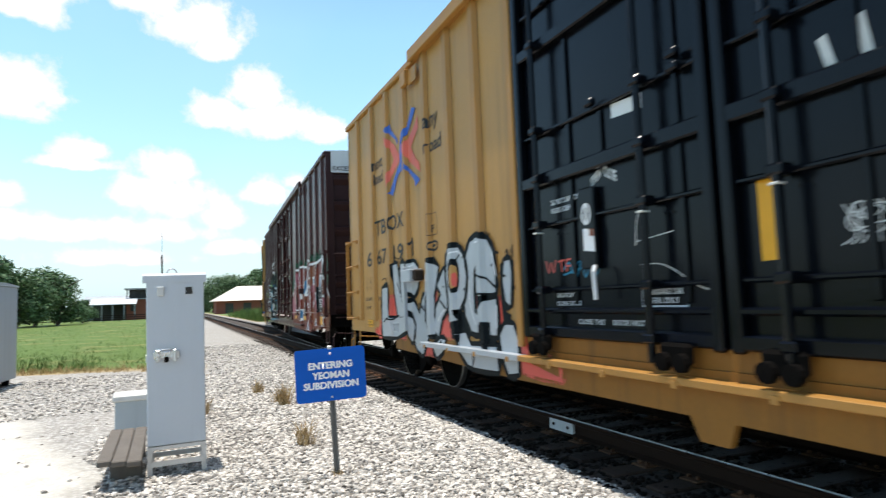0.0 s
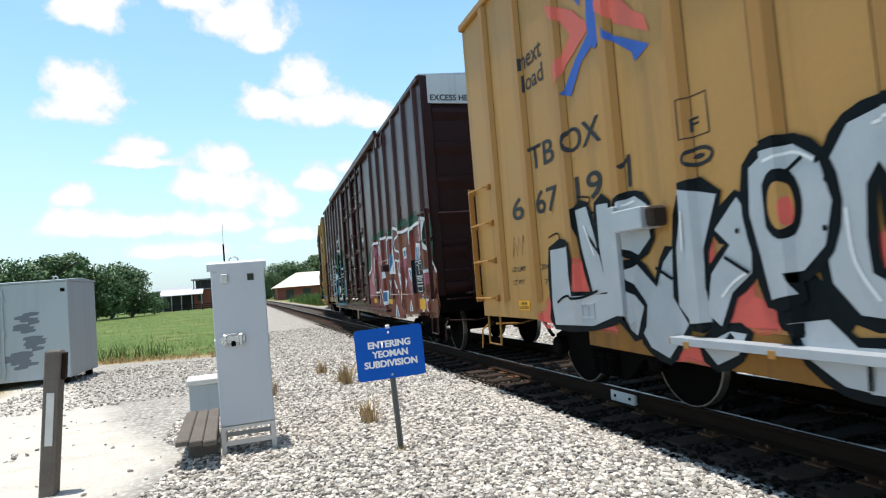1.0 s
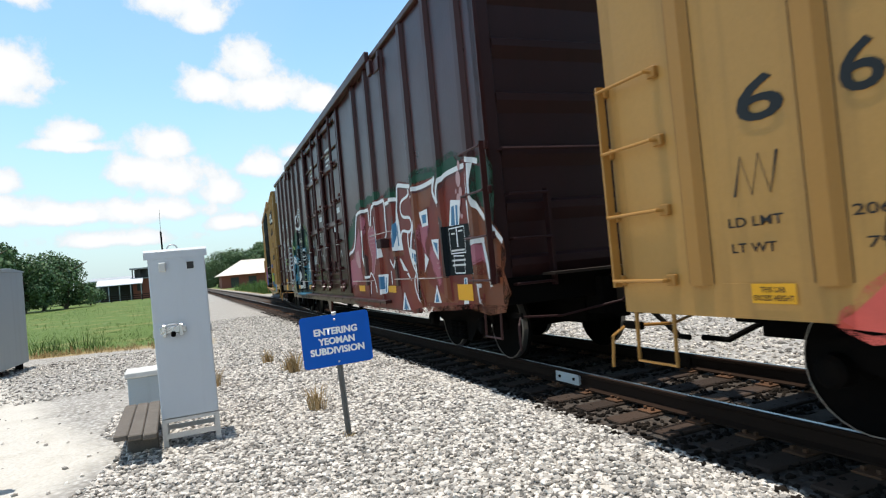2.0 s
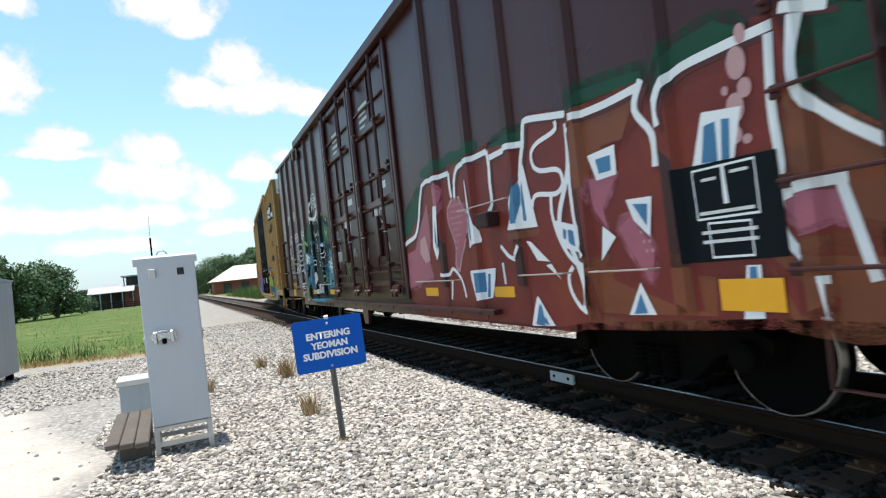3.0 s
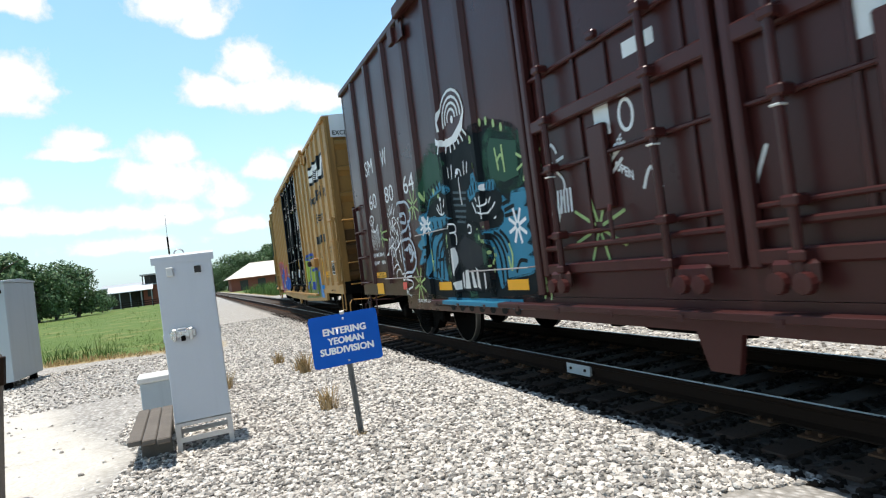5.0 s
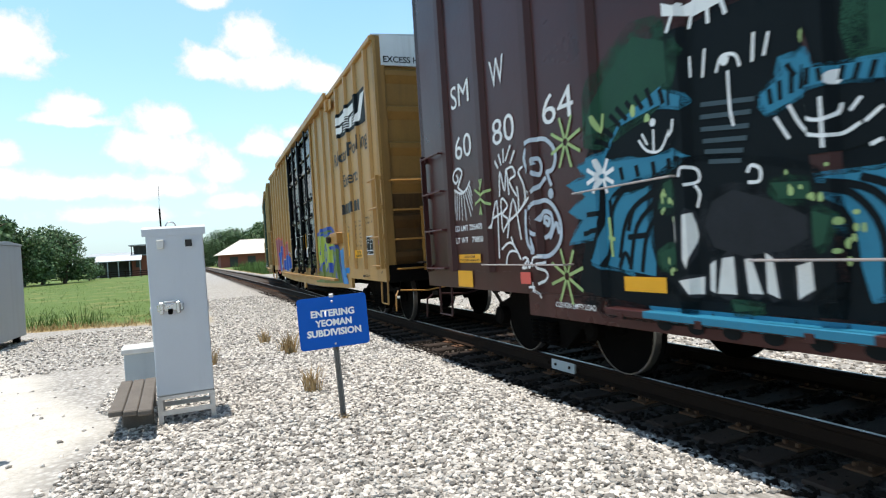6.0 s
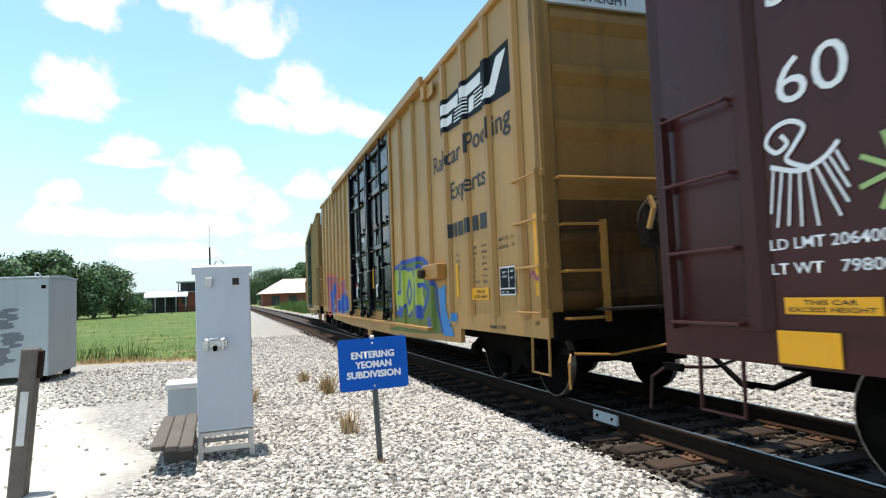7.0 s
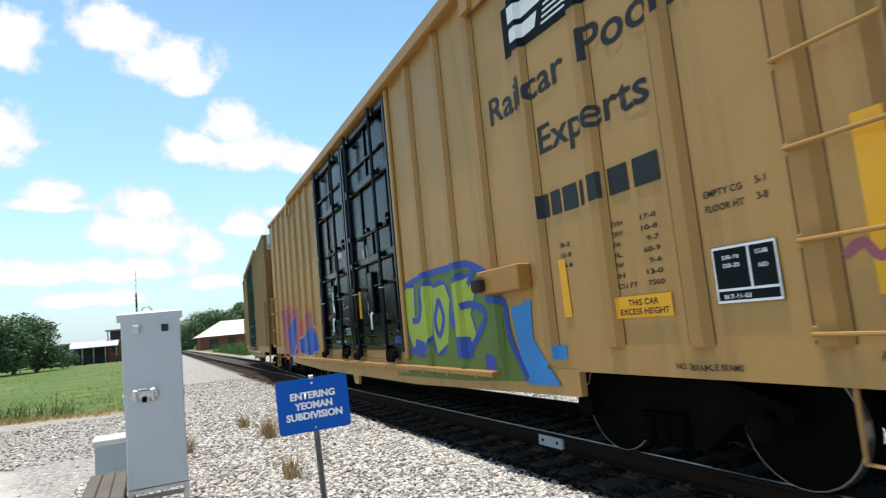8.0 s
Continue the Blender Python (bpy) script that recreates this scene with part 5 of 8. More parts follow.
def lathe_y(y0, y1, r, x, z):
    bm = bmesh.new()
    tube_in(bm, [(x, y0, z), (x, y1, z)], r, 14)
    return bm


LBL = "ribbed high-cube boxcar"
car_a, wheels_a = build_boxcar("yellow " + LBL + " with black doors and silver graffiti", YELLOW, YELLOW_RIB, BLACK, RIBS_A, (6.85, 12.05), 9.38, 1.0, sill_mat=YELLOW_SILL)
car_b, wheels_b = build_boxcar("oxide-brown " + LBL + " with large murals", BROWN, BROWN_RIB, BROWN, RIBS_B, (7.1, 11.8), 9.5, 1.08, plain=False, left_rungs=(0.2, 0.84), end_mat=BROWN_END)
car_c, wheels_c = build_boxcar("yellow " + LBL + " with black doors and green graffiti", YELLOW_FADED, YELLOW_FADED_RIB, BLACK, RIBS_A, (6.85, 12.05), 9.38, 1.0, brake=True)
car_d, wheels_d = build_boxcar("faded yellow " + LBL + " with dark green doors", PALE_YELLOW, PALE_YELLOW, GREEN_CAR, RIBS_A, (6.85, 12.05), 9.38, 1.0, panel=True)
TRAIN = [(car_a, wheels_a, 2.85), (car_b, wheels_b, 23.76), (car_c, wheels_c, 44.4), (car_d, wheels_d, 65.2)]
# ---- lettering and spray paint on the cars ----
SILVER_W = [[(2.12, 1.61), (2.57, 1.62), (2.56, 1.32), (2.58, 1.11), (3.14, 1.13), (3.43, 1.19), (3.43, 0.97), (2.87, 0.82), (2.11, 0.80), (2.07, 1.01)],
    [(2.71, 1.97), (2.92, 1.98), (3.01, 1.72), (3.17, 1.15), (2.92, 1.12), (2.77, 1.60)],
    [(3.10, 1.97), (3.29, 1.96), (3.27, 1.56), (3.38, 1.28), (3.69, 1.02), (3.57, 0.77), (3.48, 0.81), (3.16, 1.09), (3.09, 1.57)],
    [(3.49, 1.94), (3.70, 1.96), (3.85, 1.87), (3.86, 1.59), (3.68, 1.46), (3.51, 1.53), (3.43, 1.72)]]
SILVER_N = [[(3.47, 1.32), (3.64, 1.38), (3.77, 1.27), (3.88, 1.18), (3.99, 1.38), (4.11, 1.48), (4.07, 1.10), (4.22, 0.89), (4.07, 0.72), (3.96, 0.61), (3.74, 0.68), (3.64, 0.81), (3.72, 1.06)],
    [(4.58, 1.58), (4.81, 1.78), (4.92, 1.62), (4.88, 1.26), (4.69, 1.13), (4.56, 0.89), (4.43, 0.98), (4.51, 1.27), (4.71, 1.46)],
    [(4.29, 1.92), (4.63, 1.83), (4.45, 1.45), (4.44, 1.17), (4.47, 0.92), (4.26, 0.90), (4.13, 1.03), (4.16, 1.48)]]
SILVER_P = [[(4.95, 1.95), (5.10, 2.03), (5.30, 2.03), (5.46, 1.91), (5.52, 1.65), (5.45, 1.40), (5.29, 1.26), (5.18, 1.25), (5.24, 1.12), (5.03, 1.08), (4.98, 1.36), (4.92, 1.65)]]
SILVER_G = [[(5.53, 1.89), (5.66, 2.06), (5.87, 2.10), (6.10, 2.04), (6.23, 1.89), (6.26, 1.61), (6.26, 1.45), (5.93, 1.41), (5.86, 1.49), (5.86, 1.73), (5.81, 1.82), (5.73, 1.71), (5.70, 1.43), (5.71, 1.23), (5.79, 1.18), (6.02, 1.35), (6.26, 1.37), (6.25, 0.97), (6.10, 0.97), (6.10, 1.11), (5.95, 1.12), (5.81, 0.98), (5.62, 1.00), (5.47, 1.18), (5.44, 1.49)]]
SILVER_LOW = [[(5.17, 0.94), (5.41, 0.97), (5.57, 0.82), (6.21, 0.84), (6.24, 0.58), (5.72, 0.57), (5.47, 0.59), (5.26, 0.72)],
    [(5.61, 0.57), (5.90, 0.71), (6.12, 0.70), (6.23, 0.58), (5.88, 0.57)],
    [(6.47, 1.77), (6.58, 1.78), (6.61, 1.64), (6.56, 1.30), (6.47, 1.34), (6.42, 1.57)],
    [(6.30, 0.97), (6.43, 1.09), (6.60, 1.09), (6.69, 0.94), (6.67, 0.60), (6.47, 0.57), (6.37, 0.73)],
    [(4.34, 0.74), (4.63, 0.86), (4.78, 0.85), (4.69, 0.70), (4.48, 0.61)]]
CORAL_LEFT = [[(1.72, 0.82), (2.12, 1.18), (2.12, 0.80)],
    [(2.60, 1.42), (2.73, 1.46), (2.89, 1.14), (2.58, 1.13)],
    [(4.60, 0.92), (4.75, 1.16), (4.87, 1.22), (4.89, 0.97), (4.64, 0.91)],
    [(3.22, 1.63), (3.33, 1.64), (3.46, 1.37), (3.41, 1.28), (3.28, 1.51)],
    [(4.01, 0.72), (4.18, 0.79), (4.34, 0.74), (4.26, 0.66), (4.01, 0.61)],
    [(5.08, 1.16), (5.19, 1.19), (5.28, 1.15), (5.26, 1.04), (5.12, 0.99)],
    [(4.49, 1.48), (4.54, 1.50), (4.54, 1.37), (4.49, 1.34)],
    [(2.87, 0.80), (3.20, 0.88), (3.24, 0.79)]]
CORAL_RIGHT = [[(4.69, 0.89), (4.82, 1.11), (5.03, 1.07), (5.12, 0.90)],
    [(5.26, 1.11), (5.40, 1.17), (5.49, 0.96), (5.41, 0.87), (5.29, 0.99)],
    [(6.27, 1.36), (6.35, 1.36), (6.38, 1.11), (6.27, 0.98)],
    [(5.75, 1.43), (5.81, 1.46), (5.80, 1.25), (5.75, 1.23)],
    [(5.12, 1.78), (5.24, 1.80), (5.27, 1.66), (5.16, 1.55)],
    [(5.82, 1.01), (5.90, 1.04), (5.90, 0.98)],
    [(4.09, 0.65), (4.30, 0.73), (4.45, 0.61)],
    [(6.70, 1.12), (6.87, 1.16), (6.90, 0.97), (7.04, 0.91), (7.47, 0.71), (7.46, 0.59), (6.77, 0.61), (6.70, 0.80)]]
BLACK_FILL = [[(5.76, 0.93), (5.95, 1.11), (6.12, 1.18), (6.10, 0.97), (6.28, 0.87), (5.92, 0.87)],
    [(5.01, 1.11), (5.33, 1.26), (5.59, 0.97), (5.47, 0.81), (5.12, 0.90)],
    [(5.64, 0.83), (6.28, 0.87), (6.27, 0.57), (6.12, 0.67), (5.89, 0.68)],
    [(6.36, 1.75), (6.45, 1.78), (6.47, 1.23), (6.57, 1.20), (6.55, 1.09), (6.40, 1.11), (6.35, 1.38)]]
GRAFFITI_LINES = [[(2.92, 1.69), (3.10, 1.50)],
    [(3.90, 1.34), (4.10, 1.24)],
    [(4.66, 1.38), (4.87, 1.26)],
    [(5.22, 1.86), (5.36, 1.94)],
    [(2.20, 1.04), (2.39, 1.11), (2.66, 1.09), (3.01, 1.16)],
    [(5.85, 1.67), (6.08, 1.60), (6.26, 1.50)],
    [(6.08, 1.60), (6.26, 1.51)],
    [(5.87, 1.44), (6.25, 1.42)],
    [(5.64, 0.75), (5.63, 0.59)],
    [(6.37, 1.65), (6.51, 1.61)],
    [(6.31, 1.89), (6.38, 1.87)],
    [(6.53, 1.85), (6.57, 1.89), (6.59, 1.81)],
    [(6.64, 1.77), (6.72, 1.75), (6.68, 1.71)],
    [(6.64, 1.54), (6.72, 1.47)]]
RED_TOPS = [[(11.86, 1.68), (12.04, 1.74), (12.38, 1.80), (12.58, 2.02), (12.82, 2.46), (13.20, 2.48), (13.76, 2.47)],
    [(13.76, 2.47), (13.76, 2.30), (13.78, 2.16)],
    [(13.87, 2.15), (13.91, 2.35), (14.03, 2.49), (14.27, 2.51), (14.83, 2.52)],
    [(14.83, 2.52), (14.85, 2.37), (14.83, 2.17), (14.83, 1.94), (14.72, 1.86)],
    [(14.88, 2.44), (15.13, 2.45), (15.37, 2.46), (15.59, 2.43)],
    [(15.59, 2.43), (15.53, 2.31), (15.47, 2.13)],
    [(15.59, 2.43), (15.63, 2.60), (15.70, 2.64), (15.99, 2.59), (16.37, 2.52)]]
RED_CURLS = [[(16.17, 2.51), (16.17, 2.44), (16.07, 2.41), (15.84, 2.38), (15.73, 2.31), (15.74, 2.19), (15.86, 2.12), (16.10, 2.09), (16.18, 2.04), (16.19, 1.94), (16.10, 1.88), (15.99, 1.88), (15.77, 1.91), (15.68, 1.88), (15.65, 1.81)],
    [(16.41, 2.39), (16.36, 2.31), (16.31, 2.16), (16.29, 1.93), (16.29, 1.78), (16.30, 1.59), (16.35, 1.40), (16.42, 1.29)],
    [(15.99, 1.87), (15.97, 1.72), (16.02, 1.53), (16.12, 1.36), (16.24, 1.25), (16.36, 1.22)],
    [(15.38, 1.46), (15.25, 1.32)],
    [(14.93, 1.48), (15.07, 1.37), (15.21, 1.32)],
    [(16.41, 1.24), (16.40, 1.04), (16.34, 0.81)],
    [(16.21, 1.21), (16.13, 1.13), (16.14, 1.00), (16.24, 0.87), (16.35, 0.81)],
    [(14.93, 1.30), (14.95, 1.07)]]
RED_CURLS += [[(13.22, 1.22), (13.47, 1.21), (13.62, 1.28), (13.84, 1.13), (13.92, 0.92)],
    [(13.55, 1.13), (13.48, 0.89)]]
RED_RIGHT = [[(16.44, 2.47), (16.85, 2.46), (17.28, 2.48)],
    [(17.29, 2.52), (17.19, 2.33), (17.34, 2.11), (17.34, 1.88)],
    [(17.45, 2.14), (17.44, 2.29), (17.59, 2.46), (17.97, 2.49), (18.36, 2.49)],
    [(16.33, 2.45), (16.29, 2.06), (16.07, 1.63), (16.22, 1.36), (16.34, 1.05), (16.33, 0.85)],
    [(18.45, 2.54), (18.68, 2.47)],
    [(18.52, 2.48), (18.48, 2.11), (18.64, 1.90), (18.94, 1.67), (19.12, 1.53)],
    [(18.33, 2.45), (18.30, 2.05), (18.31, 1.71), (18.27, 1.37), (18.39, 1.17)],
    [(18.29, 1.53), (18.45, 1.57), (18.68, 1.58)],
    [(18.64, 1.56), (18.70, 1.31), (18.76, 1.04)]]
WHITE_SHAPES = [[(15.50, 2.23), (15.56, 2.23), (15.64, 1.88), (15.71, 1.61), (15.11, 1.63), (15.32, 1.95), (15.43, 2.08)],
    [(14.22, 2.18), (14.32, 2.30), (14.36, 1.90), (14.51, 1.56), (14.16, 1.51), (14.17, 1.73)],
    [(13.14, 2.13), (13.40, 2.11), (13.31, 1.61), (13.11, 1.41), (13.02, 1.59)],
    [(15.99, 1.64), (16.34, 1.56), (16.36, 1.32), (16.12, 1.38), (16.04, 1.53)],
    [(15.47, 1.49), (15.55, 1.48), (15.85, 1.27), (15.64, 1.29)],
    [(14.11, 1.24), (14.76, 1.25), (14.73, 1.14), (14.62, 0.92), (14.20, 0.88), (14.11, 1.15)],
    [(15.57, 0.95), (15.83, 0.67), (15.42, 0.65)],
    [(15.78, 1.24), (15.87, 1.25), (16.01, 1.10)]]
WHITE_SHAPES_RIGHT = [[(16.58, 2.11), (16.93, 2.13), (16.92, 1.90), (16.67, 1.89)],
    [(16.99, 1.69), (17.27, 1.68), (17.21, 1.39), (17.05, 1.53)],
    [(16.68, 1.52), (16.83, 1.42), (16.62, 1.24)],
    [(17.80, 2.14), (18.10, 2.10), (18.01, 1.80), (17.68, 1.81)],
    [(17.05, 1.06), (17.19, 0.82), (16.89, 0.81)],
    [(15.55, 0.94), (15.79, 0.68), (15.41, 0.66)],
    [(18.01, 1.15), (18.11, 1.15), (18.10, 0.83), (17.95, 0.82)],
    [(18.48, 1.08), (18.54, 1.08), (18.52, 0.83), (18.45, 0.84)]]
BLUE_SHAPES = [[(15.37, 2.02), (15.43, 2.08), (15.47, 2.01), (15.39, 1.68), (15.24, 1.69)],
    [(15.50, 2.09), (15.52, 1.69), (15.46, 1.69), (15.46, 1.92)],
    [(14.25, 1.95), (14.34, 1.90), (14.34, 1.59), (14.21, 1.58)],
    [(13.18, 2.01), (13.27, 1.92), (13.25, 1.66), (13.15, 1.55), (13.10, 1.67)],
    [(16.12, 1.56), (16.17, 1.53), (16.15, 1.45), (16.11, 1.47)],
    [(16.19, 1.54), (16.27, 1.52), (16.28, 1.38), (16.19, 1.42)],
    [(14.22, 1.21), (14.51, 1.21), (14.50, 0.99), (14.28, 0.98)],
    [(14.57, 1.19), (14.63, 1.19), (14.57, 0.93), (14.50, 0.93)],
    [(15.61, 0.88), (15.64, 0.82), (15.66, 0.66), (15.49, 0.67)],
    [(15.67, 0.76), (15.73, 0.68), (15.68, 0.67)]]
BLUE_SHAPES_RIGHT = [[(16.68, 2.06), (16.87, 2.06), (16.86, 1.94), (16.71, 1.94)],
    [(17.06, 1.65), (17.22, 1.63), (17.19, 1.47)],
    [(17.81, 2.05), (17.90, 2.06), (17.89, 1.81), (17.76, 1.82)],
    [(17.95, 2.06), (18.01, 2.05), (17.98, 1.81), (17.92, 1.81)],
    [(17.04, 0.98), (17.10, 0.83), (16.95, 0.82)],
    [(15.58, 0.87), (15.69, 0.69), (15.50, 0.68)],
    [(18.03, 1.14), (18.08, 1.14), (18.08, 1.06), (18.02, 1.07)]]
DOT_SHAPE = [[(13.64, 2.04), (13.83, 2.14), (13.90, 2.10), (13.98, 2.13), (14.03, 2.00), (14.21, 1.88), (14.19, 1.75), (13.99, 1.68), (14.05, 1.62), (13.89, 1.42), (13.79, 1.26), (13.72, 1.33), (13.78, 1.57), (13.63, 1.86)]]
PALE_DABS = [[(12.55, 1.72), (12.76, 1.77), (12.80, 1.64), (12.88, 1.42), (12.68, 1.39), (12.51, 1.54)]]
PINK_SHAPES = [[(11.97, 1.56), (12.34, 1.60), (12.50, 1.82), (12.93, 2.18), (12.96, 1.82), (12.82, 1.42), (12.91, 1.20), (12.57, 1.13), (11.90, 1.03)],
    [(13.19, 2.45), (13.47, 2.29), (13.37, 2.01), (13.22, 2.17)],
    [(13.61, 2.02), (13.83, 2.12), (13.99, 2.07), (14.17, 1.89), (14.10, 1.67), (13.94, 1.55), (13.78, 1.41), (13.74, 1.68), (13.62, 1.84)],
    [(16.55, 1.92), (16.92, 1.90), (16.70, 1.66), (16.75, 1.47), (16.58, 1.67)],
    [(16.86, 1.48), (17.02, 1.57), (17.24, 1.30), (17.17, 1.05), (17.06, 1.18)],
    [(18.28, 1.49), (18.45, 1.54), (18.63, 1.52), (18.67, 1.34), (18.57, 1.38), (18.42, 1.33)],
    [(13.98, 1.97), (14.13, 2.02), (14.04, 1.69), (13.89, 1.63)]]
ORANGE_SHAPES = [[(16.49, 2.46), (17.21, 2.44), (17.02, 2.15), (16.55, 2.16)],
    [(18.43, 2.02), (18.91, 1.66), (19.06, 1.50), (19.03, 1.25), (18.71, 1.37), (18.41, 1.69)],
    [(18.15, 1.21), (19.04, 1.14), (19.01, 0.84), (18.27, 0.83)],
    [(16.37, 1.20), (17.76, 1.15), (17.74, 0.83), (16.33, 0.81)],
    [(16.46, 2.43), (16.78, 2.37), (16.75, 2.12), (16.61, 2.12), (16.54, 1.89), (16.41, 1.86), (16.39, 2.13)],
    [(15.07, 1.60), (15.72, 1.59), (15.70, 1.53), (15.09, 1.52)]]
MANE_LEFT = [[(4.72, 2.54), (4.75, 2.39), (4.98, 2.28), (4.97, 2.21), (4.72, 2.28), (4.30, 2.22), (4.12, 2.06), (4.07, 1.96), (4.89, 1.92), (4.89, 1.82), (4.26, 1.78), (4.10, 1.66), (4.37, 1.68), (4.61, 1.72), (4.64, 1.42), (4.59, 1.05), (4.22, 1.10), (3.85, 1.17), (4.01, 1.37), (3.52, 1.33), (3.75, 1.52), (3.55, 1.60), (3.80, 1.72), (3.54, 1.84), (3.85, 1.88), (3.70, 1.98), (4.08, 2.04), (4.37, 2.35)]]
MANE_RIGHT = [[(5.70, 2.31), (5.84, 2.27), (5.92, 2.15), (6.31, 2.04), (6.54, 1.85), (6.63, 1.96), (7.01, 1.94), (6.83, 1.79), (7.06, 1.72), (6.85, 1.59), (6.95, 1.49), (6.82, 1.42), (7.00, 1.35), (6.81, 1.29), (7.07, 1.20), (6.82, 1.11), (6.32, 1.06), (6.13, 0.95), (6.05, 1.28), (5.82, 1.49), (5.84, 1.61), (6.23, 1.61), (6.38, 1.68), (6.43, 1.79), (6.26, 1.95), (5.98, 2.07), (5.71, 2.15)]]
BROW = [[(5.56, 2.14), (5.74, 2.23), (5.84, 2.33), (5.90, 2.26), (5.93, 2.19), (6.26, 2.15), (6.26, 2.05), (6.09, 2.09), (5.89, 2.10), (5.73, 2.05), (5.60, 2.02)]]
BROW_DARKS = [[(5.63, 2.07), (5.62, 2.16)], [(5.69, 2.08), (5.69, 2.19)], [(5.76, 2.10), (5.77, 2.23)], [(5.82, 2.11), (5.84, 2.24)], [(5.89, 2.11), (5.90, 2.20)], [(5.97, 2.11), (5.96, 2.18)], [(6.04, 2.10), (6.06, 2.17)], [(6.11, 2.08), (6.14, 2.16)], [(6.19, 2.07), (6.22, 2.15)], [(5.74, 2.27), (5.79, 2.19)]]
FANGS = [[(4.94, 1.48), (5.00, 1.49), (5.03, 1.33), (4.95, 1.11), (4.92, 1.18)], [(5.11, 1.14), (5.16, 1.17), (5.14, 0.95), (5.10, 0.97)], [(5.21, 1.18), (5.30, 1.19), (5.31, 0.95), (5.16, 0.95)], [(5.38, 1.17), (5.43, 1.18), (5.50, 0.96), (5.40, 0.96)], [(5.53, 1.21), (5.58, 1.18), (5.61, 0.94), (5.53, 0.97)], [(5.73, 1.13), (5.82, 1.16), (5.83, 1.00), (5.73, 0.94)], [(4.88, 1.03), (5.06, 1.06), (5.05, 0.94), (4.96, 0.94)], [(4.84, 1.47), (4.87, 1.47), (4.87, 1.30), (4.84, 1.29)]]
SNOUT_SHAPE = [[(5.15, 1.55), (5.32, 1.61), (5.62, 1.51), (5.81, 1.41), (5.81, 1.29), (5.67, 1.22), (5.37, 1.19), (5.15, 1.25), (5.08, 1.39)]]
CHEEK_DARK = [[(4.61, 1.74), (5.03, 1.83), (5.41, 1.77), (5.89, 1.64), (5.99, 1.40), (5.99, 1.06), (5.81, 0.94), (4.86, 0.94), (4.72, 1.03), (4.60, 1.30)]]
MOSS = [[(4.73, 1.72), (4.83, 1.75), (4.86, 1.54), (4.66, 1.54)],
    [(5.59, 1.62), (5.83, 1.60), (5.85, 1.50), (5.65, 1.52)],
    [(5.86, 1.44), (5.98, 1.40), (5.94, 1.26), (5.88, 1.23)],
    [(4.65, 1.22), (4.84, 1.28), (4.80, 1.14), (4.68, 1.11)],
    [(5.27, 0.89), (5.50, 0.88), (5.46, 0.86), (5.29, 0.84)]]
EYE_LINES = [[(4.66, 2.12), (4.65, 1.95)],
    [(4.50, 2.07), (4.58, 1.98), (4.72, 1.96), (4.83, 2.11)],
    [(4.54, 2.11), (4.59, 2.02)],
    [(4.91, 2.14), (4.89, 2.06), (4.83, 2.01)],
    [(5.96, 2.03), (5.96, 1.76)],
    [(5.86, 2.07), (5.86, 1.95), (5.95, 1.91), (6.02, 1.93), (6.04, 1.98)],
    [(5.74, 2.04), (5.80, 1.92), (5.87, 1.85), (6.02, 1.82), (6.13, 1.86)],
    [(5.65, 1.99), (5.73, 1.85)],
    [(6.14, 1.99), (6.08, 1.93)],
    [(6.24, 1.92), (6.15, 1.86)],
    [(6.17, 1.74), (6.23, 1.76)],
    [(5.34, 2.35), (5.34, 2.12), (5.36, 2.00)],
    [(5.25, 2.36), (5.30, 2.45), (5.40, 2.43), (5.43, 2.35)],
    [(5.14, 2.36), (5.17, 2.54)],
    [(5.04, 2.39), (5.04, 2.53)],
    [(5.52, 2.35), (5.54, 2.52)],
    [(5.60, 2.36), (5.64, 2.49)]]
NOSE_LINES = [[(4.93, 1.74), (4.96, 1.80), (5.05, 1.77), (5.06, 1.70), (4.97, 1.68)],
    [(5.02, 1.67), (5.06, 1.61), (5.03, 1.52)],
    [(5.44, 1.64), (5.52, 1.64), (5.53, 1.71), (5.47, 1.74), (5.44, 1.70)]]
BROW_BARS = [[(5.11, 2.19), (5.52, 2.13)],
    [(5.10, 2.11), (5.49, 2.06)],
    [(5.10, 2.03), (5.47, 1.98)],
    [(5.11, 1.95), (5.45, 1.91)],
    [(5.12, 1.88), (5.42, 1.84)],
    [(5.15, 1.81), (5.40, 1.78)]]
MANE_DARKS = [[(4.30, 2.22), (4.18, 2.33)],
    [(4.38, 2.25), (4.26, 2.37)],
    [(4.47, 2.28), (4.38, 2.39)],
    [(4.56, 2.29), (4.48, 2.41)],
    [(4.66, 2.29), (4.61, 2.43)],
    [(4.77, 2.28), (4.74, 2.39)],
    [(4.87, 2.24), (4.87, 2.33)],
    [(4.21, 2.15), (4.09, 2.24)],
    [(4.15, 2.09), (4.02, 2.15)],
    [(4.27, 1.90), (4.29, 1.80)],
    [(4.45, 1.89), (4.47, 1.80)],
    [(4.63, 1.89), (4.64, 1.79)],
    [(4.79, 1.89), (4.79, 1.81)],
    [(4.20, 1.19), (4.33, 1.52), (4.64, 1.68)],
    [(4.32, 1.10), (4.42, 1.43), (4.65, 1.60)],
    [(4.45, 1.08), (4.52, 1.35), (4.64, 1.50)],
    [(4.31, 1.35), (4.55, 1.36)]]
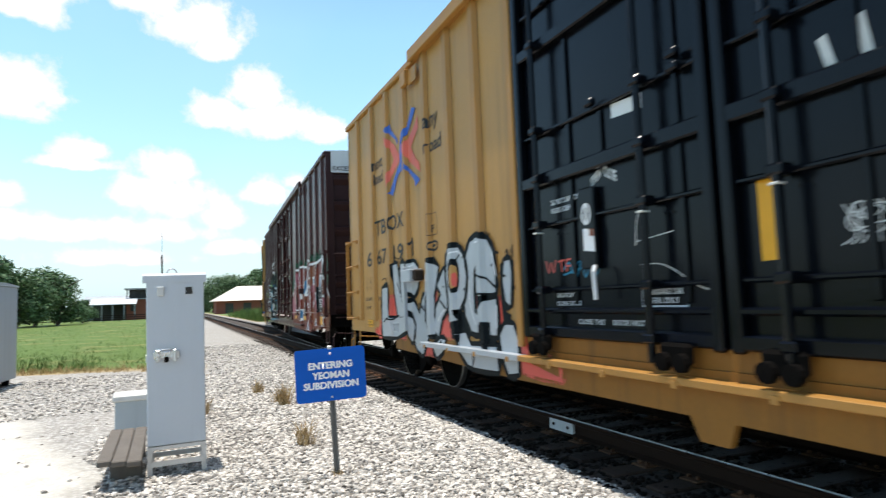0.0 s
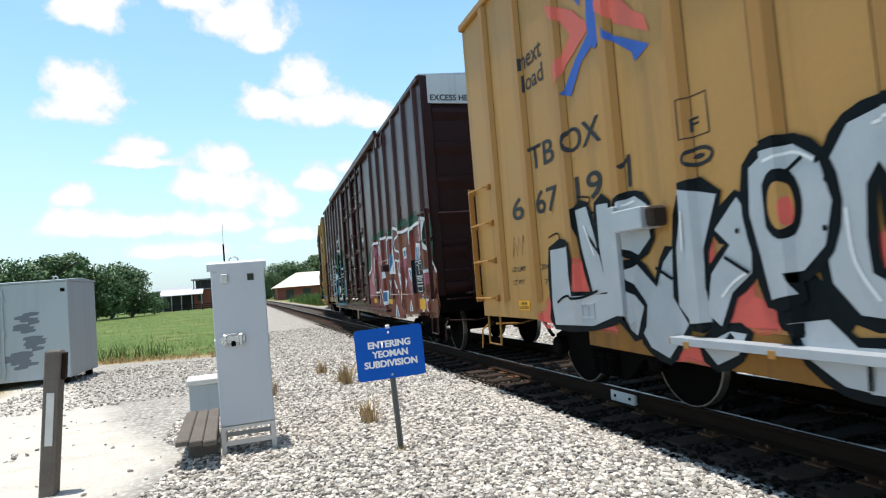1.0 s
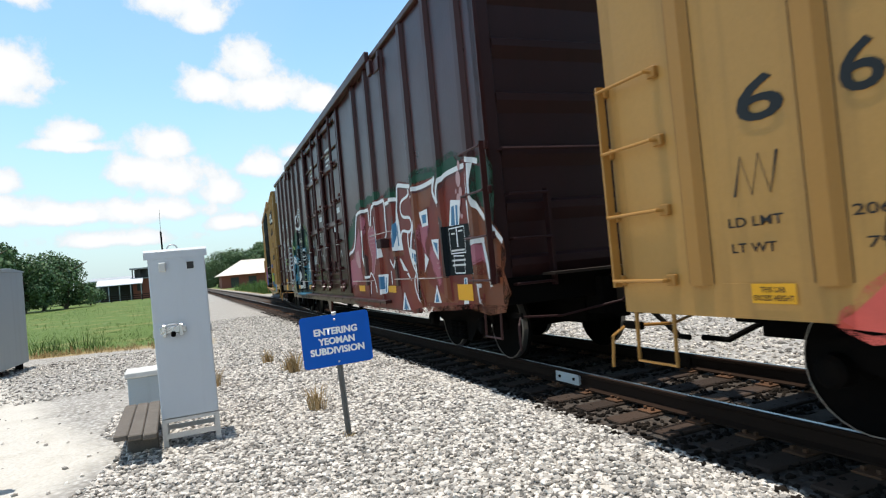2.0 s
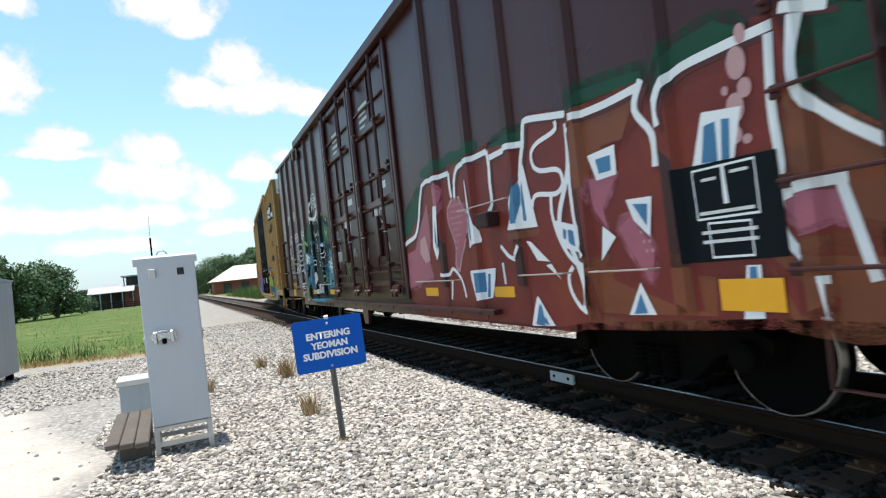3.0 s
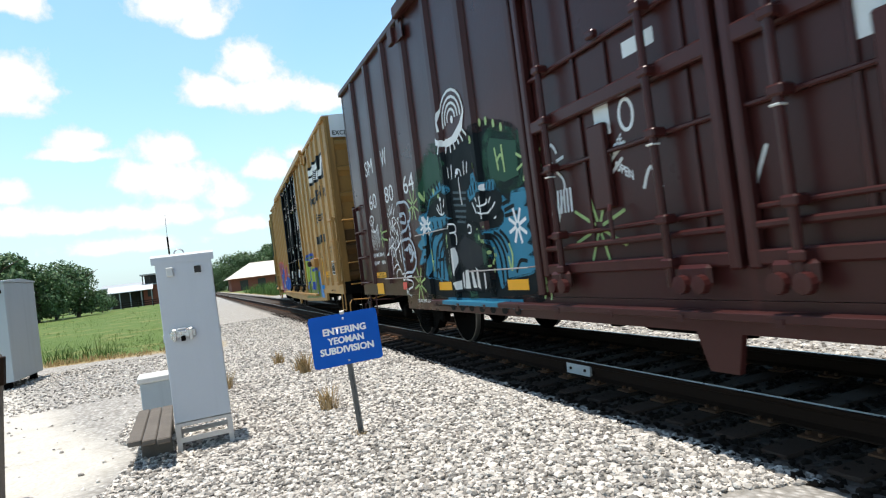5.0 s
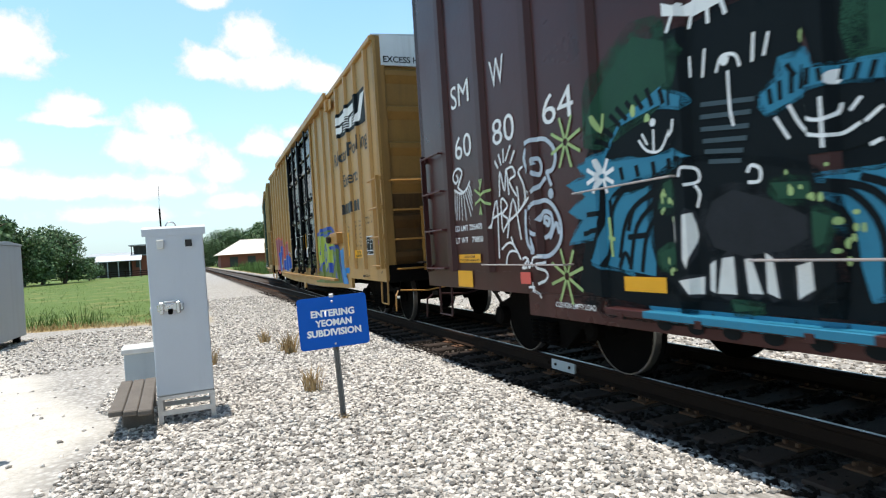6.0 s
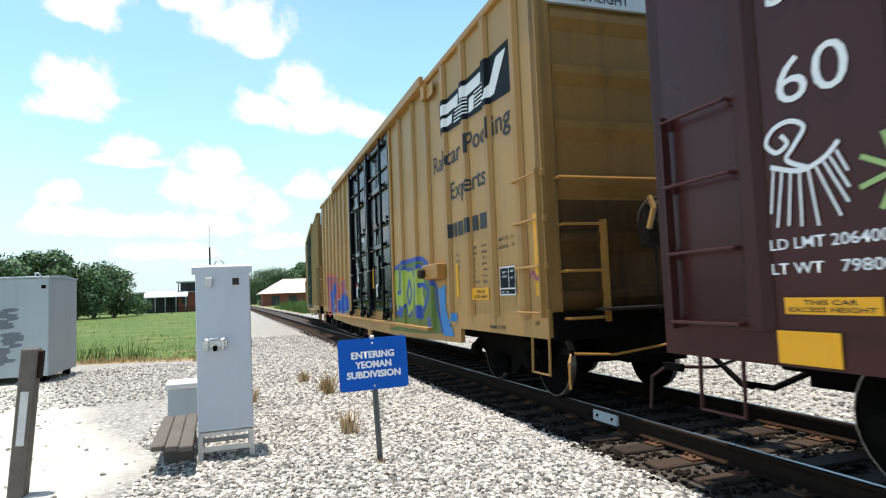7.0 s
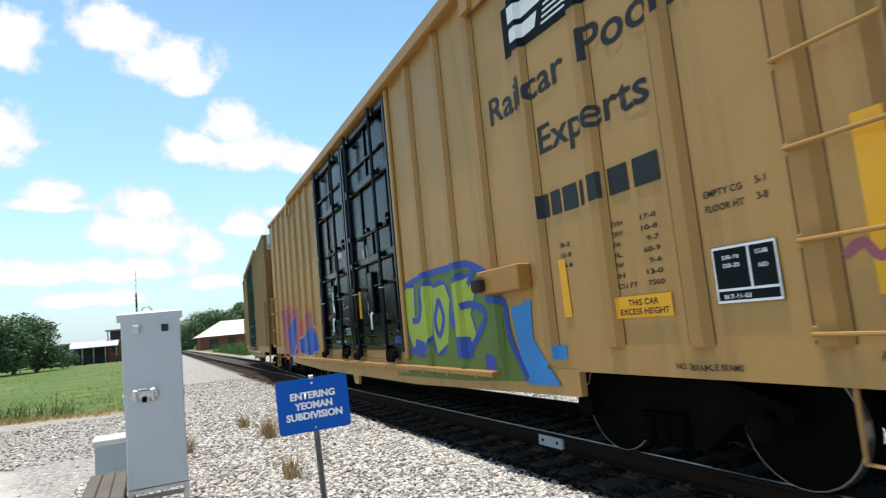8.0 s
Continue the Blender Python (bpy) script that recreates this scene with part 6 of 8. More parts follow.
MANE_FOLDS = [[(4.05, 1.78), (4.02, 1.46), (3.89, 1.19)], [(4.12, 1.66), (4.12, 1.36), (4.02, 1.12)], [(3.80, 1.56), (4.03, 1.56)], [(3.74, 1.40), (4.02, 1.43)], [(4.19, 1.11), (4.27, 1.23), (4.33, 1.11)], [(4.30, 1.73), (4.16, 1.60), (4.10, 1.45)], [(4.63, 1.66), (4.41, 1.58), (4.32, 1.40)], [(4.67, 1.77), (4.50, 1.73), (4.35, 1.72)]]
MANE_DARKS_RIGHT = [[(5.86, 2.16), (5.83, 2.24)],
    [(6.03, 2.10), (6.02, 2.15)],
    [(6.20, 2.02), (6.28, 2.07)],
    [(6.33, 1.95), (6.44, 2.00)],
    [(6.40, 1.87), (6.59, 1.90)],
    [(6.43, 1.80), (6.66, 1.83)],
    [(6.43, 1.74), (6.71, 1.75)],
    [(5.85, 1.57), (6.06, 1.51), (6.20, 1.31), (6.21, 0.99)],
    [(5.96, 1.58), (6.17, 1.51), (6.31, 1.31), (6.31, 1.04)],
    [(6.11, 1.59), (6.28, 1.51), (6.39, 1.34)],
    [(6.26, 1.60), (6.38, 1.52), (6.46, 1.43)],
    [(5.89, 1.51), (6.04, 1.37), (6.07, 1.02)],
    [(6.53, 1.12), (6.64, 1.24), (6.79, 1.23)]]
LOGO_REDS = [[(2.58, 4.07), (2.94, 3.93), (3.26, 3.64), (2.74, 3.42), (2.60, 3.29), (2.58, 3.48), (2.90, 3.70)],
    [(3.56, 3.72), (4.03, 3.40), (4.08, 3.24), (3.61, 3.51)]]
LOGO_BLUES = [[(3.29, 3.63), (3.38, 3.50), (3.06, 3.36), (2.82, 3.10), (2.66, 3.17), (2.94, 3.41)],
    [(3.50, 3.52), (3.59, 3.41), (4.07, 3.14), (3.87, 3.07), (3.84, 3.16), (3.50, 3.42)]]
RED_FIELD = [[(11.56, 1.65), (12.89, 2.49), (13.66, 2.49), (13.95, 2.53), (14.81, 2.55), (15.46, 2.49), (15.69, 2.65), (16.39, 2.49), (16.54, 2.53), (17.28, 2.53), (17.38, 2.16), (17.65, 2.47), (18.01, 2.49), (18.42, 2.50), (18.48, 2.16), (18.51, 1.91), (18.78, 1.65), (18.80, 1.43), (18.81, 1.10), (18.78, 0.87), (16.29, 0.72), (15.9, 0.66), (14.2, 0.66), (12.3, 0.68), (11.9, 0.9), (11.95, 1.2)]]
GREEN_FIELDS = [[(17.46, 2.35), (17.54, 2.60), (17.64, 2.65), (17.97, 2.67), (18.15, 2.55), (17.98, 2.52), (17.70, 2.49)],
    [(16.47, 2.56), (16.53, 2.67), (17.29, 2.59), (17.30, 2.52)],
    [(14.84, 2.56), (15.23, 2.59), (15.58, 2.57), (15.55, 2.46)],
    [(18.60, 2.45), (18.74, 2.45), (18.95, 2.35), (18.88, 1.80), (18.70, 1.97), (18.58, 2.10)],
    [(11.77, 1.79), (12.06, 2.13), (12.75, 2.46), (12.55, 2.07), (12.18, 1.83)]]
NOTICE_BOARD = [[(17.52, 1.82), (18.30, 1.80), (18.31, 1.19), (17.54, 1.18)]]
BOARD_FRAMES = [[(17.67, 1.78), (18.15, 1.78), (18.15, 1.46), (17.68, 1.46)],
    [(17.76, 1.43), (18.08, 1.42), (18.08, 1.21), (17.77, 1.21)],
    [(17.91, 1.78), (17.92, 1.78), (17.93, 1.54), (17.91, 1.54)]]
OLIVE_FIELD = [[(11.77, 1.33), (12.01, 1.88), (12.93, 2.01), (13.87, 1.98), (14.61, 1.88), (14.71, 1.55), (15.04, 1.47), (15.14, 1.09), (15.33, 0.72), (13.96, 0.66), (11.55, 0.62)]]
LIME_LETTERS = [[(12.12, 1.88), (12.52, 1.87), (12.47, 1.46), (12.69, 1.45), (12.95, 1.86), (13.20, 1.82), (13.05, 1.20), (12.74, 0.95), (12.34, 1.01), (12.18, 1.24)],
    [(13.20, 1.80), (13.56, 1.82), (13.68, 1.63), (13.53, 1.10), (13.18, 0.96), (13.09, 1.20)],
    [(13.82, 1.79), (14.24, 1.84), (14.38, 1.66), (14.22, 1.42), (14.32, 1.18), (14.15, 1.05), (13.81, 1.06)],
    [(11.77, 1.16), (12.08, 1.42), (12.11, 0.95), (11.80, 0.84)]]
BLUE_OUTLINES = [[(12.01, 1.89), (12.93, 1.99), (13.87, 2.00), (14.27, 1.98), (14.68, 1.83)],
    [(12.69, 1.84), (12.66, 1.45), (12.37, 1.41)],
    [(13.34, 1.65), (13.18, 1.38), (13.29, 1.19), (13.46, 1.41), (13.34, 1.65)],
    [(13.85, 1.92), (13.81, 1.53), (13.70, 1.27)],
    [(14.22, 1.75), (14.39, 1.90)],
    [(14.02, 1.52), (14.30, 1.52), (14.58, 1.37), (14.03, 0.93)],
    [(14.62, 1.56), (15.01, 1.50), (15.05, 1.16), (15.33, 0.74)],
    [(12.03, 0.95), (12.41, 1.01)]]
COBALT_PATCHES = [[(13.81, 1.18), (14.17, 1.16), (14.22, 0.93), (13.83, 0.93)],
    [(11.28, 0.89), (11.57, 1.33), (11.83, 1.22), (11.69, 0.84)],
    [(14.49, 0.98), (14.73, 0.94), (14.73, 0.75), (14.48, 0.72)],
    [(12.45, 1.16), (12.84, 1.10), (12.74, 0.96), (12.37, 0.96)]]
SKY_PATCHES = [[(15.13, 1.44), (15.52, 1.47), (15.49, 1.12), (15.73, 0.86), (15.88, 0.71), (15.35, 0.69), (15.24, 0.90)],
    [(15.36, 1.48), (15.52, 1.49), (15.50, 1.38), (15.36, 1.37)],
    [(15.86, 1.06), (16.02, 1.06), (16.01, 0.94), (15.86, 0.94)]]
ROSE_MARKS = [[(1.62, 2.12), (2.87, 2.13), (2.67, 0.86), (1.44, 0.85)],
    [(3.40, 2.05), (4.20, 2.05), (4.43, 1.34), (3.48, 0.82)],
    [(4.83, 1.79), (5.54, 1.92), (6.02, 1.48), (5.06, 1.15)]]
BLUE_MARKS = [[(2.65, 1.57), (3.60, 1.84), (3.50, 0.87), (2.65, 0.81)],
    [(4.90, 1.33), (5.88, 1.66), (6.24, 0.98), (4.95, 0.84)],
    [(3.83, 1.06), (4.67, 1.34), (4.72, 0.83)]]
TAG_LINES = [[(2.21, 2.27), (2.27, 2.18)],
    [(2.30, 2.33), (2.35, 2.20)],
    [(2.41, 2.37), (2.40, 2.22)],
    [(2.57, 2.38), (2.44, 2.23)],
    [(2.65, 2.31), (2.54, 2.19)],
    [(2.27, 1.87), (2.31, 2.14), (2.39, 1.92), (2.45, 2.15), (2.48, 1.87)],
    [(2.45, 2.14), (2.58, 2.15), (2.63, 2.06), (2.50, 2.01), (2.64, 1.84)],
    [(2.79, 2.12), (2.70, 2.08), (2.79, 1.93), (2.79, 1.77), (2.60, 1.65)]]
TAG_LINES += [[(2.03, 1.54), (2.20, 1.84), (2.18, 1.20)],
    [(2.09, 1.65), (2.31, 1.70)],
    [(2.29, 1.51), (2.30, 1.84), (2.43, 1.76), (2.31, 1.68), (2.43, 1.61), (2.30, 1.49)],
    [(2.39, 1.42), (2.56, 1.82), (2.68, 1.39)],
    [(2.43, 1.59), (2.68, 1.69), (2.95, 1.86)],
    [(2.65, 1.94), (2.67, 1.83), (2.66, 1.69)],
    [(2.25, 1.30), (2.38, 1.36), (2.50, 1.35), (2.65, 1.19)],
    [(2.47, 1.43), (2.52, 1.33)],
    [(2.33, 1.13), (2.37, 1.23), (2.46, 1.28), (2.57, 1.27)]]
TAG_LINES += [[(2.68, 1.19), (2.74, 1.21), (2.77, 1.18), (2.67, 1.10), (2.76, 1.11)],
    [(2.79, 1.20), (2.80, 1.10), (2.84, 1.16)],
    [(2.88, 1.22), (2.88, 1.07)],
    [(3.08, 1.22), (2.97, 1.20), (2.95, 1.12)],
    [(3.12, 1.16), (3.01, 1.13), (3.14, 1.04), (3.04, 0.95)],
    [(2.77, 0.91), (2.93, 0.90), (3.00, 0.81)],
    [(2.93, 0.97), (2.99, 0.82)]]
SWIRL_TOP = [[(2.95, 2.05), (2.85, 2.11), (2.83, 2.23), (2.93, 2.32), (3.09, 2.34), (3.24, 2.31), (3.36, 2.21), (3.38, 2.11), (3.32, 2.02), (3.21, 2.01)],
    [(3.02, 2.04), (3.10, 2.00), (3.14, 2.07), (3.10, 2.15), (3.04, 2.15), (3.05, 2.10)],
    [(3.22, 2.02), (3.25, 1.95), (3.29, 1.87)],
    [(3.20, 1.96), (3.00, 1.84)]]
SWIRL_DROP = (3.27, 1.8)
SWIRL_LOW = [[(2.98, 1.71), (2.90, 1.67), (2.88, 1.55), (2.94, 1.46), (3.04, 1.43)],
    [(2.98, 1.72), (3.16, 1.75), (3.30, 1.68), (3.39, 1.55), (3.40, 1.40), (3.32, 1.29), (3.17, 1.22), (3.04, 1.22)],
    [(2.80, 1.69), (2.78, 1.52), (2.81, 1.33), (2.98, 1.26), (2.94, 1.39), (2.87, 1.40)],
    [(3.06, 1.56), (3.13, 1.64), (3.24, 1.62), (3.27, 1.53), (3.22, 1.43), (3.12, 1.39)],
    [(3.13, 1.52), (3.15, 1.59), (3.22, 1.56), (3.19, 1.51), (3.15, 1.54)],
    [(3.21, 1.38), (3.33, 1.52), (3.37, 1.42)]]
BIRD_MARK = [[(1.18, 2.25), (1.22, 2.19), (1.14, 2.15), (1.07, 2.22), (1.13, 2.30), (1.25, 2.32), (1.34, 2.26), (1.26, 2.16), (1.21, 2.09), (1.34, 2.02)],
    [(1.09, 2.07), (1.29, 2.01), (1.45, 2.05), (1.55, 2.13)]]
BIRD_RAYS = [[(1.11, 2.05), (1.07, 1.78)],
    [(1.17, 2.03), (1.11, 1.69)],
    [(1.23, 2.01), (1.19, 1.69)],
    [(1.29, 2.00), (1.28, 1.68)],
    [(1.35, 2.00), (1.39, 1.67)],
    [(1.40, 2.01), (1.53, 1.71)],
    [(1.45, 2.03), (1.58, 1.78)],
    [(1.49, 2.05), (1.59, 1.86)],
    [(1.53, 2.08), (1.59, 1.95)]]
MURAL_DARK = [[(4.06, 2.08), (3.84, 1.62), (3.62, 0.91), (4.65, 0.81), (6.31, 0.86), (6.86, 0.89), (7.02, 1.01), (7.07, 1.61), (7.08, 1.89), (6.89, 2.05), (6.90, 2.40), (6.75, 2.57), (6.25, 2.74), (5.84, 2.75), (5.03, 2.74), (4.67, 2.74), (4.37, 2.50)]]
MURAL_GREEN = [[(6.29, 2.63), (6.85, 2.47), (6.83, 2.12), (6.50, 2.10), (6.19, 2.22), (6.19, 2.51)],
    [(4.05, 2.57), (4.49, 2.85), (4.81, 2.71), (4.84, 2.44), (4.26, 2.25), (3.91, 2.20)]]
LASHES = [[(5.00, 2.90), (4.90, 2.73)],
    [(5.11, 2.89), (5.05, 2.71)],
    [(5.21, 2.88), (5.21, 2.69)],
    [(5.30, 2.87), (5.35, 2.70)],
    [(5.40, 2.88), (5.49, 2.74)],
    [(5.50, 2.90), (5.61, 2.75)],
    [(5.58, 2.93), (5.72, 2.80)]]


def spray(car, name, faces, material, layer, label="", outline=None, width=0.05):
    """A group of sprayed shapes as one part, with an outline under it where given."""
    p = paint(car, name, faces, material, layer, label)
    if outline is not None:
        paint(car, name + "_outline", strokes(faces, width, True, 2), outline, layer - 1, "sprayed outline", p)
    return p


def paint_car_a(car):
    spray(car, "coral_graffiti", CORAL_LEFT + CORAL_RIGHT, CORAL, 1, "coral sprayed patches", MIST[CORAL], 0.05)
    spray(car, "black_graffiti", BLACK_FILL, NIGHT, 2, "black sprayed shadow between the letters")
    for shapes, layer, width in ((SILVER_LOW, 4, 0.11), (SILVER_N, 6, 0.11), (SILVER_W, 8, 0.10), (SILVER_G, 10, 0.13), (SILVER_P, 12, 0.13)):
        spray(car, "silver_graffiti", shapes, SILVER, layer, "silver sprayed letters with black outlines", NIGHT, width)
    paint(car, "graffiti_counter", [ellipse(5.20, 1.68, 0.13, 0.22)], NIGHT, 13, "black inside a letter")
    paint(car, "graffiti_counter", [ellipse(5.20, 1.67, 0.075, 0.15)], YELLOW, 14, "bare patch inside a letter")
    paint(car, "graffiti_counter", [ellipse(5.23, 1.63, 0.035, 0.09)], CORAL, 15, "coral inside a letter")
    paint(car, "graffiti_line", strokes(GRAFFITI_LINES, 0.026), NIGHT, 14, "thin black sprayed lines")
    paint(car, "graffiti_dot", [ellipse(u, z, 0.018, 0.02, 8) for u, z in ((5.45, 1.9), (5.5, 1.78), (5.46, 1.5), (6.2, 1.75), (6.28, 1.5), (4.62, 1.4), (4.8, 1.55), (3.9, 1.22), (5.98, 2.14), (6.04, 2.13), (6.11, 2.12), (6.17, 2.1))], NIGHT, 14, "black sprayed dots")
    paint(car, "graffiti_highlight", strokes([[(5.12, 1.96), (5.3, 1.98), (5.44, 1.9)], [(5.8, 2.02), (5.98, 2.04)], [(6.22, 1.88), (6.3, 1.62)], [(3.55, 1.9), (3.7, 1.92)], [(2.86, 1.8), (3.0, 1.5)], [(5.6, 1.6), (5.62, 1.3), (5.74, 1.08)], [(4.6, 1.1), (4.72, 1.2), (4.84, 1.26)], [(6.28, 1.3), (6.27, 1.05)], [(4.32, 1.75), (4.3, 1.45)]], 0.02), PAINT_WHITE, 14, "white sprayed highlights")
    paint(car, "red_line", strokes([[(3.4, 1.6), (3.6, 1.74), (3.78, 1.86)]], 0.02), CORAL, 14, "thin red sprayed line")
    paint(car, "graffiti_tag", strokes([[(6.62, 1.85), (6.7, 1.95), (6.66, 1.8)], [(6.72, 1.72), (6.78, 1.8), (6.77, 1.66)], [(6.6, 1.5), (6.7, 1.46)], [(2.1, 1.75), (2.3, 1.78), (2.35, 1.7)], [(2.75, 2.1), (3.0, 2.05), (2.9, 1.95), (3.05, 1.9)]], 0.018), NIGHT, 6, "small black tag")
    spray(car, "red_emblem", LOGO_REDS, LOGO_RED, 2, "faded red emblem arms")
    spray(car, "red_emblem", [[(6.62 - u, 7.40 - z) for u, z in f] for f in LOGO_REDS], LOGO_RED, 3, "faded red emblem arms")
    spray(car, "blue_emblem", LOGO_BLUES, LOGO_BLUE, 4, "faded blue emblem arms")
    spray(car, "blue_emblem", [[(6.62 - u, 7.40 - z) for u, z in f] for f in LOGO_BLUES], LOGO_BLUE, 5, "faded blue emblem arms")
    paint(car, "blue_emblem", [ellipse(3.31, 3.70, 0.10, 0.30)], LOGO_BLUE, 6, "faded blue emblem centre")
    for body, u0, u1, z0, z1 in (("next", 1.78, 2.28, 3.72, 3.90), ("load", 1.80, 2.28, 3.46, 3.66), ("any", 4.34, 4.76, 3.72, 3.95), ("road", 4.34, 4.86, 3.44, 3.64)):
        letter(car, "slogan", body, u0, u1, z0, z1, PAINT_BLACK, 2, 0.006, "black painted slogan")
    for body, u0, u1, z0, z1 in (("TB", 1.80, 2.37, 2.55, 2.81), ("OX", 2.60, 3.27, 2.55, 2.80), ("6", 1.21, 1.54, 2.03, 2.30), ("67", 1.86, 2.37, 2.03, 2.30), ("19", 2.74, 3.23, 2.03, 2.30)):
        letter(car, "car_mark", body, u0, u1, z0, z1, PAINT_BLACK, 2, 0.012, "black painted car mark")
    paint(car, "car_mark", ribbon([(3.545, 2.235), (3.66, 2.31)], 0.04) + [[(3.615, 2.05), (3.665, 2.05), (3.68, 2.33), (3.63, 2.33)]], PAINT_BLACK, 2, "black painted car mark")
    letter(car, "weight_text", "LD LMT", 1.07, 1.46, 1.41, 1.47, PAINT_BLACK, 2, 0.01, "small black stencil")
    letter(car, "weight_text", "LT WT", 1.08, 1.40, 1.25, 1.31, PAINT_BLACK, 2, 0.01, "small black stencil")
    letter(car, "weight_text", "206200", 1.86, 2.27, 1.41, 1.47, PAINT_BLACK, 2, 0.01, "small black stencil")
    letter(car, "weight_text", "79800", 1.92, 2.27, 1.24, 1.30, PAINT_BLACK, 2, 0.01, "small black stencil")
    paint(car, "plate_mark", ribbon([(4.36, 2.28), (4.62, 2.28), (4.62, 2.58), (4.36, 2.58)], 0.014, True), PAINT_BLACK, 2, "stencilled frame")
    letter(car, "plate_text", "F", 4.44, 4.53, 2.32, 2.42, PAINT_BLACK, 2, 0.02)
    paint(car, "oval_mark", ribbon(ellipse(4.5, 2.13, 0.13, 0.06), 0.03, True) + [ellipse(4.5, 2.13, 0.06, 0.02)], PAINT_BLACK, 2, "black oval stencil")
    height_notice(car, 1.20, 1.50, 0.94, 1.06, 1)
    marks = [(1.3, 1.72, 0.16, 0.24)]
    paint(car, "graffiti_tag", [f for u, z, a, b in marks for f in ribbon([(u - a, z - b / 2), (u - a * .6, z + b / 2), (u - a * .2, z - b / 2), (u + a * .2, z + b / 2), (u + a * .6, z - b / 2), (u + a, z + b / 2)], 0.02)], PAINT_BLACK, 2, "small black tag")
    d = HALF
    # equipment on the side
    part("retainer_box", boxed((-SIDE - 0.20, -SIDE - 0.002, d - 4.0, d - 3.6, 1.66, 1.84), bevel=0.01), SILVER, car.root, "painted-over box bracket")
    part("painted_ledge", boxed((-SIDE - 0.123, -SIDE - 0.006, d - 6.85, d - 4.12, 0.743, 0.803), bevel=0.004), SILVER, car.root, "ledge sprayed silver")
    part("retainer_valve", boxed((-SIDE - 0.16, -SIDE - 0.01, d - 4.1, d - 4.002, 1.67, 1.83), bevel=0.02), GRIME_RUST, car.root, "rusty valve")
    part("tall_step_box", boxed((-SIDE - 0.12, -SIDE - 0.002, d - 3.52, d - 3.42, 0.94, 1.9), bevel=0.008), SILVER, car.root)
    part("hinge_plate", boxed((-SIDE - 0.05, -SIDE - 0.002, d - 2.62, d - 2.52, 1.36, 1.52), bevel=0.006), SILVER, car.root)
    part("card_holder", ring_box(car, 2.68, 2.92, 0.89, 1.04), SILVER, car.root, "routing card holder")
    part("side_rod", tubed([(-SIDE - 0.1, d - 4.15, 0.76), (-SIDE - 0.1, d - 6.9, 0.76)], r=0.016), SILVER, car.root)
    black_door_marks(car, True)


def grab_rod(car, u0, u1, z, material):
    a, b, x = HALF - u0, HALF - u1, -SIDE - 0.11
    part("grab_rod", tubed([(-SIDE, a, z), (x, a, z), (x, b, z), (-SIDE, b, z)], r=0.008), material, car.root, "thin horizontal grab rod")


def ring_box(car, u0, u1, z0, z1, t=0.02):
    b = [(u0, u1, z0, z0 + t), (u0, u1, z1 - t, z1), (u0, u0 + t, z0 + t, z1 - t), (u1 - t, u1, z0 + t, z1 - t), ((u0 + u1) / 2 - t / 2, (u0 + u1) / 2 + t / 2, z0 + t, z1 - t)]
    return boxed(*[(-SIDE - 0.03, -SIDE - 0.002, HALF - q, HALF - p, r, s) for p, q, r, s in b])


def height_notice(car, u0, u1, z0, z1, layer):
    n = paint(car, "height_notice", [[(u0, z0), (u1, z0), (u1, z1), (u0, z1)]], AMBER, 7, "yellow notice plate")
    h = z1 - z0
    letter(car, "notice_text", "THIS CAR", u0 + 0.22 * (u1 - u0), u1 - 0.22 * (u1 - u0), z0 + h * 0.56, z0 + h * 0.84, PAINT_BLACK, 8, 0.02, "black lettering", n)
    letter(car, "notice_text", "EXCESS HEIGHT", u0 + 0.05 * (u1 - u0), u1 - 0.05 * (u1 - u0), z0 + h * 0.14, z0 + h * 0.42, PAINT_BLACK, 8, 0.02, "black lettering", n)


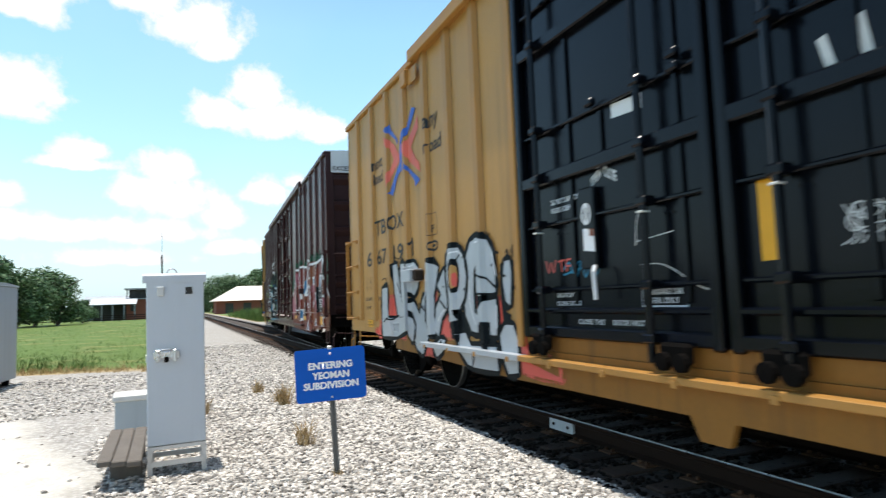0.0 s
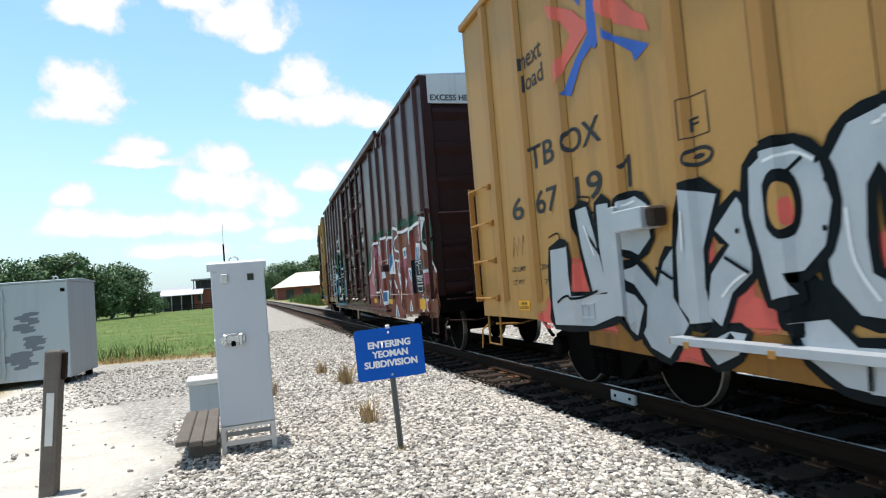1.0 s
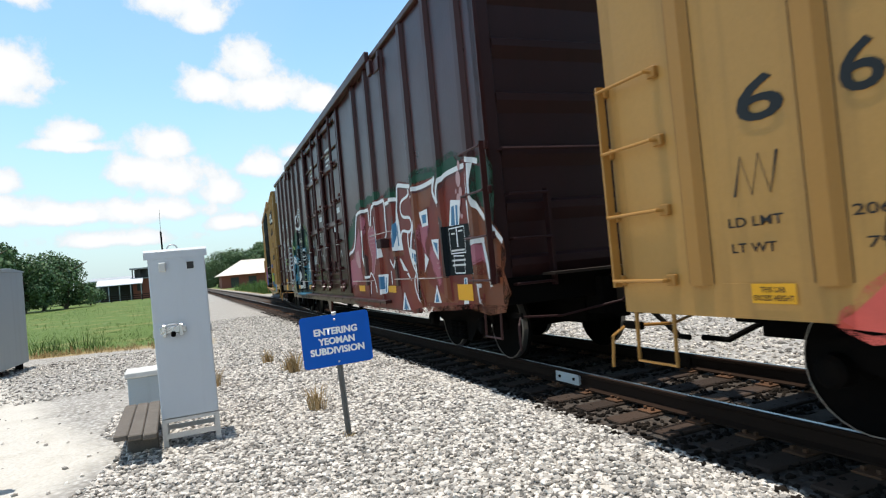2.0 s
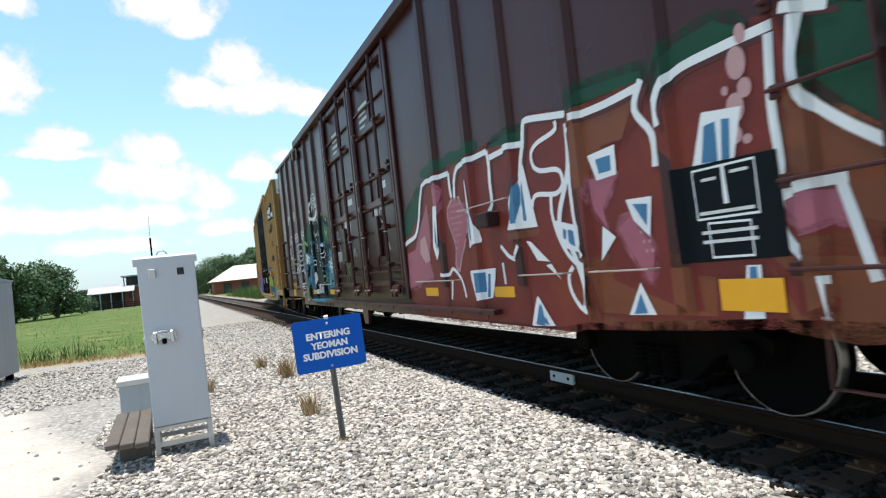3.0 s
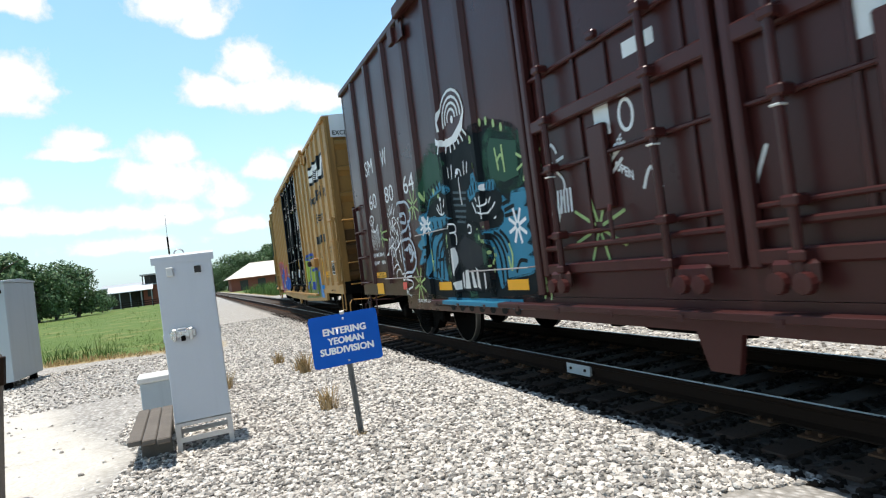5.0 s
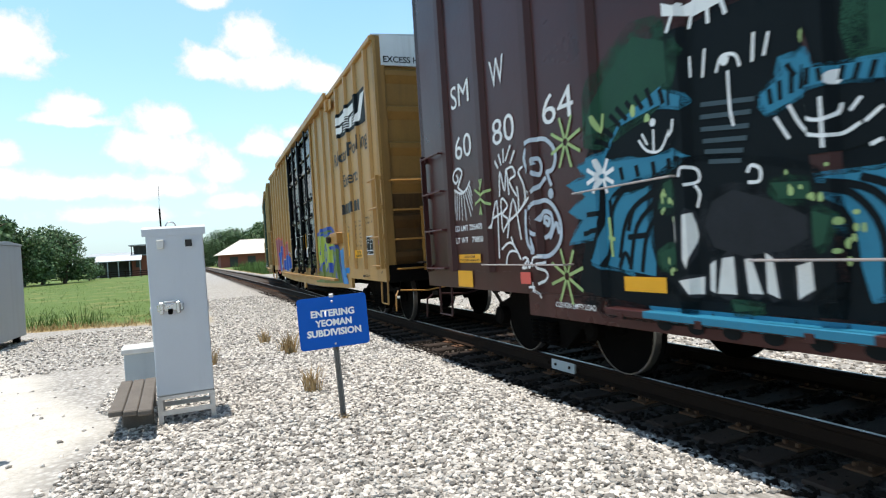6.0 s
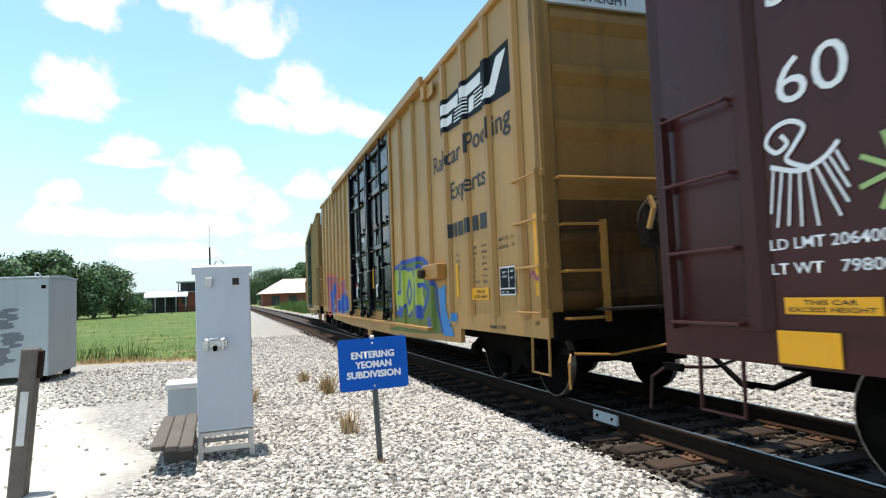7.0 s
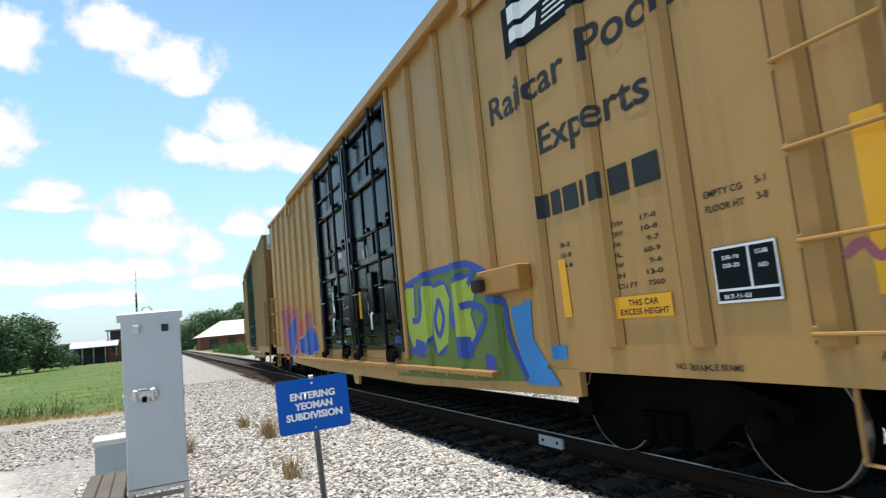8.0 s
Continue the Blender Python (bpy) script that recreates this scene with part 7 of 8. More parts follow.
def black_door_marks(car, near):
    for body, u0, u1, z0, z1 in (("CLOSE THIS", 7.70, 8.06, 1.125, 1.17), ("DOOR FIRST", 8.18, 8.55, 1.125, 1.17), ("UNLATCH TO", 7.38, 7.72, 1.365, 1.405), ("CLOSE DOOR", 7.38, 7.76, 1.29, 1.33),
                                 ("STANDARD CAR", 8.58, 8.96, 1.365, 1.41), ("SEAL ONLY", 8.64, 8.92, 1.30, 1.345), ("DO NOT LUBE DOORS", 7.35, 7.85, 2.24, 2.29), ("RODS LUBED", 7.35, 7.7, 2.16, 2.21)):
        letter(car, "door_text", body, u0, u1, z0, z1, PAINT_WHITE, 1, 0.015, "small white stencil")
    letter(car, "door_text", "OPEN", 7.98, 8.12, 2.33, 2.42, PAINT_WHITE, 1, 0.02, "small white stencil", None, 0.5)
    letter(car, "door_text", "CLOSE", 8.16, 8.32, 2.33, 2.42, PAINT_WHITE, 1, 0.02, "small white stencil", None, -0.5)
    paint(car, "door_symbol", ribbon(ellipse(7.98, 2.07, 0.055, 0.085), 0.022, True) + [[(7.965, 2.0), (7.995, 2.0), (7.995, 2.14), (7.965, 2.14)]], PAINT_WHITE, 46, "white round symbol")
    paint(car, "sticker", [[(7.93, 1.76), (8.08, 1.74), (8.08, 1.93), (7.93, 1.95)]], PAINT_WHITE, 46, "white paper sticker")
    paint(car, "sticker", [[(8.02, 1.88), (8.08, 1.87), (8.08, 1.93), (8.02, 1.94)]], ORANGE, 47, "orange label")
    paint(car, "seal_frame", ribbon([(8.54, 1.28), (9.0, 1.28), (9.0, 1.43), (8.54, 1.43)], 0.012, True), PAINT_WHITE, 1, "white stencilled frame")
    paint(car, "white_patch", [[(8.30, 2.82), (8.66, 2.80), (8.66, 2.92), (8.30, 2.94)]], PAINT_WHITE, 1, "white reflective patch")
    paint(car, "amber_strip", [[(9.62, 1.55), (9.76, 1.55), (9.76, 2.06), (9.62, 2.06)]], AMBER, 1, "amber reflective strip")
    paint(car, "chalk_mark", strokes([[(10.1, 2.76), (10.15, 2.56)], [(10.31, 2.8), (10.35, 2.52)]], 0.06), LID, 1, "chalky smear")
    tag = []
    for k in range(5): tag += strokes([ellipse(10.2 + 0.03 * k, 1.72 + 0.03 * (k % 3), 0.05 + 0.012 * k, 0.05 + 0.02 * (k % 2), 9, k)], 0.007) + strokes([[(10.12 + 0.05 * k, 1.6), (10.2 + 0.03 * k, 1.66), (10.14 + 0.05 * k, 1.82)]], 0.007)
    paint(car, "chalk_tag", tag, LID, 1, "thin chalk scribble")
    paint(car, "red_tag", strokes([[(7.22, 1.72), (7.26, 1.60), (7.3, 1.70), (7.34, 1.60), (7.38, 1.72)], [(7.42, 1.70), (7.52, 1.71)], [(7.47, 1.7), (7.48, 1.6)], [(7.56, 1.6), (7.55, 1.7), (7.63, 1.71)], [(7.56, 1.65), (7.62, 1.65)]], 0.018), CORAL, 1, "small red tag")
    paint(car, "teal_tag", strokes([[(7.72, 1.55), (7.78, 1.66), (7.84, 1.54), (7.92, 1.66), (7.98, 1.55), (8.06, 1.64)], [(7.5, 1.62), (7.6, 1.68), (7.65, 1.58), (7.75, 1.68), (7.85, 1.6)], [(7.5, 1.57), (7.9, 1.64)]], 0.02), TEAL, 1, "small turquoise tag")
    paint(car, "chalk_outline", strokes([[(8.5, 1.75), (8.55, 2.0), (8.75, 2.05)], [(8.5, 1.78), (8.9, 1.82)], [(8.55, 1.6), (8.8, 1.58), (9.1, 1.42), (9.25, 1.38)]], 0.008), LID, 1, "thin chalk line")


def paint_car_b(car):
    spray(car, "green_graffiti", GREEN_FIELDS, FOREST, 1, "dark green sprayed backing", MIST[FOREST], 0.14)
    spray(car, "red_graffiti", RED_FIELD, RED, 1, "brick-red sprayed letters with white outlines", MIST[RED], 0.12)
    spray(car, "orange_graffiti", ORANGE_SHAPES, ORANGE, 2, "rust-orange sprayed field", MIST[ORANGE], 0.16)
    spray(car, "pink_graffiti", PINK_SHAPES, PINK, 4, "rose sprayed field", MIST[PINK], 0.07)
    spray(car, "pink_graffiti", DOT_SHAPE, PINK, 5, "rose sprayed field with a pale outline", PALE_PINK, 0.06)
    spray(car, "pale_graffiti", PALE_DABS, PALE_PINK, 6, "pale pink sprayed dab")
    paint(car, "green_graffiti", [ellipse(12.02 + 0.13 * k, 1.98 + 0.05 * k, 0.1, 0.13, 14) for k in range(3)] + [ellipse(13.0 + 0.28 * k, 2.62 + 0.03 * (k % 2), 0.22, 0.075, 14) for k in range(6)], FOREST, 0, "dark green sprayed cloud")
    paint(car, "dark_outline", strokes([[(u + 0.05, z - 0.05) for u, z in l] for l in RED_TOPS + RED_RIGHT[:5]], 0.035), DARK_RED, 4, "dark red sprayed inner line")
    paint(car, "white_outline", strokes(RED_TOPS, 0.062, steps=2) + strokes(RED_RIGHT, 0.062), PAINT_WHITE, 5, "white sprayed outlines")
    paint(car, "white_outline", strokes(RED_CURLS, 0.045), PAINT_WHITE, 6, "white sprayed outlines")
    spray(car, "white_graffiti", WHITE_SHAPES + WHITE_SHAPES_RIGHT, PAINT_WHITE, 7, "white sprayed wedges")
    spray(car, "blue_graffiti", BLUE_SHAPES + BLUE_SHAPES_RIGHT, SLATE_BLUE, 8, "slate-blue sprayed wedges")
    paint(car, "graffiti_bubble", [ellipse(18.10, 2.36, 0.07, 0.1), ellipse(18.14, 2.2, 0.05, 0.06), ellipse(18.06, 2.1, 0.065, 0.09), ellipse(18.04, 1.94, 0.05, 0.055), ellipse(18.12, 1.9, 0.035, 0.03), ellipse(18.0, 2.22, 0.025, 0.03), ellipse(18.15, 2.52, 0.04, 0.06)]
          + [ellipse(13.70 + 0.07 * (k % 6) + 0.035 * (k // 6 % 2), 2.06 - 0.075 * (k // 6), 0.014, 0.017, 8) for k in range(48) if k not in (0, 5, 24, 23, 28, 29, 30, 34, 35, 36, 39, 40, 41, 42, 44, 45, 46, 47)]
          + [ellipse(17.1 + 0.06 * (k % 2) + 0.02 * (k // 2), 1.5 - 0.07 * (k // 2), 0.014, 0.015, 8) for k in range(8)], PALE_PINK, 7, "pale sprayed bubbles")
    spray(car, "notice_board", NOTICE_BOARD, NIGHT, 9, "black lubrication notice board")
    paint(car, "notice_frame", [q for f in BOARD_FRAMES for q in ribbon(f, 0.018, True)], PAINT_WHITE, 10, "white notice frames")
    paint(car, "notice_bar", [[(17.7, z), (18.12, z), (18.12, z + 0.022), (17.7, z + 0.022)] for z in (1.485, 1.3, 1.36)] + [[(17.74, 1.7), (17.86, 1.7), (17.86, 1.72), (17.74, 1.72)], [(17.97, 1.72), (18.1, 1.72), (18.1, 1.74), (17.97, 1.74)]], LID, 10, "white notice lines")
    paint(car, "amber_square", [[(17.79, 0.87), (18.25, 0.87), (18.25, 1.07), (17.79, 1.07)]], AMBER, 10, "amber reflective square")
    # mural
    spray(car, "mural_backing", MURAL_DARK, NIGHT, 1, "blue-black sprayed mural backing", MIST[NIGHT], 0.22)
    spray(car, "mural_green", MURAL_GREEN, FOREST, 3, "forest-green sprayed patch", MIST[FOREST], 0.24)
    spray(car, "mural_teal", MANE_LEFT + MANE_RIGHT, TEAL, 3, "turquoise sprayed mane", MIST[TEAL], 0.05)
    paint(car, "mane_stroke", strokes(MANE_DARKS + MANE_FOLDS + MANE_DARKS_RIGHT, 0.042), NIGHT, 4, "blue-black sprayed stroke")
    spray(car, "mural_field", CHEEK_DARK, NIGHT, 5, "black sprayed field", MIST[NIGHT], 0.08)
    paint(car, "mural_oval", [ellipse(5.98, 1.93, 0.44, 0.2), ellipse(4.62, 2.06, 0.32, 0.13)], NIGHT, 5, "black sprayed oval")
    spray(car, "mural_brow", BROW, TEAL, 6, "turquoise sprayed brow", MIST[TEAL], 0.04)
    paint(car, "mane_stroke", strokes(BROW_DARKS, 0.03), NIGHT, 7, "blue-black sprayed stroke")
    spray(car, "mural_snout", SNOUT_SHAPE, SNOUT_GREY, 6, "charcoal sprayed patch", MIST[SNOUT_GREY], 0.1)
    paint(car, "mural_bar", strokes(BROW_BARS, 0.03), SLATE_GREY, 6, "grey-blue sprayed bar")
    spray(car, "mural_moss", MOSS, FOREST, 6, "moss-green sprayed patch", MIST[FOREST], 0.06)
    rng = random.Random(12)
    dots = [(rng.uniform(4.7, 4.86), rng.uniform(1.42, 1.68)) for _ in range(10)] + [(rng.uniform(5.68, 5.98), rng.uniform(1.5, 1.68)) for _ in range(9)] + [(rng.uniform(5.98, 6.12), rng.uniform(1.15, 1.42)) for _ in range(9)]
    dots += [(rng.uniform(4.74, 4.84), rng.uniform(1.0, 1.2)) for _ in range(5)]
    paint(car, "mural_dot", [ellipse(u, z, rng.uniform(0.009, 0.02), rng.uniform(0.012, 0.03), 8) for u, z in dots], PALE_GREEN, 7, "pale green sprayed dots")
    paint(car, "mural_line", strokes(EYE_LINES, 0.021), PAINT_WHITE, 6, "white sprayed arcs")
    paint(car, "mural_line", strokes(NOSE_LINES, 0.022), PAINT_WHITE, 7, "white sprayed hooks")
    paint(car, "mural_dot", [ellipse(5.32, 2.42, 0.035, 0.035, 12), ellipse(6.02, 2.12, 0.04, 0.04, 12), ellipse(4.66, 2.17, 0.03, 0.03, 12)], PAINT_WHITE, 7, "white sprayed dot")
    spray(car, "mural_wedge", FANGS, LID, 7, "pale sprayed wedges", SNOUT_GREY, 0.03)
    paint(car, "mural_ray", strokes(LASHES, 0.03), PAINT_WHITE, 6, "white sprayed rays")
    paint(car, "mural_mark", strokes([[(6.38, 2.5), (6.42, 2.24)], [(6.54, 2.5), (6.55, 2.2)], [(6.4, 2.34), (6.5, 2.4), (6.55, 2.32)], [(6.44, 1.44), (6.49, 1.3), (6.44, 1.14)], [(6.4, 1.3), (6.42, 1.16)], [(4.1, 1.52), (4.12, 1.2)], [(4.08, 1.36), (4.16, 1.34)], [(4.0, 2.36), (4.06, 2.22), (4.1, 2.36)]], 0.032), PALE_GREEN, 6, "pale green sprayed marks")
    paint(car, "mural_dot", [ellipse(u, z, 0.03, 0.05, 10) for u, z in ((6.1, 2.85), (6.25, 2.83), (6.42, 2.76), (6.58, 2.68), (5.9, 2.7), (5.85, 2.4), (4.45, 2.3), (4.6, 2.2))], PALE_GREEN, 4, "pale sprayed dots")
    ring = lambda r, a0, a1: [(5.33 + r * cos(a0 + (a1 - a0) * k / 10), 3.1 + 0.95 * r * sin(a0 + (a1 - a0) * k / 10)) for k in range(11)]
    paint(car, "ring_mural", [q for r in (0.12, 0.2, 0.28, 0.37) for q in ribbon(ring(r, -0.1, 3.4), 0.035)] + [ellipse(5.35, 3.08, 0.04, 0.05, 10)], PAINT_WHITE, 3, "white sprayed rings")
    paint(car, "white_crescent", [[(4.80, 2.98), (5.0, 2.88), (5.3, 2.88), (5.55, 2.98), (5.74, 3.14), (5.62, 2.9), (5.4, 2.79), (5.1, 2.78), (4.86, 2.86)]], PAINT_WHITE, 4, "white sprayed crescent")
    paint(car, "sill_teal", [[(4.55 + 0.3 * k, 0.72), (4.78 + 0.3 * k, 0.72), (4.8 + 0.3 * k, 0.83), (4.5 + 0.3 * k, 0.83)] for k in range(7)], TEAL, 2, "turquoise sprayed scallop")
    part("painted_ledge", boxed((-SIDE - 0.123, -SIDE - 0.006, HALF - 6.2, HALF - 4.55, 0.75, 0.802), bevel=0.004), TEAL, car.root, "ledge sprayed turquoise")
    paint(car, "sill_dark", [ellipse(4.65 + 0.3 * k, 0.70, 0.075, 0.045, 12) for k in range(7)], NIGHT, 3, "blue-black sprayed scallop")
    for k, (u, z, r) in enumerate(((7.02, 2.24, 0.2), (8.0, 1.46, 0.34), (3.55, 2.23, 0.22), (3.45, 1.03, 0.24), (1.86, 1.91, 0.2), (7.12, 0.98, 0.14))):
        paint(car, "green_star", star(u, z, r * 1.1, 8, 0.03), PALE_GREEN, 5, "pale green sprayed star")
    paint(car, "white_star", star(6.68, 1.61, 0.2, 8, 0.04), PAINT_WHITE, 5, "white sprayed star")
    paint(car, "white_star", star(4.05, 1.86, 0.15, 8, 0.035), PAINT_WHITE, 5, "white sprayed star")
    paint(car, "swirl_tag", strokes(SWIRL_TOP + SWIRL_LOW, 0.042, steps=6) + [ellipse(*SWIRL_DROP, 0.045, 0.05, 12)], PALE_BLUE, 5, "pale blue sprayed swirls")
    paint(car, "white_tag", strokes(TAG_LINES, 0.025), PAINT_WHITE, 6, "white sprayed tag")
    paint(car, "fringe_tag", strokes(BIRD_MARK, 0.03, steps=6) + strokes(BIRD_RAYS, 0.017), PAINT_WHITE, 5, "white sprayed fringe tag")
    paint(car, "crook_tag", strokes([[(7.5, 2.2), (7.42, 2.3), (7.36, 2.2), (7.45, 2.05), (7.55, 1.95), (7.56, 1.85)], [(7.48, 2.13), (7.6, 2.15)]] + [[(7.34 + 0.05 * k, 1.86), (7.3 + 0.055 * k, 1.64)] for k in range(7)], 0.03), PAINT_WHITE, 5, "white sprayed crook")
    for body, u0, u1, z0, z1 in (("SM", 1.14, 1.65, 3.06, 3.34), ("W", 2.20, 2.52, 3.06, 3.35), ("60", 1.17, 1.64, 2.43, 2.71), ("80", 2.18, 2.66, 2.43, 2.71), ("64", 3.20, 3.70, 2.44, 2.72)):
        letter(car, "car_mark", body, u0, u1, z0, z1, PAINT_WHITE, 2, 0.0, "white painted car mark")
    for body, u0, u1, z0, z1 in (("LD LMT 206400", 1.04, 1.79, 1.55, 1.62), ("LT WT   79800", 1.04, 1.80, 1.40, 1.47), ("CUSHION EMPTY LOAD", 3.24, 3.85, 0.74, 0.79)):
        letter(car, "weight_text", body, u0, u1, z0, z1, PAINT_WHITE, 2, 0.01, "small white stencil")
    height_notice(car, 1.12, 1.72, 1.16, 1.26, 2)
    paint(car, "amber_square", [[(1.05, 0.86), (1.47, 0.86), (1.47, 1.06), (1.05, 1.06)]], AMBER, 7, "amber reflective square")
    paint(car, "red_sticker", [[(2.62, 0.94), (2.82, 0.94), (2.82, 1.06), (2.62, 1.06)]], CORAL, 7, "red sticker")
    for u0, u1, z in ((14.12, 15.3, 1.95), (12.46, 13.82, 1.14), (15.41, 16.19, 1.16), (16.56, 17.26, 1.16), (5.5, 6.95, 1.17), (1.92, 3.55, 1.14), (3.75, 4.9, 1.75)): grab_rod(car, u0, u1, z, GLINT_ROD)
    part("retainer_box", boxed((-SIDE - 0.16, -SIDE - 0.002, HALF - 14.95, HALF - 14.66, 1.70, 1.86), bevel=0.015), BROWN_END, car.root, "rusty valve box")
    # doors
    for u in (7.0, 9.2):
        for k, wd in enumerate((0.55, 0.45, 0.5, 0.35)): paint(car, "door_stencil", [[(u + 0.75, 4.28 - 0.12 * k), (u + 0.75 + wd, 4.28 - 0.12 * k), (u + 0.75 + wd, 4.34 - 0.12 * k), (u + 0.75, 4.34 - 0.12 * k)]], LID, 1, "faded white stencil line")
        paint(car, "sticker", [[(u + 1.55, 2.72), (u + 1.9, 2.72), (u + 1.9, 2.84), (u + 1.55, 2.84)]], PAINT_WHITE, 1, "white paper sticker")
        paint(car, "sticker", [[(u + 1.1, 2.2), (u + 1.3, 2.2), (u + 1.3, 2.46), (u + 1.1, 2.46)]], PAINT_WHITE, 1, "white paper sticker")
        paint(car, "door_symbol", ribbon(ellipse(u + 1.5, 2.3, 0.08, 0.12), 0.03, True), PAINT_WHITE, 1, "white round symbol")
        paint(car, "chalk_tag", strokes([[(u + 1.2, 1.95), (u + 1.45, 2.1)], [(u + 1.2, 1.85), (u + 1.4, 1.98)], [(u + 1.6, 1.7), (u + 1.7, 1.85), (u + 1.8, 1.68)], [(u + 0.3, 1.4), (u + 0.5, 1.8)]], 0.03), LID, 1, "chalk marks")
    letter(car, "door_text", "CLOSE", 8.2, 8.42, 2.02, 2.1, PAINT_WHITE, 1, 0.03, "white stencil", None, 0.7)
    letter(car, "door_text", "OPEN", 8.3, 8.5, 1.84, 1.92, PAINT_WHITE, 1, 0.03, "white stencil", None, -0.6)


def paint_car_c(car):
    spray(car, "olive_graffiti", OLIVE_FIELD, LEAF_GREEN, 0, "olive green sprayed field")
    spray(car, "lime_graffiti", LIME_LETTERS, LIME, 2, "lime sprayed letters", COBALT, 0.07)
    paint(car, "blue_outline", strokes(BLUE_OUTLINES, 0.085), COBALT, 3, "cobalt sprayed outlines")
    spray(car, "cobalt_graffiti", COBALT_PATCHES, COBALT, 4, "cobalt sprayed patches")
    spray(car, "sky_blue_graffiti", SKY_PATCHES, SKY_BLUE, 3, "sky-blue sprayed patch")
    spray(car, "rose_graffiti", ROSE_MARKS, PINK, 2, "faded rose sprayed marks", CORAL, 0.06)
    spray(car, "blue_graffiti", BLUE_MARKS, LOGO_BLUE, 3, "faded blue sprayed marks", SILVER, 0.04)
    # sloping emblem of plain white bars on a dark field
    field = [(15.55, 3.86), (18.24, 3.72), (18.24, 4.36), (15.55, 4.36)]
    sh = paint(car, "emblem_field", [field], NIGHT, 1, "dark emblem field")
    bars = [[(15.68, 4.12), (16.40, 4.12), (16.44, 4.28), (15.72, 4.28)], [(15.70, 3.93), (16.10, 3.93), (16.16, 4.06), (15.76, 4.06)], [(16.58, 4.12), (17.30, 4.12), (17.34, 4.28), (16.62, 4.28)],
            [(16.84, 3.86), (17.04, 3.86), (17.08, 4.06), (16.88, 4.06)], [(17.46, 3.84), (17.76, 3.84), (18.16, 4.28), (17.86, 4.28)]]
    paint(car, "emblem_bar", bars, PAINT_WHITE, 2, "white emblem bars", sh)
    paint(car, "emblem_stripe", [[(16.2 + 0.02 * k, 3.9 + 0.05 * k), (16.8, 3.88 + 0.05 * k), (16.8, 3.9 + 0.05 * k), (16.2 + 0.02 * k, 3.92 + 0.05 * k)] for k in range(5)] + [[(17.08, 3.86 + 0.05 * k), (17.5, 3.86 + 0.05 * k), (17.5, 3.88 + 0.05 * k), (17.08, 3.88 + 0.05 * k)] for k in range(5)], PAINT_WHITE, 2, "thin white stripes", sh)
    for body, u0, u1, z0, z1 in (("Railcar", 15.13, 16.44, 3.31, 3.59), ("Pooling", 16.70, 18.20, 3.23, 3.60), ("Experts", 15.95, 17.36, 2.69, 3.03)):
        letter(car, "slogan", body, u0, u1, z0, z1, PAINT_BLACK, 2, 0.014, "black painted slogan")
    blocks = [(15.86, 16.0), (16.04, 16.18), (16.22, 16.42), (16.46, 16.5), (16.56, 16.76), (16.82, 17.04), (17.1, 17.36)]
    paint(car, "address_bar", [[(a, 2.2), (b, 2.2), (b, 2.41), (a, 2.41)] for a, b in blocks], PAINT_BLACK, 2, "black painted bars")
    for k, (a, b) in enumerate((("EXH", "17-0"), ("EXW", "10-8"), ("EW", "9-7"), ("IL", "60-9"), ("IW", "9-6"), ("IH", "13-0"), ("CU FT", "7500"))):
        z = 1.975 - 0.079 * k
        letter(car, "data_text", a, 16.79, 16.79 + 0.042 * len(a), z - 0.019, z + 0.019, PAINT_BLACK, 2, 0.015, "small black stencil")
        letter(car, "data_text", b, 17.27 - 0.04 * len(b), 17.27, z - 0.019, z + 0.019, PAINT_BLACK, 2, 0.015, "small black stencil")
    for k in range(3): letter(car, "data_text", ("8-2", "15-8", "16-8")[k], 16.1, 16.24, 1.9 - 0.09 * k, 1.94 - 0.09 * k, PAINT_BLACK, 2, 0.015, "small black stencil")
    for body, u0, u1, z in (("EMPTY CG", 17.70, 17.99, 2.0), ("5-1", 18.08, 18.15, 2.01), ("FLOOR HT", 17.70, 17.99, 1.905), ("3-8", 18.08, 18.15, 1.915)):
        letter(car, "data_text", body, u0, u1, z - 0.022, z + 0.022, PAINT_BLACK, 2, 0.015, "small black stencil")
    letter(car, "data_text", "NO. 24 BRAKE BEAMS", 17.28, 17.82, 0.90, 0.94, PAINT_BLACK, 8, 0.015, "small black stencil")
    letter(car, "data_text", "AAR", 18.62, 18.72, 0.98, 1.03, PAINT_BLACK, 8, 0.015, "small black stencil")
    height_notice(car, 16.76, 17.32, 1.26, 1.42, 2)
    board = paint(car, "lubrication_board", [[(17.70, 1.31), (18.16, 1.31), (18.16, 1.66), (17.70, 1.66)]], NIGHT, 6, "black lubrication board with white frame")
    paint(car, "board_frame", ribbon([(17.71, 1.32), (18.15, 1.32), (18.15, 1.65), (17.71, 1.65)], 0.02, True) + [[(17.96, 1.39), (17.975, 1.39), (17.975, 1.64), (17.96, 1.64)], [(17.72, 1.385), (18.14, 1.385), (18.14, 1.40), (17.72, 1.40)]], PAINT_WHITE, 7, "white board frame", board)
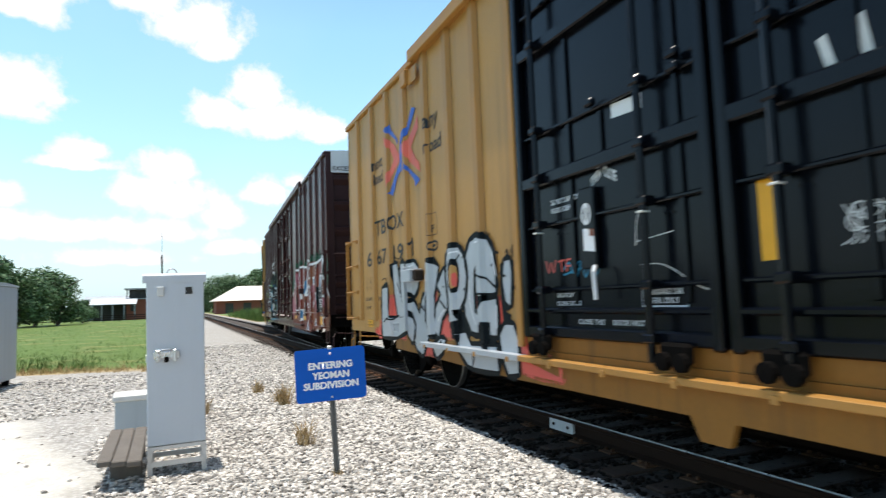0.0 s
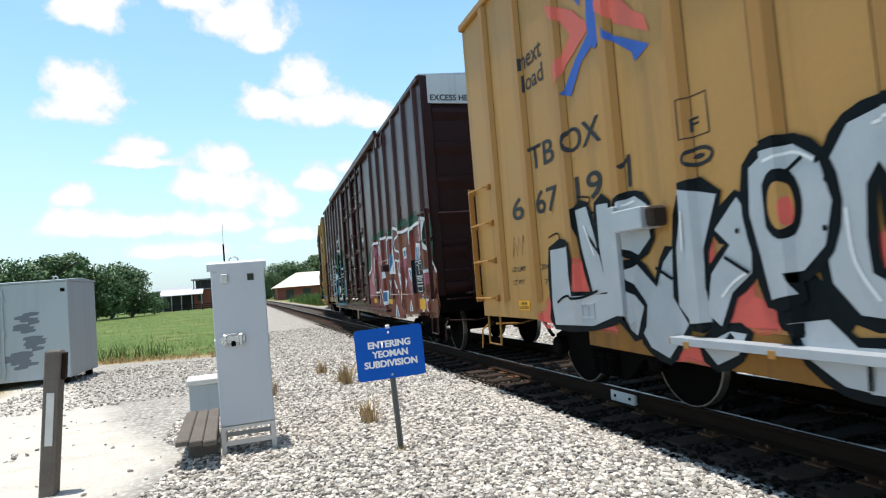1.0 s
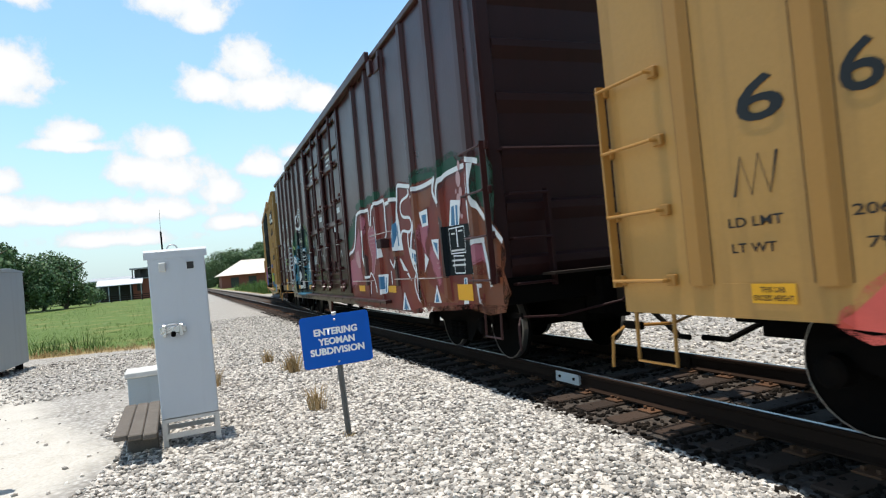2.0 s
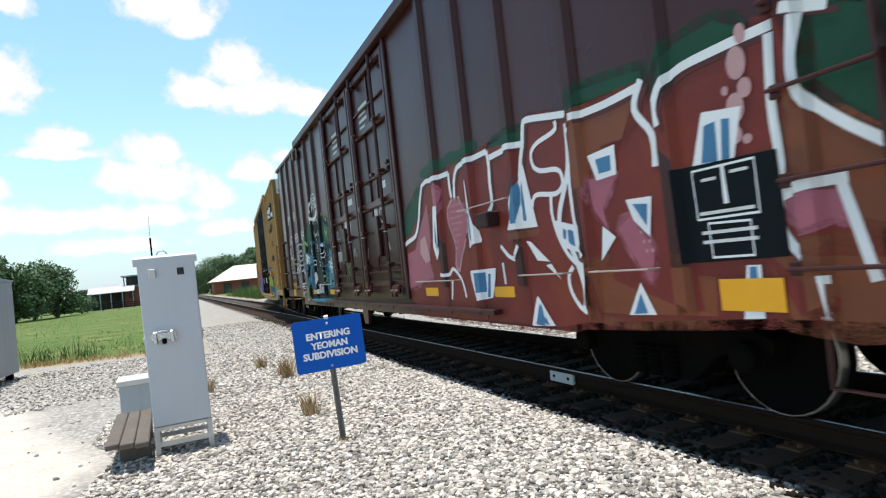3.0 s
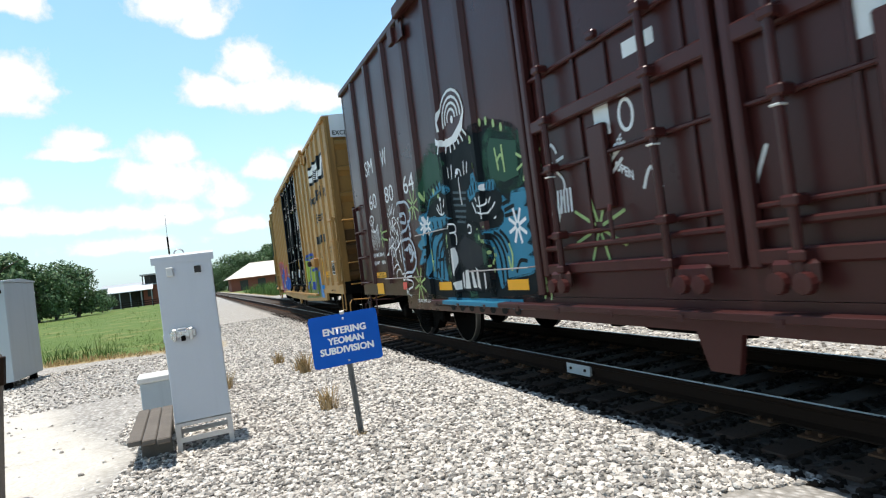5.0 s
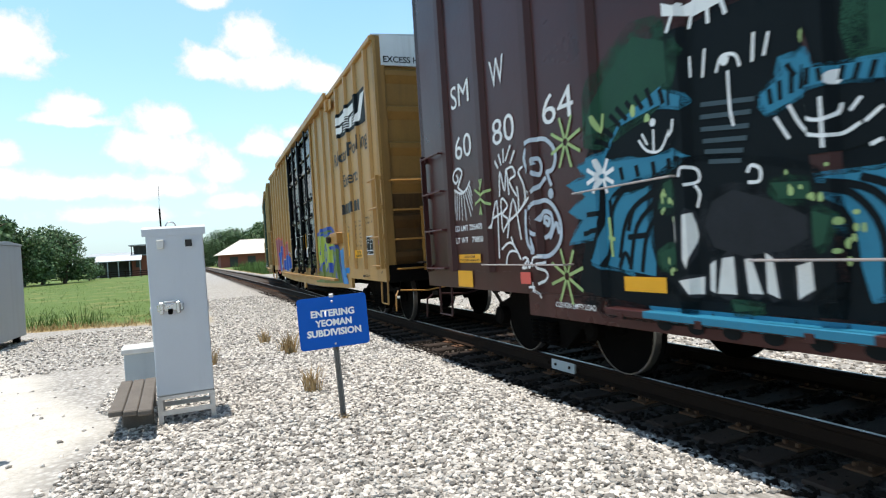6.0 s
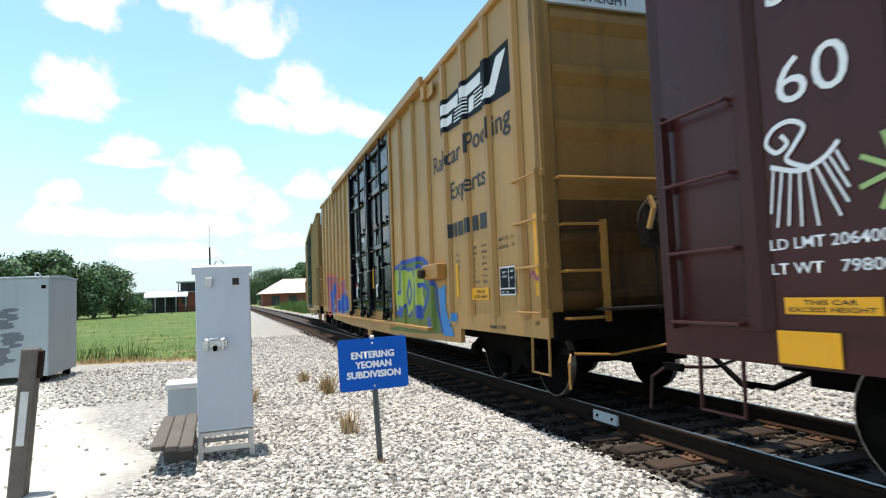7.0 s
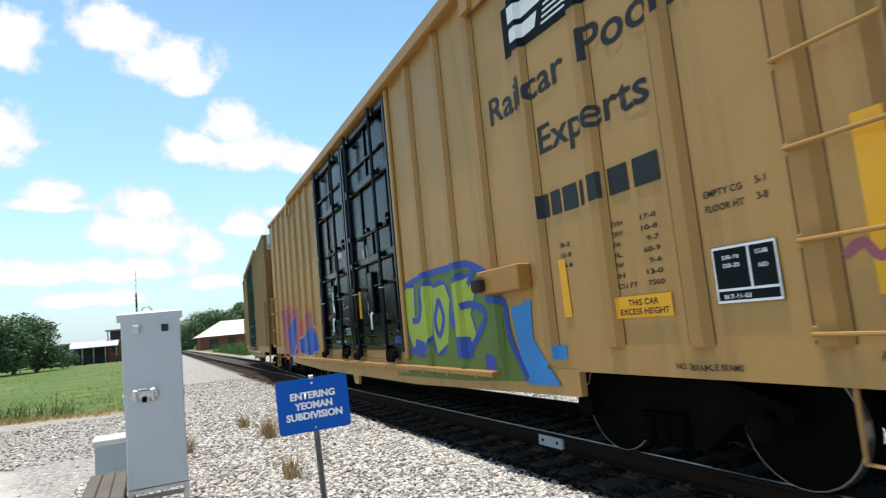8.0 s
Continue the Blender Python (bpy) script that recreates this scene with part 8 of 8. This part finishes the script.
    for body, u0, u1, z in (("DB-10", 17.78, 17.9, 1.59), ("DB-20", 17.78, 17.9, 1.54), ("LUB", 18.02, 18.1, 1.60), ("ND", 18.03, 18.09, 1.52), ("BLT-11-03", 17.76, 17.95, 1.352)):
        letter(car, "board_text", body, u0, u1, z - 0.013, z + 0.013, PAINT_WHITE, 8, 0.015, "small white stencil", board)
    paint(car, "amber_strip", [[(16.05, 1.3), (16.16, 1.3), (16.14, 1.8), (16.04, 1.8)]], AMBER, 3, "amber reflective strip")
    paint(car, "amber_strip", [[(18.66, 1.3), (18.82, 1.3), (18.82, 2.2), (18.66, 2.2)]], AMBER, 3, "amber reflective strip")
    paint(car, "pink_tag", strokes([[(18.52, 1.5), (18.62, 1.56), (18.7, 1.48), (18.8, 1.56)]], 0.05), PINK, 4, "faded pink tag")
    part("retainer_box", boxed((-SIDE - 0.16, -SIDE - 0.002, HALF - 15.58, HALF - 14.75, 1.60, 1.84), bevel=0.012), YELLOW_RIB, car.root, "yellow box bracket")
    part("retainer_valve", boxed((-SIDE - 0.26, -SIDE - 0.161, HALF - 14.95, HALF - 14.77, 1.62, 1.78), bevel=0.03), GRIME_RUST, car.root, "rusty valve")
    black_door_marks(car, False)


paint_car_a(car_a)
paint_car_b(car_b)
paint_car_c(car_c)


# ---- lineside, distance, and the small repeated pieces ----
build_ground()
build_sign()
build_cabinet()
build_plank_step()
build_junction_box()
build_post()
build_bungalow()
build_distance()
build_plants()
build_track()
build_gravel()


# ---- what moves ----
def car_pose(c):
    (xa, ya, _), (xb, yb, _) = route(c - 7.05), route(c + 7.05)
    return pose((xa + xb) / 2, (ya + yb) / 2, RAILTOP, 0, 0, -math.degrees(atan2(xb - xa, yb - ya)))


def motions():
    for car, wheels, start in TRAIN:
        walk(car.root, [(k * 0.25, car_pose(start - SPEED * k * 0.25)) for k in range(33)])
        for ws, w in wheels:   # rolling: one turn for each wheel circumference
            walk(ws, [(k * 0.16, pose(0, w, 0.457, math.degrees(SPEED * k * 0.16 / 0.457), 0, 0)) for k in range(51)])


motions()
